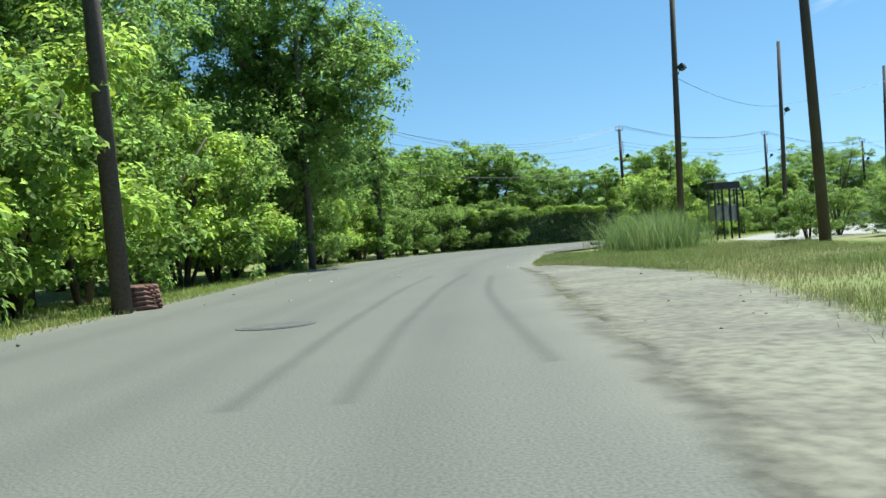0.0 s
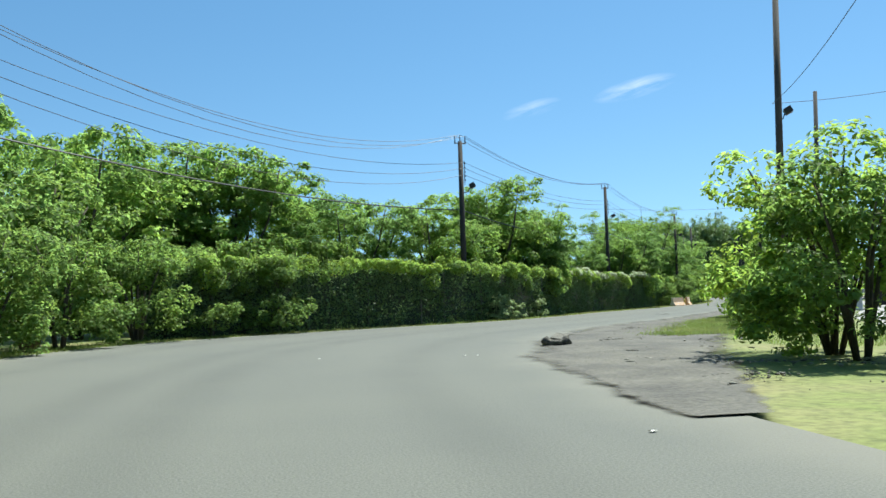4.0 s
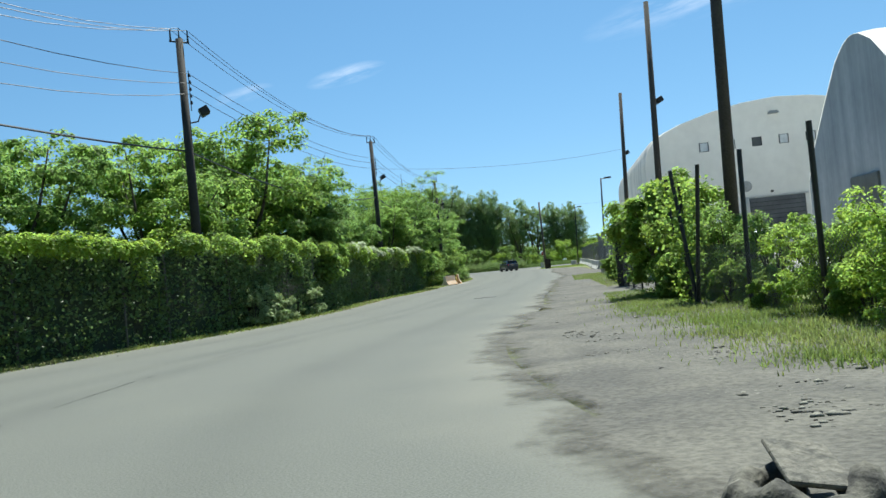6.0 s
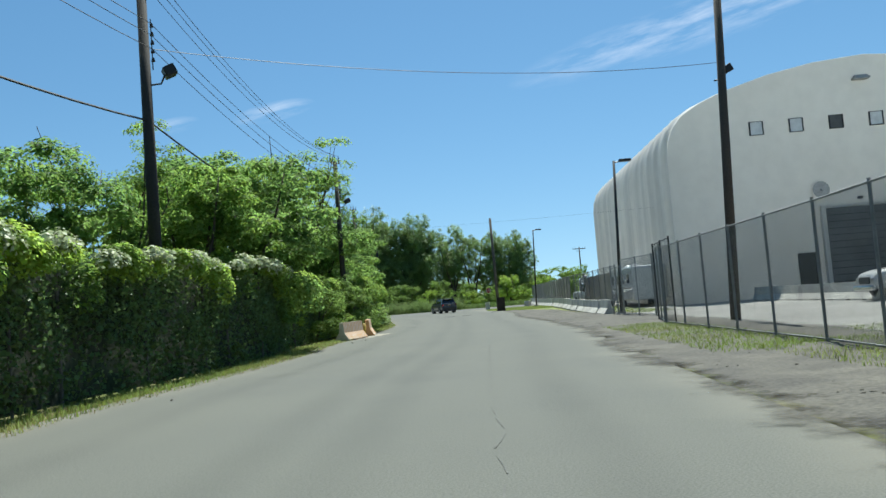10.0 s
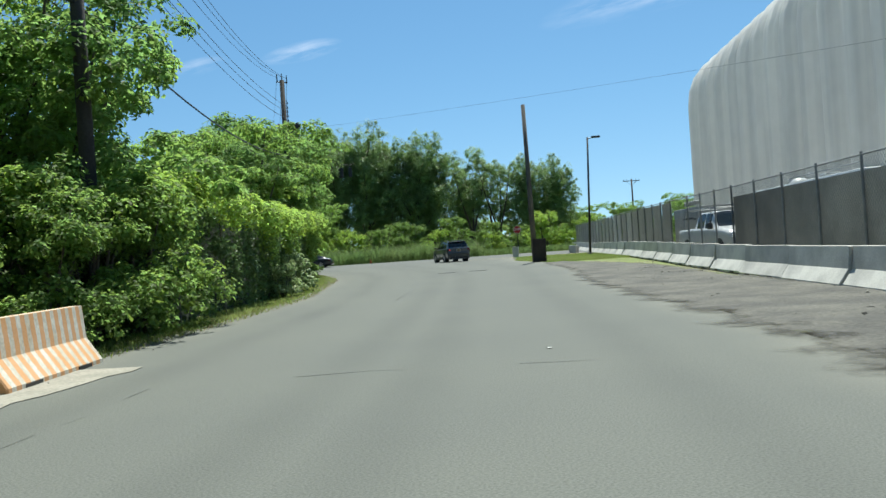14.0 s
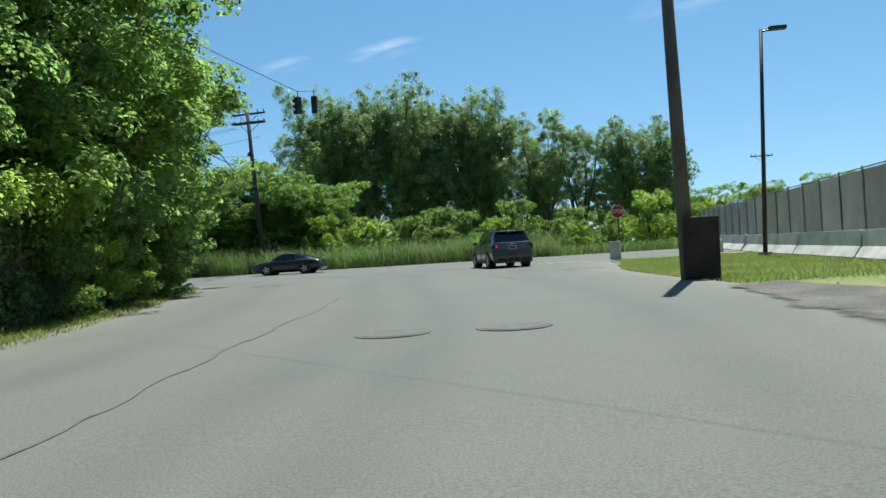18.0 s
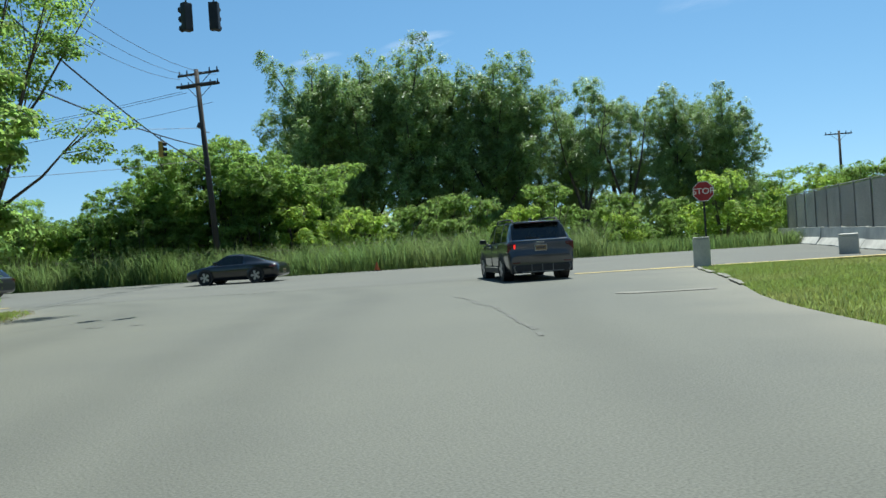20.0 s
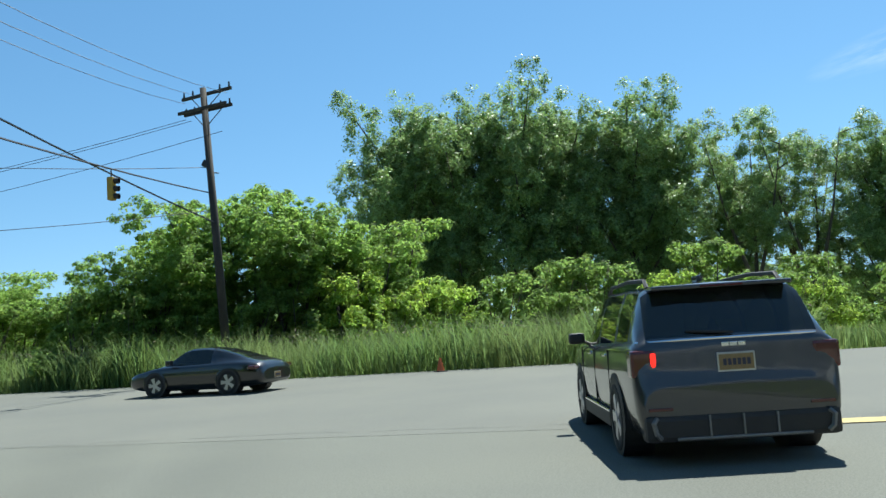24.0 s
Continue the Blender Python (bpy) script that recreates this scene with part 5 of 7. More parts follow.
    box(bm, -0.3, 0.02, 9.45, 9.72, 0, 5.6, 0.01, rel)
    box(bm, -0.3, 0.02, 9.45, 15.4, 5.47, 5.62, 0.01, rel)
    part("door_frame", bm, FABRIC, t, "white frame round the roller door")
    bm = bmesh.new()
    box(bm, -0.12, 0.05, 7.75, 9.05, 0, 2.7, 0.02, rel)
    part("side_door", bm, DARKMETAL, t, "dark steel side door")
    bm = bmesh.new()
    box(bm, -0.35, 0.0, 11.9, 12.15, 5.9, 6.08, 0.02, rel)
    part("camera_box", bm, DARKMETAL, t)
    bm = bmesh.new()
    box(bm, -0.5, 0.05, 12.4, 13.4, 13.7, 13.85, 0.03, rel)
    box(bm, -0.4, 0.0, 12.5, 13.3, 13.85, 13.98, 0.03, rel)
    part("gable_lamp", bm, GALV, t)


build_hall()


def build_hall_two():
    C = (54.0, 69.57)
    t = thing("pointed_hall", (*C, 0), 0, "pointed-arch fabric hall with a white roof and a stained gable toned grey for shade", "building")
    gx, gy, ax, ay = 0.70, 0.714, 0.714, -0.70
    half = [(10, -.1), (10, 4.2), (9.9, 5.0), (8.0, 7.2), (5.4, 9.5), (2.8, 11.6), (1.3, 12.3), (.5, 12.48)]
    prof = [(-d, z) for d, z in half] + [(0, 12.52)] + half[::-1]
    bm = bmesh.new()
    rows = []
    for i in range(61):
        s = i * .6
        k = 1 + .012 * abs(math.sin(math.pi * s / 3.0))
        rows.append([bm.verts.new((gx * d * k + ax * s, gy * d * k + ay * s, z * k)) for d, z in prof])
    for a, b in zip(rows, rows[1:]):
        for k in range(len(prof) - 1):
            bm.faces.new((a[k], b[k], b[k + 1], a[k + 1]))
    part("membrane", bm, FABRIC, t, smooth=True)
    bm = bmesh.new()
    f = bm.faces.new([bm.verts.new((gx * d + ax * .03, gy * d + ay * .03, z)) for d, z in prof])
    bmesh.ops.triangulate(bm, faces=[f])
    # The gable's grey holds stains and also the shade of this side.
    part("gable", bm, streaked(material("stained_shade_membrane", (0.5, 0.5, 0.49), 0.7, var=.14, scale=.25, fine=2, bump=.1, second=(.38, .385, .38)), (.66, .67, .7), .8), t, "stained gable cloth, toned grey for shade")
    bm = bmesh.new()
    Mh = Matrix(((gx, -ax, 0, 0), (gy, -ay, 0, 0), (0, 0, 1, 0), (0, 0, 0, 1)))
    box(bm, -2.0, 2.0, -.05, .12, 0, 4.4, .02, Mh)
    part("door", bm, SCREEN, t)


build_hall_two()


# ---- barriers ----
def jersey(name, at, turn, ln, mat, label, category="barrier", group=""):
    """A concrete safety-shape barrier of length ln along its own x."""
    t = thing(name, at, turn, label, category, group)
    prof = [(-.33, 0), (-.33, .06), (-.13, .36), (-.085, .81), (.085, .81), (.13, .36), (.33, .06), (.33, 0)]
    bm = bmesh.new()
    ring = []
    for x in (-ln / 2, -ln / 2 + .02, ln / 2 - .02, ln / 2):
        k = .94 if abs(x) > ln / 2 - .01 else 1
        ring.append([bm.verts.new((x, y * k, max(0, z * (1 if k == 1 else .985)))) for y, z in prof])
    for a, b in zip(ring, ring[1:]):
        for i in range(8):
            bm.faces.new((a[i], a[(i + 1) % 8], b[(i + 1) % 8], b[i]))
    bm.faces.new(ring[0][::-1])
    bm.faces.new(ring[-1])
    part("body", bm, mat, t)
    for s in (-1, 1):
        bm = bmesh.new()
        box(bm, s * ln * .27 - .2, s * ln * .27 + .2, -.34, .34, -.001, .05)
        part("lifting_slot", bm, DARKMETAL, t)
    return t


BX, BY = 0.716, 0.698
jb = jersey("jersey_barrier", (0, 0, 0), 44.3, 3.6, CONCRETE, "weathered pale concrete barrier under the screened fence", group="concrete barriers along the yard")
for i in range(22):
    s = 1.8 + 3.66 * i
    x, y = 63.0 + BX * s + (.05 if i % 3 == 0 else 0), 98.4 + BY * s
    m = pose(x, y, gz(x, y) - .02, 0, 0, 44.3 + ((i * 37) % 5 - 2) * .4)
    if i:
        copy_thing(jb, m)
    else:
        jb.matrix_basis = m


copy_thing(jb, pose(33.6, 67.2, -.03, 0, 0, -35))
for k in range(7):
    copy_thing(jb, pose(54.0 + 2.58 * k + 4, 79.5 + 2.52 * k, -.03, 0, 0, 44.3))


def striped_material():
    m = material("striped_paint", (0.66, 0.62, 0.53), .75, var=.3, scale=2.5, fine=25, bump=.2, second=(.56, .48, .36))
    n, l = m.node_tree.nodes, m.node_tree.links
    b = [q for q in n if q.type == "BSDF_PRINCIPLED"][0]
    src = b.inputs["Base Color"].links[0].from_socket
    co, sep, mul, fr, cmp = n.new("ShaderNodeTexCoord"), n.new("ShaderNodeSeparateXYZ"), n.new("ShaderNodeMath"), n.new("ShaderNodeMath"), n.new("ShaderNodeMath")
    l.new(co.outputs["Object"], sep.inputs[0])
    mul.operation, mul.inputs[1].default_value = "MULTIPLY", 4.6
    fr.operation = "FRACT"
    cmp.operation, cmp.inputs[1].default_value = "LESS_THAN", .52
    nz = n.new("ShaderNodeTexNoise")
    nz.inputs["Scale"].default_value = 9
    l.new(co.outputs["Object"], nz.inputs["Vector"])
    add = n.new("ShaderNodeMath")
    add.operation = "MULTIPLY_ADD"
    add.inputs[1].default_value = .18
    l.new(nz.outputs["Fac"], add.inputs[0])
    l.new(sep.outputs["X"], mul.inputs[0])
    l.new(mul.outputs[0], add.inputs[2])
    l.new(add.outputs[0], fr.inputs[0])
    l.new(fr.outputs[0], cmp.inputs[0])
    mix = n.new("ShaderNodeMixRGB")
    mix.inputs["Color2"].default_value = (.62, .27, .07, 1)
    sc = n.new("ShaderNodeMath")
    sc.operation, sc.inputs[1].default_value = "MULTIPLY", .8
    l.new(cmp.outputs[0], sc.inputs[0])
    l.new(sc.outputs[0], mix.inputs["Fac"])
    l.new(src, mix.inputs["Color1"])
    l.new(mix.outputs["Color"], b.inputs["Base Color"])
    return m


STRIPE = striped_material()
jersey("striped_barrier", (48.3, 102.05, 0), 35, 2.75, STRIPE, "concrete barrier painted in faded orange and white stripes", group="striped barriers")
jersey("striped_barrier", (51.5, 104.95, 0), 50, 2.6, STRIPE, "concrete barrier painted in faded orange and white stripes", group="striped barriers")


def bollard(x, y, h):
    t = thing("bollard", (x, y, gz(x, y)), 0, "short yellow painted steel bollard", "bollard", "bollards")
    bm = bmesh.new()
    rod(bm, (0, 0, 0), (0, 0, h), .085, sides=14)
    bmesh.ops.create_uvsphere(bm, u_segments=14, v_segments=6, radius=.085, matrix=Matrix.Translation((0, 0, h)) @ Matrix.Diagonal((1, 1, .5, 1)))
    part("pipe", bm, material("yellow_paint", (.55, .38, .05), .6, var=.35, scale=4, fine=30, bump=.15), t, smooth=True)
    bm = bmesh.new()
    rod(bm, (0, 0, 0), (0, 0, .03), .16, sides=14)
    part("footing", bm, CONCRETE_D, t)


bollard(50.05, 103.4, .62)
bollard(49.55, 103.75, .62)


# ---- fences on the right ----
STEEL = material("dull_steel", (0.3, 0.3, 0.29), .6, .3, var=.25, scale=4, fine=40, bump=.05)
def link_fence(name, a, b, top, label, screen=None, zlow=0.0, post_step=2.6, gap=0.09, ribbon=0.007, post_mat=None, ruin=False, mid=False):
    """A straight run of chain-link fence from a to b; screen: a cloth hung on it."""
    ax, ay, bx, by = *a, *b
    ln = math.hypot(bx - ax, by - ay)
    t = thing(name, (ax, ay, gz(ax, ay)), math.degrees(math.atan2(by - ay, bx - ax)), label, "fence", "yard fences")
    n = max(1, round(ln / post_step))
    dz = gz(bx, by) - gz(ax, ay)
    for i in range(n + 1):
        bm = bmesh.new()
        lx, ly = ((i * 37 % 7 - 3.6) * .14, (i * 53 % 5 - 2) * .1) if ruin else (0, 0)
        rod(bm, (ln * i / n, 0, -.05 + dz * i / n), (ln * i / n + lx, ly, top + .06 + dz * i / n + .3 * ruin), .045 if ruin else .032, sides=8)
        part("post", bm, post_mat or DARKMETAL, t)
    if ruin:
        top = 1.25                                        # the wire hangs low here
    for z in () if ruin else (top, top * .58, zlow + .08) if mid else (top, zlow + .08):
        bm = bmesh.new()
        rod(bm, (0, 0, z), (ln, 0, z + dz), .02, sides=6)
        part("rail", bm, post_mat or DARKMETAL, t)
    hgt = top - zlow
    k = int((ln + hgt) / gap)
    s = np.arange(k) * gap
    co, f = [], []
    for sgn in (1, -1):
        for x in s:
            x0, z0, x1, z1 = (x - hgt, 0.0, x, hgt) if sgn > 0 else (x, 0.0, x - hgt, hgt)
            if min(x0, x1) < 0:
                c = -min(x0, x1)
                if sgn > 0:
                    x0, z0 = 0.0, c
                else:
                    x1, z1 = 0.0, hgt - c
            if max(x0, x1) > ln:
                c = max(x0, x1) - ln
                if sgn > 0:
                    x1, z1 = ln, hgt - c
                else:
                    x0, z0 = ln, c
            if z1 <= z0:
                continue
            i = len(co)
            w = ribbon
            for xx, zz in ((x0 - w, z0), (x0 + w, z0), (x1 + w, z1), (x1 - w, z1)):
                co.append((xx, .012 * sgn, zlow + zz + dz * min(1, max(0, xx / ln))))
            f.append((i, i + 1, i + 2, i + 3))
    if f:
        ob = quick("wire_mesh", co, f, LINK, t)
        ob["kind"] = "stuff"
    if screen:
        for i in range(n):
            x0, x1 = ln * i / n - .01, ln * (i + 1) / n + .01
            bm = bmesh.new()
            vs = []
            for p in range(9):
                for q in range(6):
                    xx, zz = x0 + (x1 - x0) * p / 8, zlow + .12 + (hgt - .18 - screen[1]) * q / 5
                    e = .035 * noise.noise(Vector((ax + xx * 1.3, zz * 1.1, i)))
                    vs.append(bm.verts.new((xx, -.04 + e, zz + dz * xx / ln)))
            for p in range(8):
                for q in range(5):
                    bm.faces.new((vs[p * 6 + q], vs[(p + 1) * 6 + q], vs[(p + 1) * 6 + q + 1], vs[p * 6 + q + 1]))
            part("screen_cloth", bm, screen[0], t, smooth=True)
    return t


link_fence("chain_link_fence", (16.2, 51.2), (20.6, 57.8), 2.6, "ruined chain-link fence with dark leaning posts among bushes", ruin=True)
link_fence("chain_link_fence", (20.6, 57.8), (26.4, 63.4), 2.6, "ruined chain-link fence with dark leaning posts among bushes", ruin=True)
link_fence("chain_link_fence", (30.2, 67.95), (41.0, 77.8), 2.6, "chain-link fence with dull steel posts before the yard", gap=.06, ribbon=.0065, post_mat=STEEL)
link_fence("chain_link_fence", (41.0, 77.8), (50.4, 87.0), 2.6, "chain-link fence with dull steel posts before the yard", gap=.06, ribbon=.0065, post_mat=STEEL)
link_fence("yard_gate", (50.5, 86.7), (53.7, 89.4), 2.9, "open chain-link yard gate", post_step=2.0)
link_fence("chain_link_fence", (28.25, 65.85), (29.95, 67.7), 2.62, "short chain-link panel between gate post and gate", post_step=1.3, gap=.06, ribbon=.0065, mid=True)
link_fence("swing_gate", (26.5, 64.05), (28.1, 65.7), 2.8, "tall chain-link swing gate with a dark pipe frame", post_step=2.3, gap=.06, ribbon=.0065, mid=True)
link_fence("yard_gate", (62.5, 97.8), (60.3, 95.6), 2.45, "galvanised chain-link gate leaf closing the yard", post_step=1.9, post_mat=GALV)
link_fence("yard_gate", (60.2, 95.5), (57.7, 92.1), 2.75, "galvanised chain-link gate leaf closing the yard", post_step=1.9, post_mat=GALV)
link_fence("chain_link_fence", (57.6, 92.0), (50.8, 87.3), 2.7, "chain-link fence with dull steel posts before the yard", post_step=2.6, post_mat=STEEL)
SCREEN2 = material("brown_screen", (0.3, 0.285, 0.245), .85, var=.3, scale=.7, fine=30, bump=.2, second=(.2, .19, .165), objvar=.2, translucent=.35)
for s0, s1, cloth in ((0, 1.6, None), (1.6, 14.2, SCREEN2), (14.2, 21.0, None), (21.0, 24.6, None), (24.6, 34.4, SCREEN), (34.4, 44.0, SCREEN), (44.0, 53.6, SCREEN), (53.6, 63.2, SCREEN), (63.2, 72.8, SCREEN), (72.8, 80.0, SCREEN)):
    a, b = (63.1 + BX * s0 + .22, 98.3 + BY * s0 - .22), (63.1 + BX * s1 + .22, 98.3 + BY * s1 - .22)
    link_fence("screened_fence", a, b, 2.62, "fence of metal posts hung with grey privacy cloth behind the barriers" if cloth else "bare chain-link stretch of the yard fence behind the barriers", (cloth, .26 if cloth == SCREEN2 else 0.0) if cloth else None, .62, 2.4, .12, post_mat=STEEL)


# ---- cars ----
PAINT = material("car_paint_dark", (0.038, 0.041, 0.048), .32, .3, var=.12, scale=1, fine=90, bump=0, coat=1.0)
PAINT_COUPE = material("car_paint_black", (0.012, 0.013, 0.016), .28, .3, var=.12, scale=1, fine=90, bump=0, coat=1.0)
TRIM = material("black_plastic", (0.02, 0.02, 0.021), .6, var=.2, scale=6, fine=80, bump=.1)
RUBBER = material("tyre_rubber", (0.016, 0.016, 0.016), .85, var=.3, scale=8, fine=60, bump=.2)
RIM = material("alloy", (0.5, 0.5, 0.52), .3, .9, var=.1, scale=6, fine=60, bump=.03)
GLASS = glass("tinted_glass", (0.012, 0.015, 0.016), .03, .92)
TAIL = material("red_lens", (0.085, 0.006, 0.007), .2, var=.15, bump=0, coat=.6)
SKID = material("dull_silver_paint", (0.2, 0.2, 0.2), .45, .5, var=.2, scale=5, fine=60, bump=.03)
CHROME = material("chrome", (0.75, 0.75, 0.76), .12, 1.0, var=.05, bump=0)
PLATE = material("plate_orange", (0.26, 0.17, 0.07), .5, var=.15, scale=20, fine=60, bump=0)
PLATE_BAR = material("plate_bars", (0.03, 0.03, 0.06), .5, var=.1, bump=0)


def glow(name, col, power):
    m = bpy.data.materials.new(name)
    m.use_nodes = True
    b = m.node_tree.nodes["Principled BSDF"]
    b.inputs["Base Color"].default_value = (*col, 1)
    b.inputs["Emission Color"].default_value = (*col, 1)
    b.inputs["Emission Strength"].default_value = power
    b.inputs["Roughness"].default_value = .3
    return m


BRAKE = glow("brake_light", (1.0, 0.04, 0.025), .45)


def wheel(parent, x, y, r, wide, out, turn=0):
    w = new("wheel")
    w.parent = parent
    w.matrix_basis = pose(x, y, r, 0, 0, turn)
    bm = bmesh.new()
    prof = [(r * .66, -wide / 2), (r * .9, -wide / 2), (r * .98, -wide * .38), (r, -wide * .2), (r, wide * .2), (r * .98, wide * .38), (r * .9, wide / 2), (r * .66, wide / 2)]
    rings = []
    for k in range(28):
        a = 2 * math.pi * k / 28
        rings.append([bm.verts.new((math.cos(a) * q, s, math.sin(a) * q)) for q, s in prof])
    for k in range(28):
        p, q = rings[k], rings[(k + 1) % 28]
        for i in range(len(prof)):
            j = (i + 1) % len(prof)
            bm.faces.new((p[i], p[j], q[j], q[i]))
    bmesh.ops.recalc_face_normals(bm, faces=bm.faces)
    part("tyre", bm, RUBBER, w, smooth=True)
    bm = bmesh.new()
    s = out * wide * .42
    for k in range(5):
        a = 2 * math.pi * k / 5
        for e in (-.13, .13):
            box(bm, r * .08, r * .64, -.018, .018, -.03, .03, .006, Matrix.Translation((0, s, 0)) @ Matrix.Rotation(-(a + e), 4, "Y"))
    bmesh.ops.create_cone(bm, cap_ends=True, segments=18, radius1=r * .16, radius2=r * .13, depth=.05, matrix=Matrix.Translation((0, s, 0)) @ pose(0, 0, 0, 90, 0, 0))
    for k in range(28):
        a, b = 2 * math.pi * k / 28, 2 * math.pi * (k + 1) / 28
        v = [bm.verts.new((math.cos(t) * q, s + d, math.sin(t) * q)) for t, q, d in ((a, r * .67, 0), (b, r * .67, 0), (b, r * .6, -out * .02), (a, r * .6, -out * .02))]
        bm.faces.new(v)
    part("rim", bm, RIM, w)
    bm = bmesh.new()
    bmesh.ops.create_cone(bm, cap_ends=True, segments=24, radius1=r * .62, radius2=r * .62, depth=.04, matrix=Matrix.Translation((0, out * wide * .15, 0)) @ pose(0, 0, 0, 90, 0, 0))
    part("brake_disc", bm, DARKMETAL, w)


def pchip(x, y, q):
    """Smooth interpolation without overshoot through (x, y) at q."""
    x, y, q = np.asarray(x, float), np.asarray(y, float), np.asarray(q, float)
    h = np.diff(x)
    d = np.diff(y) / h
    m = np.zeros_like(y)
    m[0], m[-1] = d[0], d[-1]
    for k in range(1, len(x) - 1):
        if d[k - 1] * d[k] > 0:
            m[k] = 2 * d[k - 1] * d[k] / (d[k - 1] + d[k])
    k = np.clip(np.searchsorted(x, q, "right") - 1, 0, len(h) - 1)
    t = (q - x[k]) / h[k]
    return (2 * t ** 3 - 3 * t ** 2 + 1) * y[k] + (t ** 3 - 2 * t ** 2 + t) * h[k] * m[k] + (3 * t ** 2 - 2 * t ** 3) * y[k + 1] + (t ** 3 - t ** 2) * h[k] * m[k + 1]


FINE = 4


def car(name, at, turn, rows, panes, wheels, paint, label, category="car", group="cars at the junction"):
    """A car skinned over cross sections. rows: (x, underside, half width, belt height, foot of the glass, top, half width at the top), rear to front.
    panes: (part, row, row, first and last line of the section, across)."""
    t = thing(name, (at[0], at[1], gz(*at) + .004), turn, label, category, group)
    R = np.array(rows)
    xs = np.concatenate([np.linspace(a, b, FINE, endpoint=False) for a, b in zip(R[:, 0], R[1:, 0])] + [R[-1:, 0]])
    S = np.column_stack([pchip(R[:, 0], R[:, k], xs) for k in range(1, 7)])
    grid = []
    for x, (zb, w, belt, wg, top, wt) in zip(xs, S):
        g = top - belt
        half = [(0, zb), (w * .8, zb), (w * .94, zb + .05), (w * .985, zb + (belt - zb) * .3), (w, zb + (belt - zb) * .6), (w * .99, belt - .1), (w * .965, belt - .03), (wg, belt),
                (wg + (wt - wg) * .45 + .012, belt + g * .5), (wt + (wg - wt) * .1, belt + g * .88), (wt * .93, belt + g * .965), (wt * .55, top), (0, top + .012)]
        grid.append([(x, y, z) for y, z in half] + [(x, -y, z) for y, z in half[-2:0:-1]])
    n = len(grid[0])
    taken = {}
    for nm, i0, i1, j0, j1, across in panes:
        for i in range(i0 * FINE, i1 * FINE):
            for j in range(j0, j1):
                taken[i, j] = (nm, i0, "a" if across else "l")
                taken[i, n - 1 - j] = (nm, i0, "a" if across else "r")
    sets = {}
    for i in range(len(grid) - 1):
        for j in range(n):
            sets.setdefault(taken.get((i, j)), []).append((i, j))
    for key, cells in sets.items():
        bm, seen = bmesh.new(), {}
        v = lambda i, j: seen.setdefault((i, j % n), None) or seen.update({(i, j % n): bm.verts.new(grid[i][j % n])}) or seen[i, j % n]
        for i, j in cells:
            bm.faces.new((v(i, j), v(i, j + 1), v(i + 1, j + 1), v(i + 1, j)))
        if key is None:
            for i, order in ((0, 1), (len(grid) - 1, -1)):
                bm.faces.new([v(i, j) for j in range(n)][::order])
        bmesh.ops.recalc_face_normals(bm, faces=bm.faces)
        ob = part(key[0] if key else "body", bm, GLASS if key else paint, t, smooth=True)
        if key is None:
            for p in list(ob.data.polygons)[-2:]:
                p.use_smooth = False
    for x, y, r, wd in wheels:
        s = 1 if y > 0 else -1
        side = float(np.interp(x, xs, S[:, 1]))
        wheel(t, x, s * (side - wd * .5 + .012), r, wd, s)
        # Dark disc proud of the uncut body imitates the shaded hollow round the wheel.
        bm = bmesh.new()
        bmesh.ops.create_cone(bm, cap_ends=True, segments=28, radius1=r * 1.1, radius2=r * 1.1, depth=.3, matrix=Matrix.Translation((x, s * (side - .144), r * 1.02)) @ pose(0, 0, 0, 90, 0, 0))
        part("wheel_well_disc", bm, TRIM, t)
        bm = bmesh.new()
        for k in range(18):
            p, q = math.pi * (k / 18 * 1.16 - .08), math.pi * ((k + 1) / 18 * 1.16 - .08)
            c = [[bm.verts.new((x + math.cos(g) * rr, s * (side + d), r * 1.02 + math.sin(g) * rr)) for g, rr, d in ((p, r * 1.09, .012), (q, r * 1.09, .012), (q, r * 1.21, .004), (p, r * 1.21, .004))]]
            bm.faces.new(c[0])
        part("wheel_arch", bm, paint if name == "coupe" else TRIM, t)
    return t


def mirrors(t, x, y, z, mat):
    for s in (-1, 1):
        bm = bmesh.new()
        box(bm, -.06, .09, -.1, .1, -.07, .07, .04, pose(x, s * (y + .13), z + .05))
        rod(bm, (x, s * (y - .04), z - .03), (x, s * (y + .08), z + .03), .022, sides=6)
        part("door_mirror", bm, mat, t)


def plate(t, x, z, y=0.0):
    bm = bmesh.new()
    box(bm, x - .012, x + .02, y - .172, y + .172, z - .087, z + .087, .006)
    p = part("plate_frame", bm, RIM, t)
    bm = bmesh.new()
    box(bm, x - .018, x - .01, y - .155, y + .155, z - .07, z + .07)
    part("plate", bm, PLATE, p)
    for i in range(6):
        bm = bmesh.new()
        box(bm, x - .021, x - .017, y - .125 + .043 * i, y - .095 + .043 * i, z - .03, z + .03)
        part("plate_bar", bm, PLATE_BAR, p)


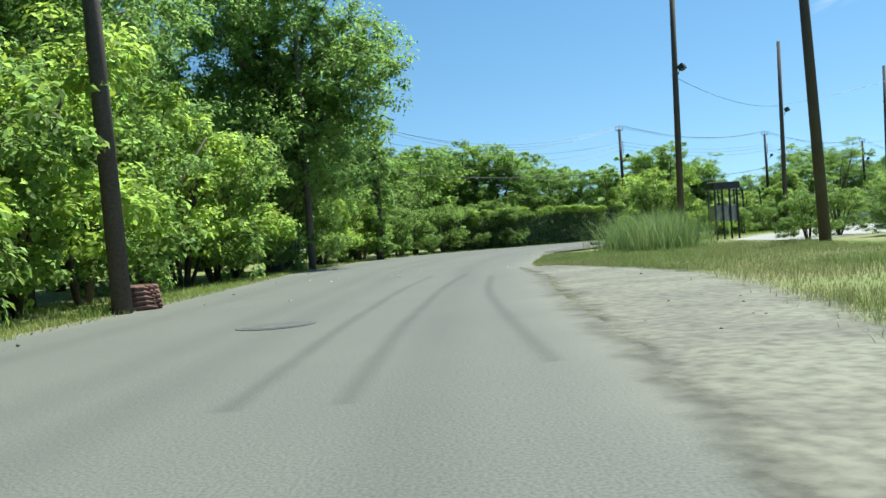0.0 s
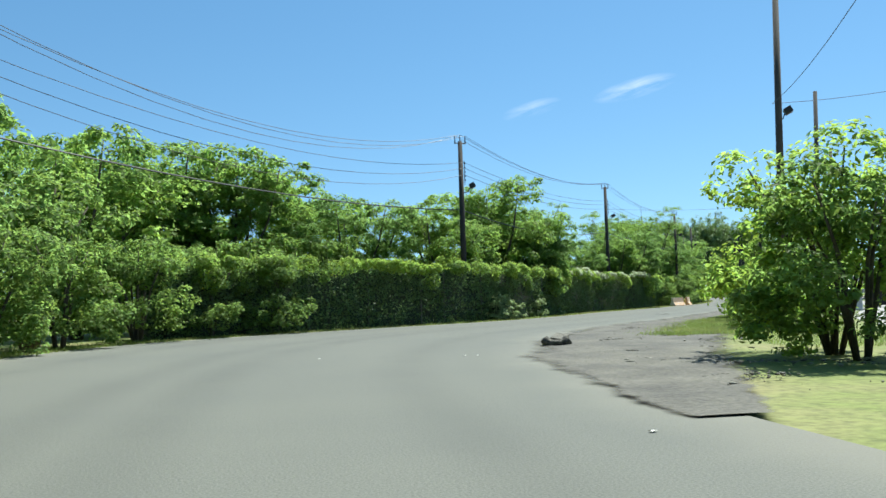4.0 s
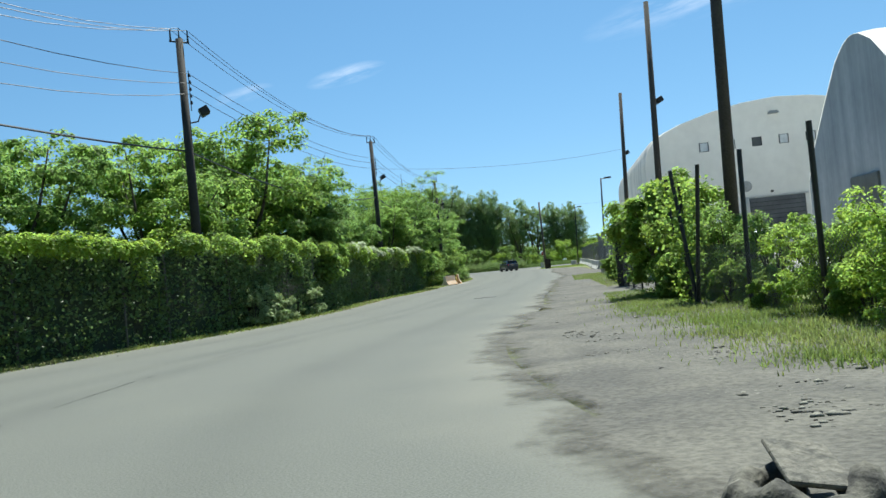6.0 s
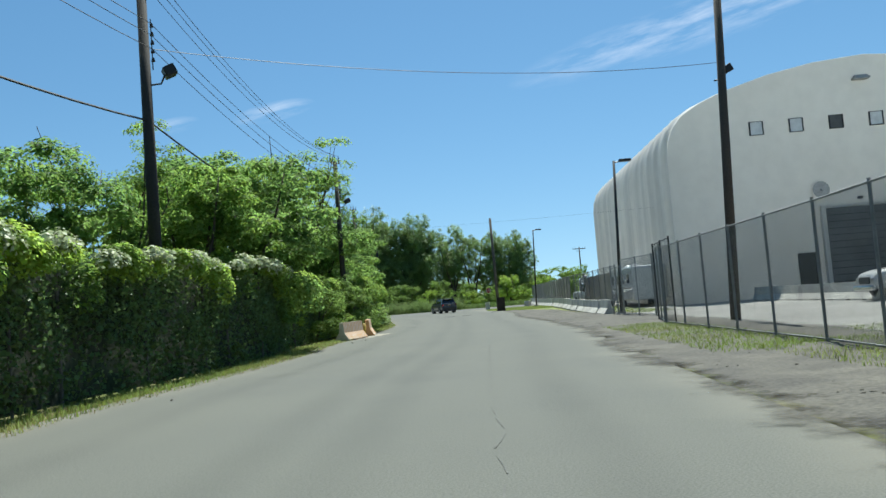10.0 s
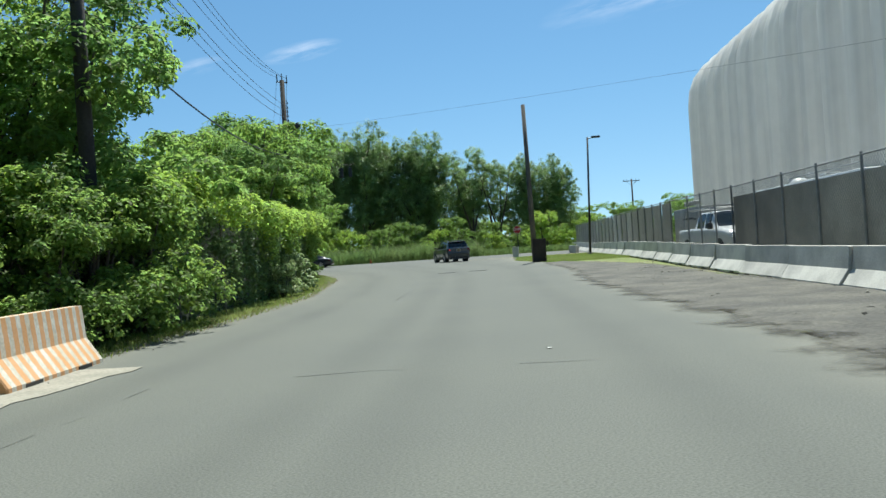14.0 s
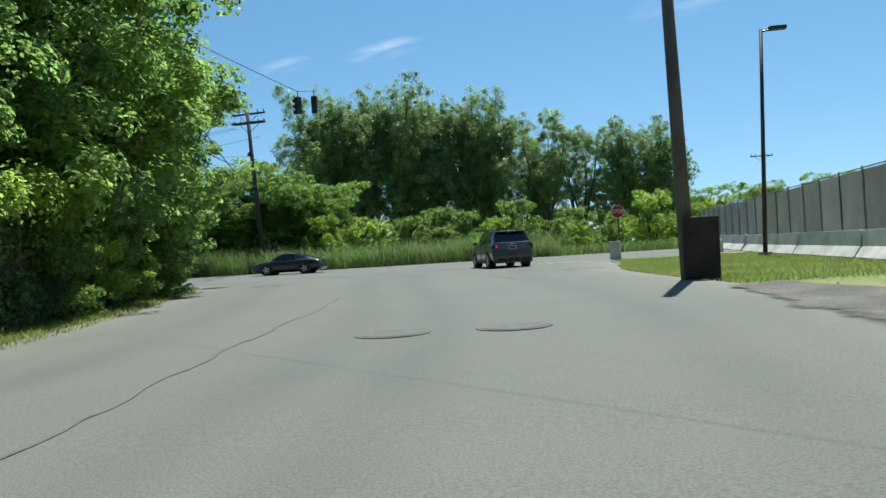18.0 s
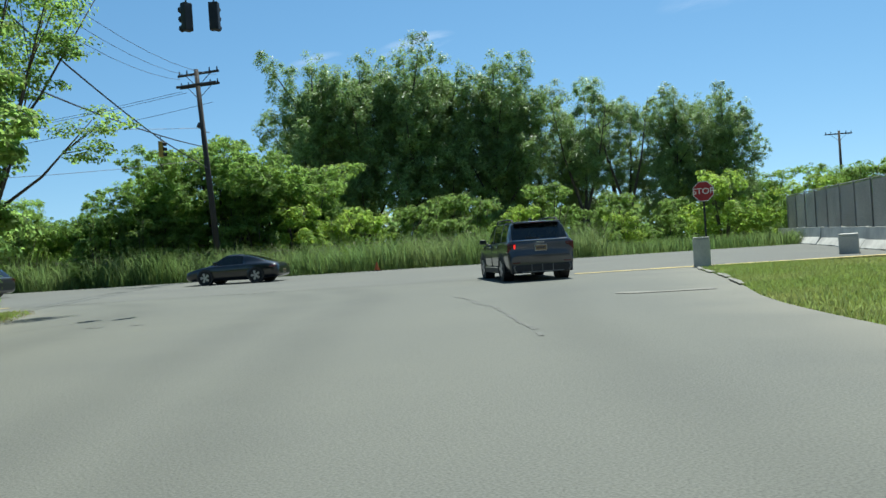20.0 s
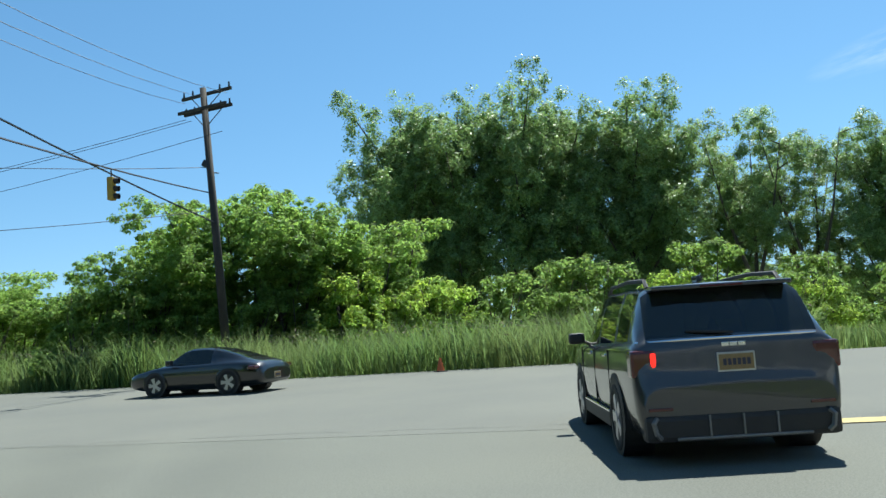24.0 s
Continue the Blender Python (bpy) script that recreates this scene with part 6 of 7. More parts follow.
# the SUV that brakes at the stop line
suv = car("suv", (93.47, 144.62), 64.5, [
    (-2.42, .44, .86, .66, .80, .70, .70), (-2.38, .30, .90, .78, .84, .84, .74), (-2.335, .25, .925, 1.06, .85, 1.10, .76), (-2.29, .24, .935, 1.10, .86, 1.15, .77), (-2.20, .24, .94, 1.12, .865, 1.30, .76),
    (-1.98, .24, .945, 1.125, .865, 1.60, .72), (-1.86, .23, .945, 1.125, .865, 1.645, .70), (-1.25, .22, .95, 1.115, .87, 1.675, .70), (-1.12, .22, .95, 1.11, .87, 1.68, .70), (-.12, .21, .95, 1.09, .87, 1.69, .70), (.0, .21, .95, 1.085, .87, 1.69, .70),
    (.42, .21, .95, 1.075, .87, 1.65, .69), (.9, .22, .95, 1.065, .865, 1.36, .72), (1.3, .23, .945, 1.05, .86, 1.1, .74), (1.9, .25, .93, 1.01, .82, 1.05, .66), (2.25, .29, .88, .93, .74, .96, .56), (2.38, .36, .80, .80, .66, .83, .5), (2.41, .45, .70, .66, .6, .7, .45)],
    [("rear_window", 3, 5, 9, 12, True), ("quarter_window", 6, 7, 7, 9, False), ("side_window", 8, 9, 7, 9, False), ("side_window", 10, 12, 7, 9, False), ("windscreen", 11, 13, 9, 12, True)],
    [(x, y, .365, .24) for x in (-1.42, 1.39) for y in (-1, 1)], PAINT, "dark blue-grey mid-size SUV braking at the junction")
mirrors(suv, .78, .9, 1.1, TRIM)
plate(suv, -2.378, .905)
for s in (-1, 1):
    bm = bmesh.new()
    box(bm, -2.362, -2.16, min(s * .945, s * .70), max(s * .945, s * .70), .80, 1.05, .03)
    q = part("tail_lamp", bm, TAIL, suv)
    if s > 0:
        bm = bmesh.new()
        box(bm, -2.37, -2.355, .715, .765, .83, 1.02, .012)
        part("brake_light", bm, BRAKE, q)
    bm = bmesh.new()
    tube(bm, [(-1.9, s * .64, 1.63), (-1.78, s * .64, 1.71), (-1.0, s * .64, 1.745), (.1, s * .64, 1.735), (.3, s * .64, 1.66)], .022, 6)
    part("roof_rail", bm, TRIM, suv)
    bm = bmesh.new()
    box(bm, -2.435, -2.38, s * .72 - .11, s * .72 + .11, .5, .53, .008)
    part("reflector", bm, TAIL, suv)
    bm = bmesh.new()
    tube(bm, [(-2.325, 0, 1.125), (-2.322, s * .45, 1.125), (-2.31, s * .74, 1.12), (-2.26, s * .87, 1.115)], .013, 6)
    part("chrome_strip", bm, CHROME, suv)
    for x in (-.85, .2):
        bm = bmesh.new()
        box(bm, x - .1, x + .1, s * .945 - .012, s * .945 + .02, .965, .995, .01)
        part("door_handle", bm, CHROME, suv)
    for x in (-1.08, -.06, 1.0):
        bm = bmesh.new()
        box(bm, x - .005, x + .005, s * .94 - .006, s * .94 + .0125, .36, 1.04)
        part("door_seam", bm, TRIM, suv)
    bm = bmesh.new()
    box(bm, -.98, .95, s * .93 - .02, s * .93 + .026, .22, .4, .02)
    part("sill_cladding", bm, TRIM, suv)
    bm = bmesh.new()
    box(bm, -.95, .9, s * .95 - .01, s * .95 + .012, .375, .4, .005)
    part("sill_strip", bm, CHROME, suv)
    bm = bmesh.new()
    tube(bm, [(-2.44, s * .74, .26), (-2.455, s * .78, .3), (-2.45, s * .8, .4), (-2.43, s * .76, .44)], .025, 6)
    part("bumper_corner", bm, SKID, suv)
bm = bmesh.new()
box(bm, -2.16, -1.88, -.66, .66, 1.595, 1.635, .018)
part("spoiler", bm, PAINT, suv)
bm = bmesh.new()
box(bm, -2.168, -2.15, -.2, .2, 1.6, 1.62, .004)
part("high_brake_light", bm, TAIL, suv)
bm = bmesh.new()
box(bm, -2.445, -2.2, -.87, .87, .22, .46, .05)
part("bumper", bm, TRIM, suv)
bm = bmesh.new()
box(bm, -2.46, -2.42, -.6, .6, .235, .265, .012)
part("skid_plate", bm, SKID, suv)
for i in range(3):
    bm = bmesh.new()
    box(bm, -2.458, -2.43, -.3 + .3 * i - .01, -.3 + .3 * i + .01, .25, .45, .006)
    part("skid_fin", bm, SKID, suv)
for i in range(7):
    bm = bmesh.new()
    box(bm, -2.4, -2.365, -.36 + .115 * i, -.3 + .115 * i, .675, .697)
    part("badge_bar", bm, CHROME, suv)
bm = bmesh.new()
for a in (-.11, -.035, .04):
    box(bm, -2.352, -2.33, a, a + .07, 1.045, 1.085, .006)
part("badge", bm, CHROME, suv)
bm = bmesh.new()
rod(bm, (-2.31, -.02, 1.17), (-2.27, .4, 1.2), .012, sides=6)
part("rear_wiper", bm, TRIM, suv)
bm = bmesh.new()
box(bm, -.15, .08, -.03, .03, 0, .07, .02, pose(-1.3, 0, 1.685))
part("roof_aerial", bm, PAINT, suv)

# the low coupe on the main road
coupe = car("coupe", (90.3, 161.1), 138, [
    (-2.2, .34, .72, .58, .6, .64, .4), (-2.15, .26, .80, .70, .66, .74, .46), (-2.0, .22, .86, .80, .70, .85, .5), (-1.6, .18, .895, .86, .70, .95, .52), (-1.15, .16, .9, .87, .70, 1.1, .52), (-.55, .15, .885, .86, .71, 1.25, .53), (-.2, .15, .875, .85, .71, 1.29, .54),
    (.15, .15, .87, .845, .71, 1.28, .55), (.42, .15, .87, .84, .71, 1.2, .57), (.95, .15, .875, .82, .7, .88, .6), (1.25, .16, .88, .79, .68, .8, .56), (1.7, .18, .86, .71, .62, .71, .5), (2.05, .22, .78, .6, .54, .6, .4), (2.2, .3, .6, .46, .42, .48, .3)],
    [("rear_window", 3, 5, 9, 12, True), ("side_window", 5, 9, 7, 9, False), ("windscreen", 7, 9, 9, 12, True)],
    [(-1.18, -1, .33, .28), (-1.18, 1, .33, .28), (1.18, -1, .325, .24), (1.18, 1, .325, .24)], PAINT_COUPE, "low black sports coupe turning onto the main road")
mirrors(coupe, .62, .82, .88, PAINT_COUPE)
plate(coupe, -2.19, .45)
for s in (-1, 1):
    bm = bmesh.new()
    box(bm, -2.17, -1.92, min(s * .82, s * .5), max(s * .82, s * .5), .64, .74, .04, pose(0, 0, 0, 0, 0, -s * 5))
    part("tail_lamp", bm, TAIL, coupe)
    bm = bmesh.new()
    box(bm, -.45, -.25, s * .862, s * .885, .72, .745, .008)
    part("door_handle", bm, PAINT_COUPE, coupe)
bm = bmesh.new()
box(bm, -2.17, -2.13, -.5, .5, .67, .7, .01)
part("light_band", bm, TAIL, coupe)
bm = bmesh.new()
box(bm, -2.0, -1.66, -.56, .56, .87, .9, .015, pose(0, 0, 0, 0, -6, 0))
part("engine_lid", bm, PAINT_COUPE, coupe)

# the estate car further off
wagon = car("station_wagon", (79.6, 168.6), 142, [
    (-2.42, .36, .8, .62, .72, .66, .6), (-2.38, .26, .86, .82, .76, .86, .62), (-2.3, .22, .89, .92, .78, .95, .64), (-1.85, .2, .91, .93, .79, 1.36, .62), (-1.0, .18, .915, .92, .8, 1.42, .62), (-.9, .18, .915, .92, .8, 1.42, .62), (.0, .17, .92, .9, .8, 1.43, .62), (.1, .17, .92, .9, .8, 1.43, .62), (.45, .18, .92, .89, .8, 1.38, .62),
    (1.25, .19, .91, .87, .78, .92, .66), (1.9, .22, .88, .8, .7, .83, .56), (2.3, .28, .78, .68, .6, .7, .46), (2.4, .36, .66, .54, .52, .57, .4)],
    [("rear_window", 2, 3, 9, 12, True), ("quarter_window", 3, 4, 7, 9, False), ("side_window", 5, 6, 7, 9, False), ("side_window", 7, 9, 7, 9, False), ("windscreen", 8, 9, 9, 12, True)],
    [(x, y, .34, .23) for x in (-1.4, 1.45) for y in (-1, 1)], PAINT, "dark blue estate car driving off along the main road")
mirrors(wagon, .8, .86, .92, PAINT)
plate(wagon, -2.38, .6)
for s in (-1, 1):
    bm = bmesh.new()
    box(bm, -2.39, -2.2, min(s * .88, s * .56), max(s * .88, s * .56), .7, .86, .03)
    part("tail_lamp", bm, TAIL, wagon)
    bm = bmesh.new()
    tube(bm, [(-1.55, s * .56, 1.38), (-1.4, s * .56, 1.46), (0, s * .56, 1.48), (.15, s * .56, 1.41)], .018, 6)
    part("roof_rail", bm, CHROME, wagon)

# ---- junction furniture ----
SIGN_RED = material("sign_red", (0.36, 0.018, 0.02), .45, var=.12, scale=3, fine=40, bump=0)
SIGN_WHITE = material("sign_white", (0.75, 0.75, 0.73), .45, var=.08, scale=3, fine=40, bump=0)


def octagon(bm, r, y0, y1):
    ring = [[bm.verts.new((math.cos(math.pi / 8 + math.pi / 4 * k) * r, y, math.sin(math.pi / 8 + math.pi / 4 * k) * r)) for k in range(8)] for y in (y0, y1)]
    for k in range(8):
        bm.faces.new((ring[0][k], ring[0][(k + 1) % 8], ring[1][(k + 1) % 8], ring[1][k]))
    bm.faces.new(ring[0][::-1])
    bm.faces.new(ring[1])
    bmesh.ops.recalc_face_normals(bm, faces=bm.faces)


sign = thing("stop_sign", (98.75, 142.0, gz(98.75, 142)), -52, "red octagonal stop sign on a rusty steel post", "stop sign")
bm = bmesh.new()
box(bm, -.03, .03, -.02, .02, -.1, 2.6, .005)
part("post", bm, DARKMETAL, sign)
bm = bmesh.new()
octagon(bm, .335, -.032, -.022)
part("border", bm, SIGN_WHITE, sign).location = (0, 0, 2.3)
bm = bmesh.new()
octagon(bm, .312, -.038, -.03)
part("plate", bm, SIGN_RED, sign).location = (0, 0, 2.3)
cu = bpy.data.curves.new("letters", "FONT")
cu.body, cu.size, cu.align_x, cu.align_y, cu.extrude = "STOP", .27, "CENTER", "CENTER", .002
cu.materials.append(SIGN_WHITE)
txt = new("letters", cu)
txt.parent, txt.matrix_basis = sign, pose(0, -.042, 2.3, 90, 0, 0)

for x, y, turn, sx, sy, h in ((97.95, 141.55, 40, .62, .5, .86), (104.2, 140.6, 30, 1.5, .6, .62)):
    t = thing("concrete_block", (x, y, gz(x, y) - .03), turn, "pale square concrete block on the grass corner", "concrete block", "concrete blocks")
    bm = bmesh.new()
    box(bm, -sx / 2, sx / 2, -sy / 2, sy / 2, 0, h, .03)
    part("block", bm, CONCRETE, t)
    bm = bmesh.new()
    box(bm, -sx / 2 + .01, sx / 2 - .01, -sy / 2 + .01, sy / 2 - .01, h, h + .06, .02)
    part("cap", bm, CONCRETE, t)

cone_t = thing("traffic_cone", (*main_at(-3.5, 15.4), gz(*main_at(-3.5, 15.4))), 0, "small orange traffic cone at the far road edge", "traffic cone")
bm = bmesh.new()
rod(bm, (0, 0, .03), (0, 0, .45), .13, .03, 16)
part("cone", bm, material("cone_orange", (.6, .12, .03), .6, var=.2, bump=.05), cone_t)
bm = bmesh.new()
box(bm, -.18, .18, -.18, .18, 0, .035, .01)
part("foot", bm, TRIM, cone_t)

SIGNAL = material("signal_yellow", (.42, .27, .04), .6, var=.25, scale=4, fine=30, bump=.1)


def traffic_signal(x, y, z, turn, back):
    t = thing("traffic_signal", (x, y, z), turn, "hanging traffic signal head with dark visors", "traffic signal", "traffic signals")
    bm = bmesh.new()
    box(bm, -.17, .17, -.13, .13, -1.0, 0, .04)
    part("housing", bm, back, t)
    bm = bmesh.new()
    rod(bm, (0, 0, 0), (0, 0, .32), .03, sides=8)
    part("hanger", bm, DARKMETAL, t)
    for i in range(3):
        v = part("visor", rod(bmesh.new(), (0, -.12, -.17 - .33 * i), (0, -.34, -.19 - .33 * i), .125, .12, 14, False), DARKMETAL, t)
        bm = bmesh.new()
        bmesh.ops.create_cone(bm, cap_ends=True, segments=16, radius1=.11, radius2=.11, depth=.02, matrix=Matrix.Translation((0, -.14, -.17 - .33 * i)) @ pose(0, 0, 0, 90, 0, 0))
        part("lens", bm, (TAIL, SIGNAL, LEAF_DARK)[i], v)
    t.scale = (.72, .72, .72)


traffic_signal(87.9, 163.5, 7.0, 60, SIGNAL)
traffic_signal(84.1, 145.8, 7.92, 200, DARKMETAL)
traffic_signal(84.75, 145.6, 7.95, 140, DARKMETAL)

# yellow kerb paint, seam and cracks
YELLOW = material("yellow_line", (.52, .40, .13), .8, var=.35, scale=1.2, fine=20, bump=.2, second=(.38, .31, .17))


def ribbon(name, line, w, dz, mat, label, category, seed=1, ragged=.3, wander=.02, broken=9):
    """A flat ragged strip on the road along line."""
    rg = np.random.default_rng(seed)
    L = np.array(even(line, max(3, int(length(line) / .35))))
    tn = np.gradient(L, axis=0)
    tn /= np.linalg.norm(tn, axis=1, keepdims=True)
    nn = np.stack([-tn[:, 1], tn[:, 0]], 1)
    ww = w * (1 + ragged * rg.normal(size=(len(L), 1)))
    wob = nn * np.array([[noise.noise(Vector((p[0] * .9, p[1] * .9, seed))) * wander + noise.noise(Vector((p[0] * 3.1, p[1] * 3.1, seed))) * wander * .4] for p in L])
    a, b = L + wob + nn * ww / 2, L + wob - nn * ww / 2
    co = [(*p, gz(*p) + dz) for p in np.stack([a, b], 1).reshape(-1, 2)]
    f = [(2 * i, 2 * i + 1, 2 * i + 3, 2 * i + 2) for i in range(len(L) - 1) if noise.noise(Vector((L[i][0] * 1.3, L[i][1] * 1.3, seed))) < broken or i < 2]
    return tagged(quick(name, co, f, mat), label, category, kind="structure")


ribbon("yellow_line", [(95.0, 144.0), (96.8, 142.75), (98.3, 141.7), (103, 138.0)], .46, .012, YELLOW, "worn yellow painted line at the junction mouth", "road marking", 2, .12)
ribbon("yellow_line", [(72, 162.2), (80.6, 155.6)], .25, .012, YELLOW, "worn yellow painted line at the junction mouth", "road marking", 3, .12)
CRACK = material("crack_tar", (.112, .114, .102), .8, var=.3, bump=.2)
CRACK_OLD = material("dusty_crack", (.128, .130, .114), .85, var=.3, bump=.2)
for i, (line, w) in enumerate([
        ([(77.6, 131.0), (75.4, 127.7), (72.1, 123.4), (70.3, 120.8), (66.3, 115.6), (64.0, 113.2), (62.0, 111.3)], .09), ([(87.6, 139.6), (87.1, 138.4), (86.2, 136.5), (85.6, 135.3), (85.0, 134.3), (84.6, 133.6), (83.6, 131.8)], .16),
        ([(46, 91), (43.9, 89.1), (34, 79.5), (30.5, 76), (26, 71.6), (22.1, 67.6), (18, 63.6)], .035), ([(53.2, 101.6), (53.9, 101.1), (54.2, 100.6), (54.6, 100.3), (55.5, 99.4)], .05),
        ([(46.5, 95.6), (46.6, 94.8), (45.4, 94.1), (43, 92.6)], .05), ([(17.2, 66.1), (17.5, 65.6), (20.2, 70.1)], .04), ([(79.5, 155.6), (84.5, 152.2), (89.8, 149.0), (92.9, 146.4), (97, 143.2)], .14),
        ([(52, 102.5), (50, 100.5), (46, 97.2), (40, 91.2), (34.5, 86.2)], .035), ([(5, 55), (10, 61), (15.5, 66)], .04)]):
    ribbon("crack", line, w * .42, .006, CRACK_OLD if i else CRACK, "dark crack in the asphalt", "road crack", 40 + i, .5, .1, 9 if i == 0 else .12)
for i, (line, w) in enumerate([([(80.5, 141.4), (80.75, 141.2)], .12), ([(81.2, 141.0), (81.4, 140.8)], .12)]):
    ribbon("patch", line, w, .005, PATCH, "darker worn patch in the asphalt", "road patch", 70 + i, .2)
PAD = material("worn_pad", (.34, .31, .25), .9, var=.35, scale=2, fine=20, bump=.3, second=(.27, .25, .2))
PALE = material("pale_concrete_edge", (.22, .212, .18), .9, var=.35, scale=2, fine=20, bump=.3, second=(.19, .18, .155))
ribbon("concrete_pad", [(48.6, 102.0), (49.8, 103.0), (51.0, 103.9), (52.2, 105.0)], 1.3, .009, PAD, "pale worn concrete pad under the striped barriers", "pad", 92, .12)
ribbon("pale_edge", [(89.0, 136.2), (89.3, 135.5), (90.2, 134.9)], .35, .011, PALE, "crumbling pale concrete edge strip", "road edge", 91, .3)
ribbon("kerb_lip", [p for p in RIGHT if p[0] > 90.6], .11, .035, PALE, "thin crumbling concrete lip along the grass corner", "kerb", 93, .35, .05, .25)
for i, (x, y) in enumerate(((27.38, 72.88), (75.2, 122.05), (-.88, 10.1), (74.02, 122.9))):
    t = thing("manhole_cover", (x, y, gz(x, y)), i * 30, "round grey iron manhole cover set in the asphalt", "manhole cover", "manhole covers")
    bm = bmesh.new()
    rod(bm, (0, 0, -.02), (0, 0, .012), .38, sides=28)
    part("lid", bm, material("iron", (.12, .118, .108), .85, .1, var=.3, scale=6, fine=40, bump=.5), t)
    bm = bmesh.new()
    rod(bm, (0, 0, -.02), (0, 0, .008), .46, sides=28)
    part("ring", bm, PATCH, t)

# stones on the shoulder
srng = np.random.default_rng(77)
co, f = [], []
sp = np.concatenate([scatter_along(RIGHT, .36, .60, -5.5, -.3, 700, srng), scatter_along(RIGHT, .6, .9, -4, -.2, 450, srng), scatter_along(RIGHT, .1, .3, -2.2, -.2, 60, srng), scatter_along(LEFT, .1, .8, -1.5, .8, 120, srng)])
for x, y, z in sp:
    s = float(srng.gamma(1.3, .008)) + .006
    i = len(co)
    pts6 = np.array([(1, 0, 0), (0, 1, 0), (-1, 0, 0), (0, -1, 0), (0, 0, .7), (0, 0, -.5)]) * s * srng.uniform(.6, 1.3, (6, 1))
    co += [(x + p[0], y + p[1], z + .06 + p[2] + s * .2) for p in pts6]
    f += [(i + a, i + b, i + c) for a, b, c in ((0, 1, 4), (1, 2, 4), (2, 3, 4), (3, 0, 4), (1, 0, 5), (2, 1, 5), (3, 2, 5), (0, 3, 5))]
for x, y, z in np.concatenate([scatter_along(RIGHT, .36, .47, -4.6, -.8, 8000, srng), scatter_along(RIGHT, .47, .85, -3.4, -.5, 6500, srng)]):
    if noise.noise(Vector((x * .55, y * .55, 8))) + .5 * noise.noise(Vector((x * 1.8, y * 1.8, 2))) < .3:
        continue
    s = float(srng.gamma(2.0, .008)) + .006
    i = len(co)
    pts6 = np.array([(1.3, 0, 0), (0, 1, 0), (-1.2, 0, 0), (0, -1, 0), (0, 0, .38), (0, 0, -.5)]) * s * srng.uniform(.6, 1.4, (6, 1))
    co += [(x + p[0], y + p[1], z + .065 + p[2] + s * .1) for p in pts6]
    f += [(i + a, i + b, i + c) for a, b, c in ((0, 1, 4), (1, 2, 4), (2, 3, 4), (3, 0, 4), (1, 0, 5), (2, 1, 5), (3, 2, 5), (0, 3, 5))]
tagged(quick("stones", co, f, material("stones", (.21, .196, .16), .95, var=.3, scale=6, fine=30, bump=.3, island=.4)), "loose stones, clods and asphalt crumbs on the shoulder", "stones", kind="stuff")

# a wrecked tyre at the road edge
DUSTY_RUBBER = material("dusty_rubber", (.06, .057, .05), .95, var=.5, scale=6, fine=25, bump=.8, second=(.16, .15, .12))
ty = thing("wrecked_tyre", (8.95, 49.0, .0), 25, "torn old tyre lying at the road edge", "tyre")
bm = bmesh.new()
rings = []
for k in range(22):
    a = 2 * math.pi * k / 24
    c = Vector((math.cos(a) * .26, math.sin(a) * .27, .085 + .03 * math.sin(3 * a) + .025 * math.sin(7 * a)))
    rings.append([bm.verts.new(c + Vector((math.cos(a) * math.cos(b) * (.085 + .02 * math.sin(5 * a)), math.sin(a) * math.cos(b) * .085, math.sin(b) * (.085 + .02 * math.cos(4 * a))))) for b in [2 * math.pi * j / 8 for j in range(8)]])
for p, q in zip(rings, rings[1:]):
    for j in range(8):
        bm.faces.new((p[j], p[(j + 1) % 8], q[(j + 1) % 8], q[j]))
bm.faces.new(rings[0][::-1])
bm.faces.new(rings[-1])
part("casing", bm, DUSTY_RUBBER, ty, smooth=True)
bm = bmesh.new()
box(bm, -.1, .36, -.18, .12, .17, .2, .012, pose(0, 0, 0, 10, -12, 20))
part("torn_tread", bm, material("dusty_tread", (.2, .185, .15), .95, var=.5, scale=9, fine=30, bump=.8, second=(.1, .095, .08)), ty, "dust-grey torn strip of tread")
stump = thing("cut_stump", (-4.6, 15.3, 0), 0, "rusty coil of brick-red hose round the pole foot", "coil")
bm = bmesh.new()
for k in range(5):
    tube(bm, [(math.cos(2 * math.pi * j / 16) * (.42 - .02 * k), math.sin(2 * math.pi * j / 16) * .4, .06 + .085 * k) for j in range(17)], .05, 6)
part("coils", bm, material("brick_red", (.2, .1, .07), .85, var=.4, scale=4, fine=30, bump=.4), stump)

# paper scraps blown over the road
PAPER = material("paper", (.6, .59, .55), .8, var=.15, scale=20, fine=60, bump=.1)
scrap = None
for i, (x, y) in enumerate(((-2.3, 24.0), (-.64, 22.5), (-.42, 22.3), (0, 25.3), (-2.15, 21.9), (-3.1, 23.9), (2.5, 23.6), (4.2, 37.7), (-1.7, 14.7), (3.5, 48.4), (6.1, 47.2), (6.3, 47.0), (56, 100.5))):
    m = pose(x, y, gz(x, y) + .002, 0, 0, i * 67)
    if scrap:
        copy_thing(scrap, m)
        continue
    scrap = thing("paper_scrap", (0, 0, 0), 0, "small crumpled white paper scrap on the asphalt", "litter", "paper scraps")
    bm = bmesh.new()
    bmesh.ops.create_grid(bm, x_segments=4, y_segments=4, size=.032)
    for v in bm.verts:
        v.co.z = .012 + .012 * noise.noise(v.co * 40)
        v.co.x *= .7
    part("sheet", bm, PAPER, scrap)
    scrap.matrix_basis = m

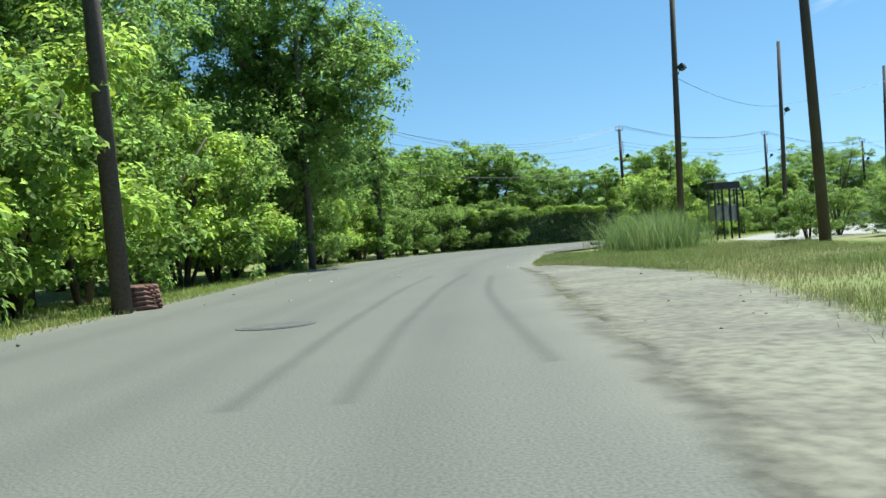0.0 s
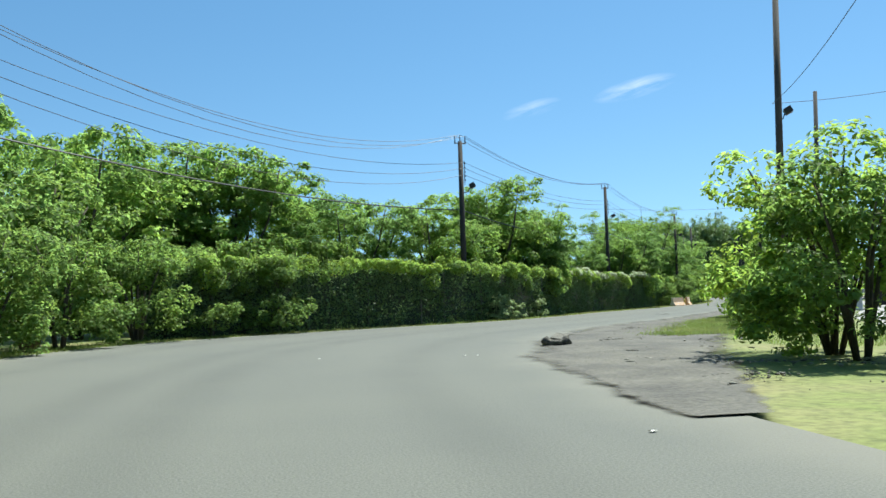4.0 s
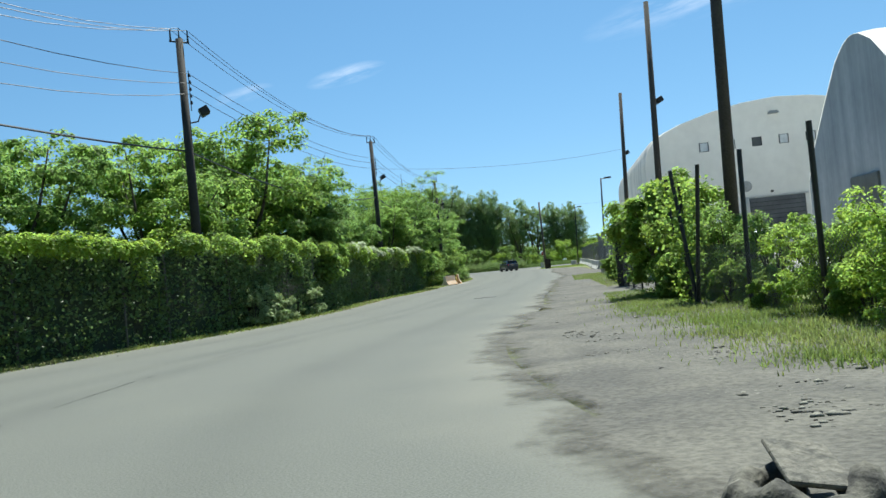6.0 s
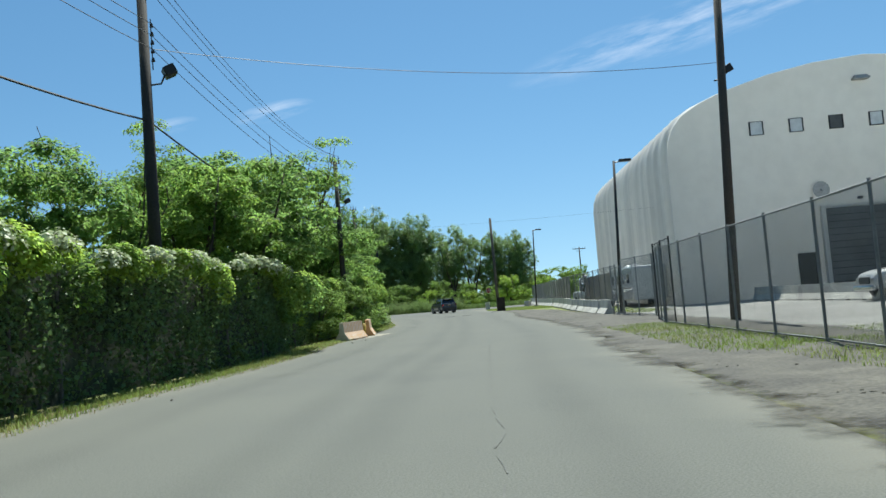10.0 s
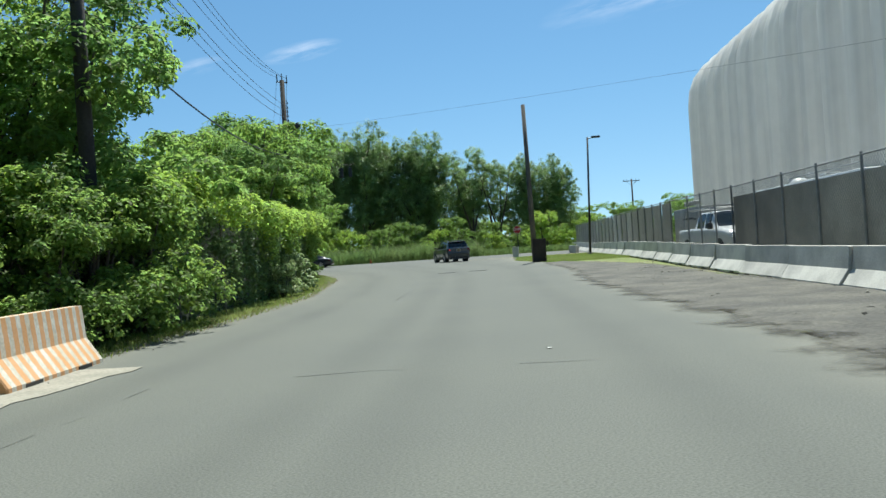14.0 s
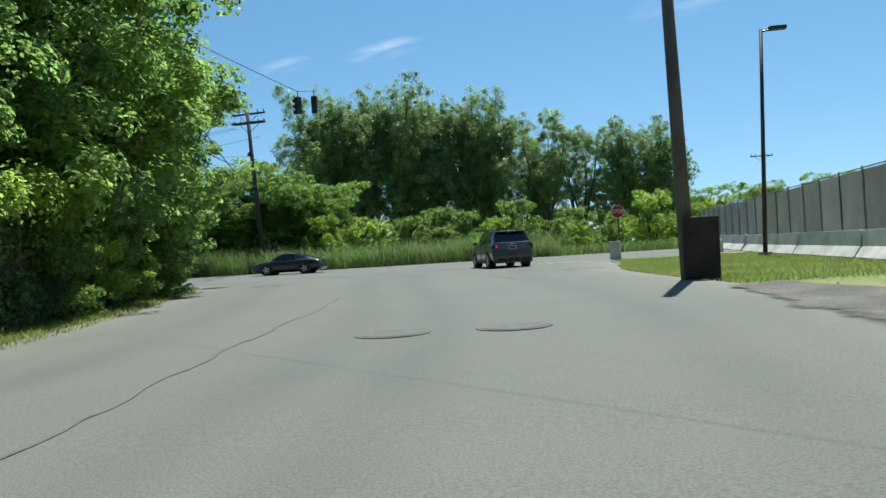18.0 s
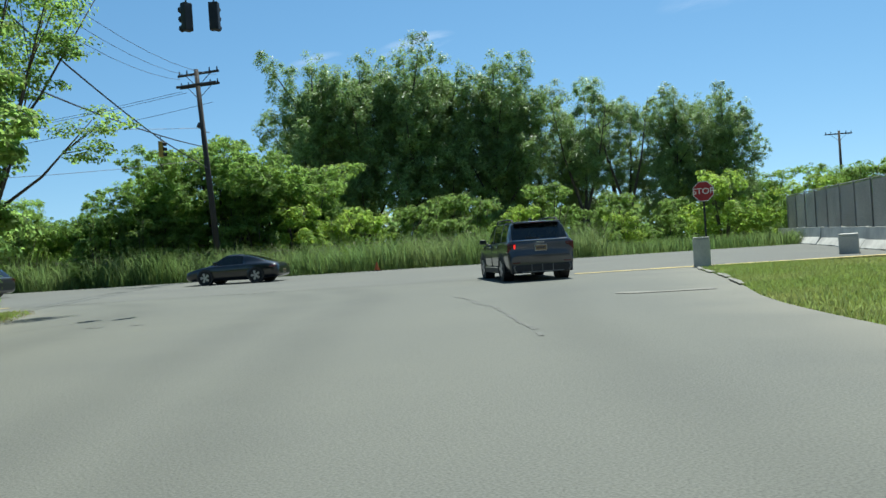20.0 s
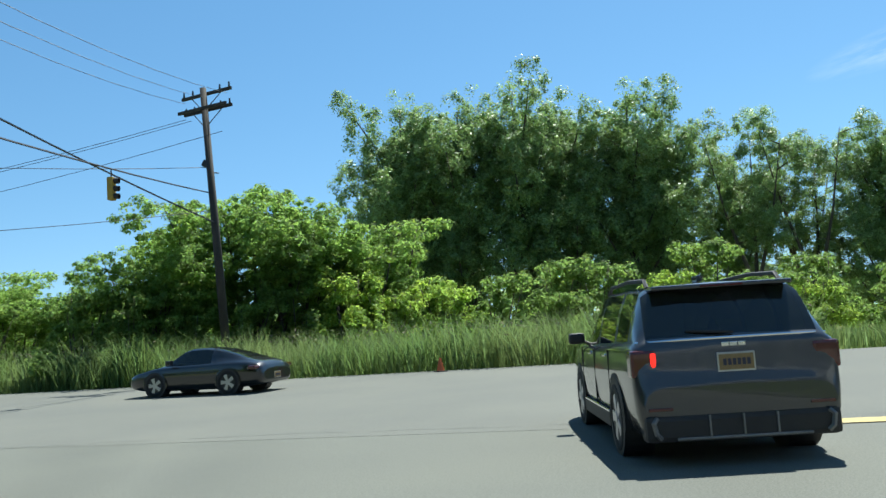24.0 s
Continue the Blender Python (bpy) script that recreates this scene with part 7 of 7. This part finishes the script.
# ---- yard behind the fence ----
WHITE = material("white_vehicle_paint", (.62, .62, .6), .35, .0, var=.12, scale=1.2, fine=30, bump=0, coat=.5)
YARD = material("yard_concrete", (.33, .32, .29), .9, var=.25, scale=.15, fine=18, bump=.2, second=(.26, .25, .23))
yl = [(27, 62.0), (41.6, 77.0), (50.6, 86.2), (63.6, 98.2), (84, 117.8), (97, 131)]
yr = [(50, 40), (65, 52), (75, 62), (88, 76), (108, 96), (122, 108)]
tagged(strip("yard", yl, yr, 60, 9, -.03, YARD), "pale concrete yard before the halls", "yard", kind="structure")


def truck(x, y, turn, label):
    t = car("pickup_truck", (x, y), turn, [
        (-2.85, .6, .95, 1.1, .9, 1.12, .85), (-2.8, .45, 1.0, 1.26, .93, 1.28, .88), (-1.02, .42, 1.0, 1.3, .93, 1.32, .88), (-.98, .42, 1.0, 1.3, .93, 1.42, .8), (-.86, .42, 1.0, 1.3, .92, 1.9, .74), (-.74, .42, 1.0, 1.3, .92, 1.95, .73), (.02, .42, 1.0, 1.3, .92, 1.97, .73), (.14, .42, 1.0, 1.3, .92, 1.97, .73),
        (.75, .42, 1.0, 1.29, .92, 1.93, .73), (1.4, .42, 1.0, 1.26, .92, 1.34, .8), (2.2, .45, .99, 1.2, .88, 1.24, .75), (2.65, .5, .96, 1.08, .82, 1.11, .65), (2.75, .6, .9, .86, .76, .9, .6)],
        [("rear_window", 3, 4, 9, 12, True), ("side_window", 5, 6, 7, 9, False), ("side_window", 7, 8, 7, 9, False), ("windscreen", 8, 9, 9, 12, True)],
        [(xx, yy, .4, .26) for xx in (-1.75, 1.8) for yy in (-1, 1)], WHITE, label, "truck", "yard vehicles")
    bm = bmesh.new()
    for xx in (-2.5, -.9, .5):
        for s in (-1, 1):
            rod(bm, (xx, s * .85, 1.15), (xx, s * .75, 2.1), .025, sides=6)
        rod(bm, (xx, -.75, 2.1), (xx, .75, 2.1), .025, sides=6)
    for s in (-1, 1):
        rod(bm, (-2.6, s * .75, 2.1), (.9, s * .75, 2.1), .025, sides=6)
    part("ladder_rack", bm, GALV, t)
    bm = bmesh.new()
    box(bm, 2.72, 2.8, -.55, .55, .68, .98, .03)
    part("grille", bm, TRIM, t)
    bm = bmesh.new()
    box(bm, 2.7, 2.92, -.98, .98, .42, .62, .05)
    part("front_bumper", bm, CHROME, t)
    for s in (-1, 1):
        bm = bmesh.new()
        box(bm, 2.66, 2.78, s * .76 - .16, s * .76 + .16, .7, .95, .03)
        part("headlight", bm, RIM, t)
        bm = bmesh.new()
        box(bm, 1.05, 1.2, s * 1.08 - .1, s * 1.08 + .1, 1.25, 1.5, .03)
        part("door_mirror", bm, TRIM, t)
    for y0 in (-.98, .85):
        bm = bmesh.new()
        box(bm, -2.88, -2.8, y0, y0 + .13, .8, 1.05, .01)
        part("tail_lamp", bm, TAIL, t)
    return t


truck(79.4, 111.7, 232, "white pickup truck with a ladder rack parked behind the fence")
truck(63.9, 82.7, 130, "white pickup truck parked in the yard")
camper = thing("camper_trailer", (78.3, 106.95, -.02), 44, "long white camper trailer parked behind the fence", "trailer", "yard vehicles")
bm = bmesh.new()
box(bm, -5.6, 5.6, -1.2, 1.2, .5, 2.85, .16)
part("body", bm, WHITE, camper)
bm = bmesh.new()
box(bm, -.5, .1, -.3, .3, 2.84, 3.08, .06)
part("roof_vent", bm, WHITE, camper)
bm = bmesh.new()
box(bm, 1.2, 1.6, -.2, .2, 2.84, 3.0, .04)
part("roof_vent", bm, WHITE, camper)
bm = bmesh.new()
bmesh.ops.create_uvsphere(bm, u_segments=16, v_segments=8, radius=.42, matrix=Matrix.Translation((3.6, -.2, 2.9)) @ Matrix.Diagonal((1, 1, .7, 1)))
part("dome", bm, WHITE, camper, "white satellite dome", True)
bm = bmesh.new()
for s in (-1, 1):
    box(bm, -5.0, 5.0, s * 1.2 - .004, s * 1.2 + .004, 1.3, 1.42)
part("side_stripe", bm, SCREEN, camper)
for x in (-4, -1.6, 1.0, 3.2):
    bm = bmesh.new()
    box(bm, x - .55, x + .55, 1.195, 1.21, 1.7, 2.35, .004)
    part("side_window", bm, GLASS, camper)
bm = bmesh.new()
for s in (-1, 1):
    tube(bm, [(-5.2, s * .9, 2.85), (-5.0, s * .9, 3.05), (1.4, s * .9, 3.05), (1.6, s * .9, 2.85)], .02, 6)
part("roof_rails", bm, GALV, camper)
for xx in (-.5, .45):
    for s in (-1, 1):
        wheel(camper, xx, s * 1.02, .34, .2, s)
cont = thing("box_trailer", (86.4, 116.6, -.02), 44, "dirty white box trailer with dark scrawled marks", "trailer", "yard vehicles")
bm = bmesh.new()
box(bm, -3.0, 3.0, -1.2, 1.2, .35, 2.55, .04)
part("box", bm, material("dirty_white", (.5, .49, .46), .6, var=.3, scale=1.2, fine=12, bump=.1, second=(.36, .35, .33)), cont)
bm = bmesh.new()
for a, b, z in ((-2.4, -1.9, 1.9), (-1.6, .4, 1.35), (-1.8, .6, 1.95), (.8, 1.5, 1.1)):
    box(bm, a, b, 1.2, 1.206, z, z + .09)
part("scrawl_bars", bm, TRIM, cont, "dark sprayed bars")
for k in range(6):
    bm = bmesh.new()
    rod(bm, (-2.5 + .5 * k, 1.1, 2.5), (-2.5 + .5 * k, 1.1, 2.68), .025, sides=6)
    rod(bm, (-2.5 + .5 * k, 1.02, 2.76), (-2.5 + .5 * k, 1.22, 2.74), .08, .12, 12)
    part("work_lamp", bm, GALV, cont, "round grey work lamp on the roof edge")
for xx in (-.6, .6):
    for s in (-1, 1):
        wheel(cont, xx, s * 1.05, .36, .22, s)
# containers and crates inside the near yard
for x, y, turn, sx, sy, h in ((41.9, 70.7, -69, 2.5, 1.3, 1.22), (49.0, 73.4, 20, 1.3, .9, 1.25), (47.6, 76.6, 40, 2.4, 1.2, .7)):
    t = thing("rubbish_bin", (x, y, -.02), turn, "dark wheeled rubbish container in the yard", "container", "yard containers")
    bm = bmesh.new()
    box(bm, -sx / 2, sx / 2, -sy / 2, sy / 2, .12, h, .05)
    part("body", bm, DARKMETAL, t)
    bm = bmesh.new()
    box(bm, -sx / 2 - .04, sx / 2 + .04, -sy / 2 - .04, sy / 2 + .04, h, h + .07, .02)
    part("lid", bm, TRIM, t)
    for a in (-1, 1):
        for b in (-1, 1):
            bm = bmesh.new()
            rod(bm, (a * sx * .4, b * sy * .4 - .03, .08), (a * sx * .4, b * sy * .4 + .03, .08), .08, sides=12)
            part("caster", bm, RUBBER, t)
for x, y, w in ((41.62, 71.3, .95), (42.1, 70.15, .85)):
    t = thing("crate", (x, y, 1.265), -69, "dark plastic crate standing on the container lid", "crate", "yard crates")
    bm = bmesh.new()
    box(bm, -w / 2, w / 2, -.4, .4, 0, .62, .04)
    part("body", bm, TRIM, t)
    bm = bmesh.new()
    box(bm, -w / 2 - .02, w / 2 + .02, -.42, .42, .62, .68, .02)
    part("lid", bm, DARKMETAL, t)
    bm = bmesh.new()
    box(bm, -w / 2 - .012, w / 2 + .012, -.412, .412, .2, .225)
    part("band", bm, GALV, t)
tagged(strip("lot", [(13.4, 38.6), (17.5, 46.5), (22.5, 53.5), (28.5, 60.5)], [(13.6, 30.8), (24, 38), (36, 48), (48, 60)], 30, 9, -.04, YARD), "pale bare lot behind the lawn", "lot", kind="structure")
rack = thing("equipment_rack", (14.45, 42.6, -.05), 12, "dark roofed equipment rack on posts behind the weeds", "rack")
bm = bmesh.new()
box(bm, -.72, .72, -.45, .45, 2.5, 2.85, .04)
part("roof", bm, DARKMETAL, rack)
for a in (-.6, -.2, .2, .6):
    bm = bmesh.new()
    rod(bm, (a, -.3, 0), (a, -.3, 2.5), .05, sides=8)
    part("post", bm, DARKMETAL, rack)
bm = bmesh.new()
box(bm, -.62, .62, -.25, .3, .9, 1.7, .03)
part("cabinet", bm, STEEL, rack)
for x, y, h, n in ((33.4, 70.4, 2.7, 1500), (34.7, 71.6, 2.5, 1300), (20.9, 58.2, 2.8, 1200), (23.4, 60.6, 2.5, 1200)):
    t = thing("creeper_post", (x, y, 0), 0, "fence post smothered in green creeper", "post", "creeper-covered posts")
    bm = bmesh.new()
    rod(bm, (0, 0, -.1), (0, 0, h * .97), .04, sides=8)
    part("post", bm, DARKMETAL, t)
    q = srng.beta(1.6, 1.1, n) * h
    v = np.column_stack([srng.normal(size=(n, 2)) * (.16 + .14 * q / h)[:, None], q])
    leaves("creeper", v, .1, LEAF_VINE, t, 60 + n, .4, .7)
# a dark timber gatepost wrapped in creeper
gp = thing("gate_post", (30.05, 67.82, 0), 0, "thick dark timber gate post wrapped in creeper", "gate post")
bm = bmesh.new()
box(bm, -.14, .14, -.14, .14, -.1, 2.6, .02)
part("post", bm, POLE_DARK, gp)
v = srng.normal(size=(900, 3)) * [.2, .2, .0] + np.column_stack([np.zeros((900, 2)), srng.beta(2.2, 1.2, 900) * 2.8])
leaves("creeper", v, .1, LEAF_BRIGHT, gp, 12, .4, .7)
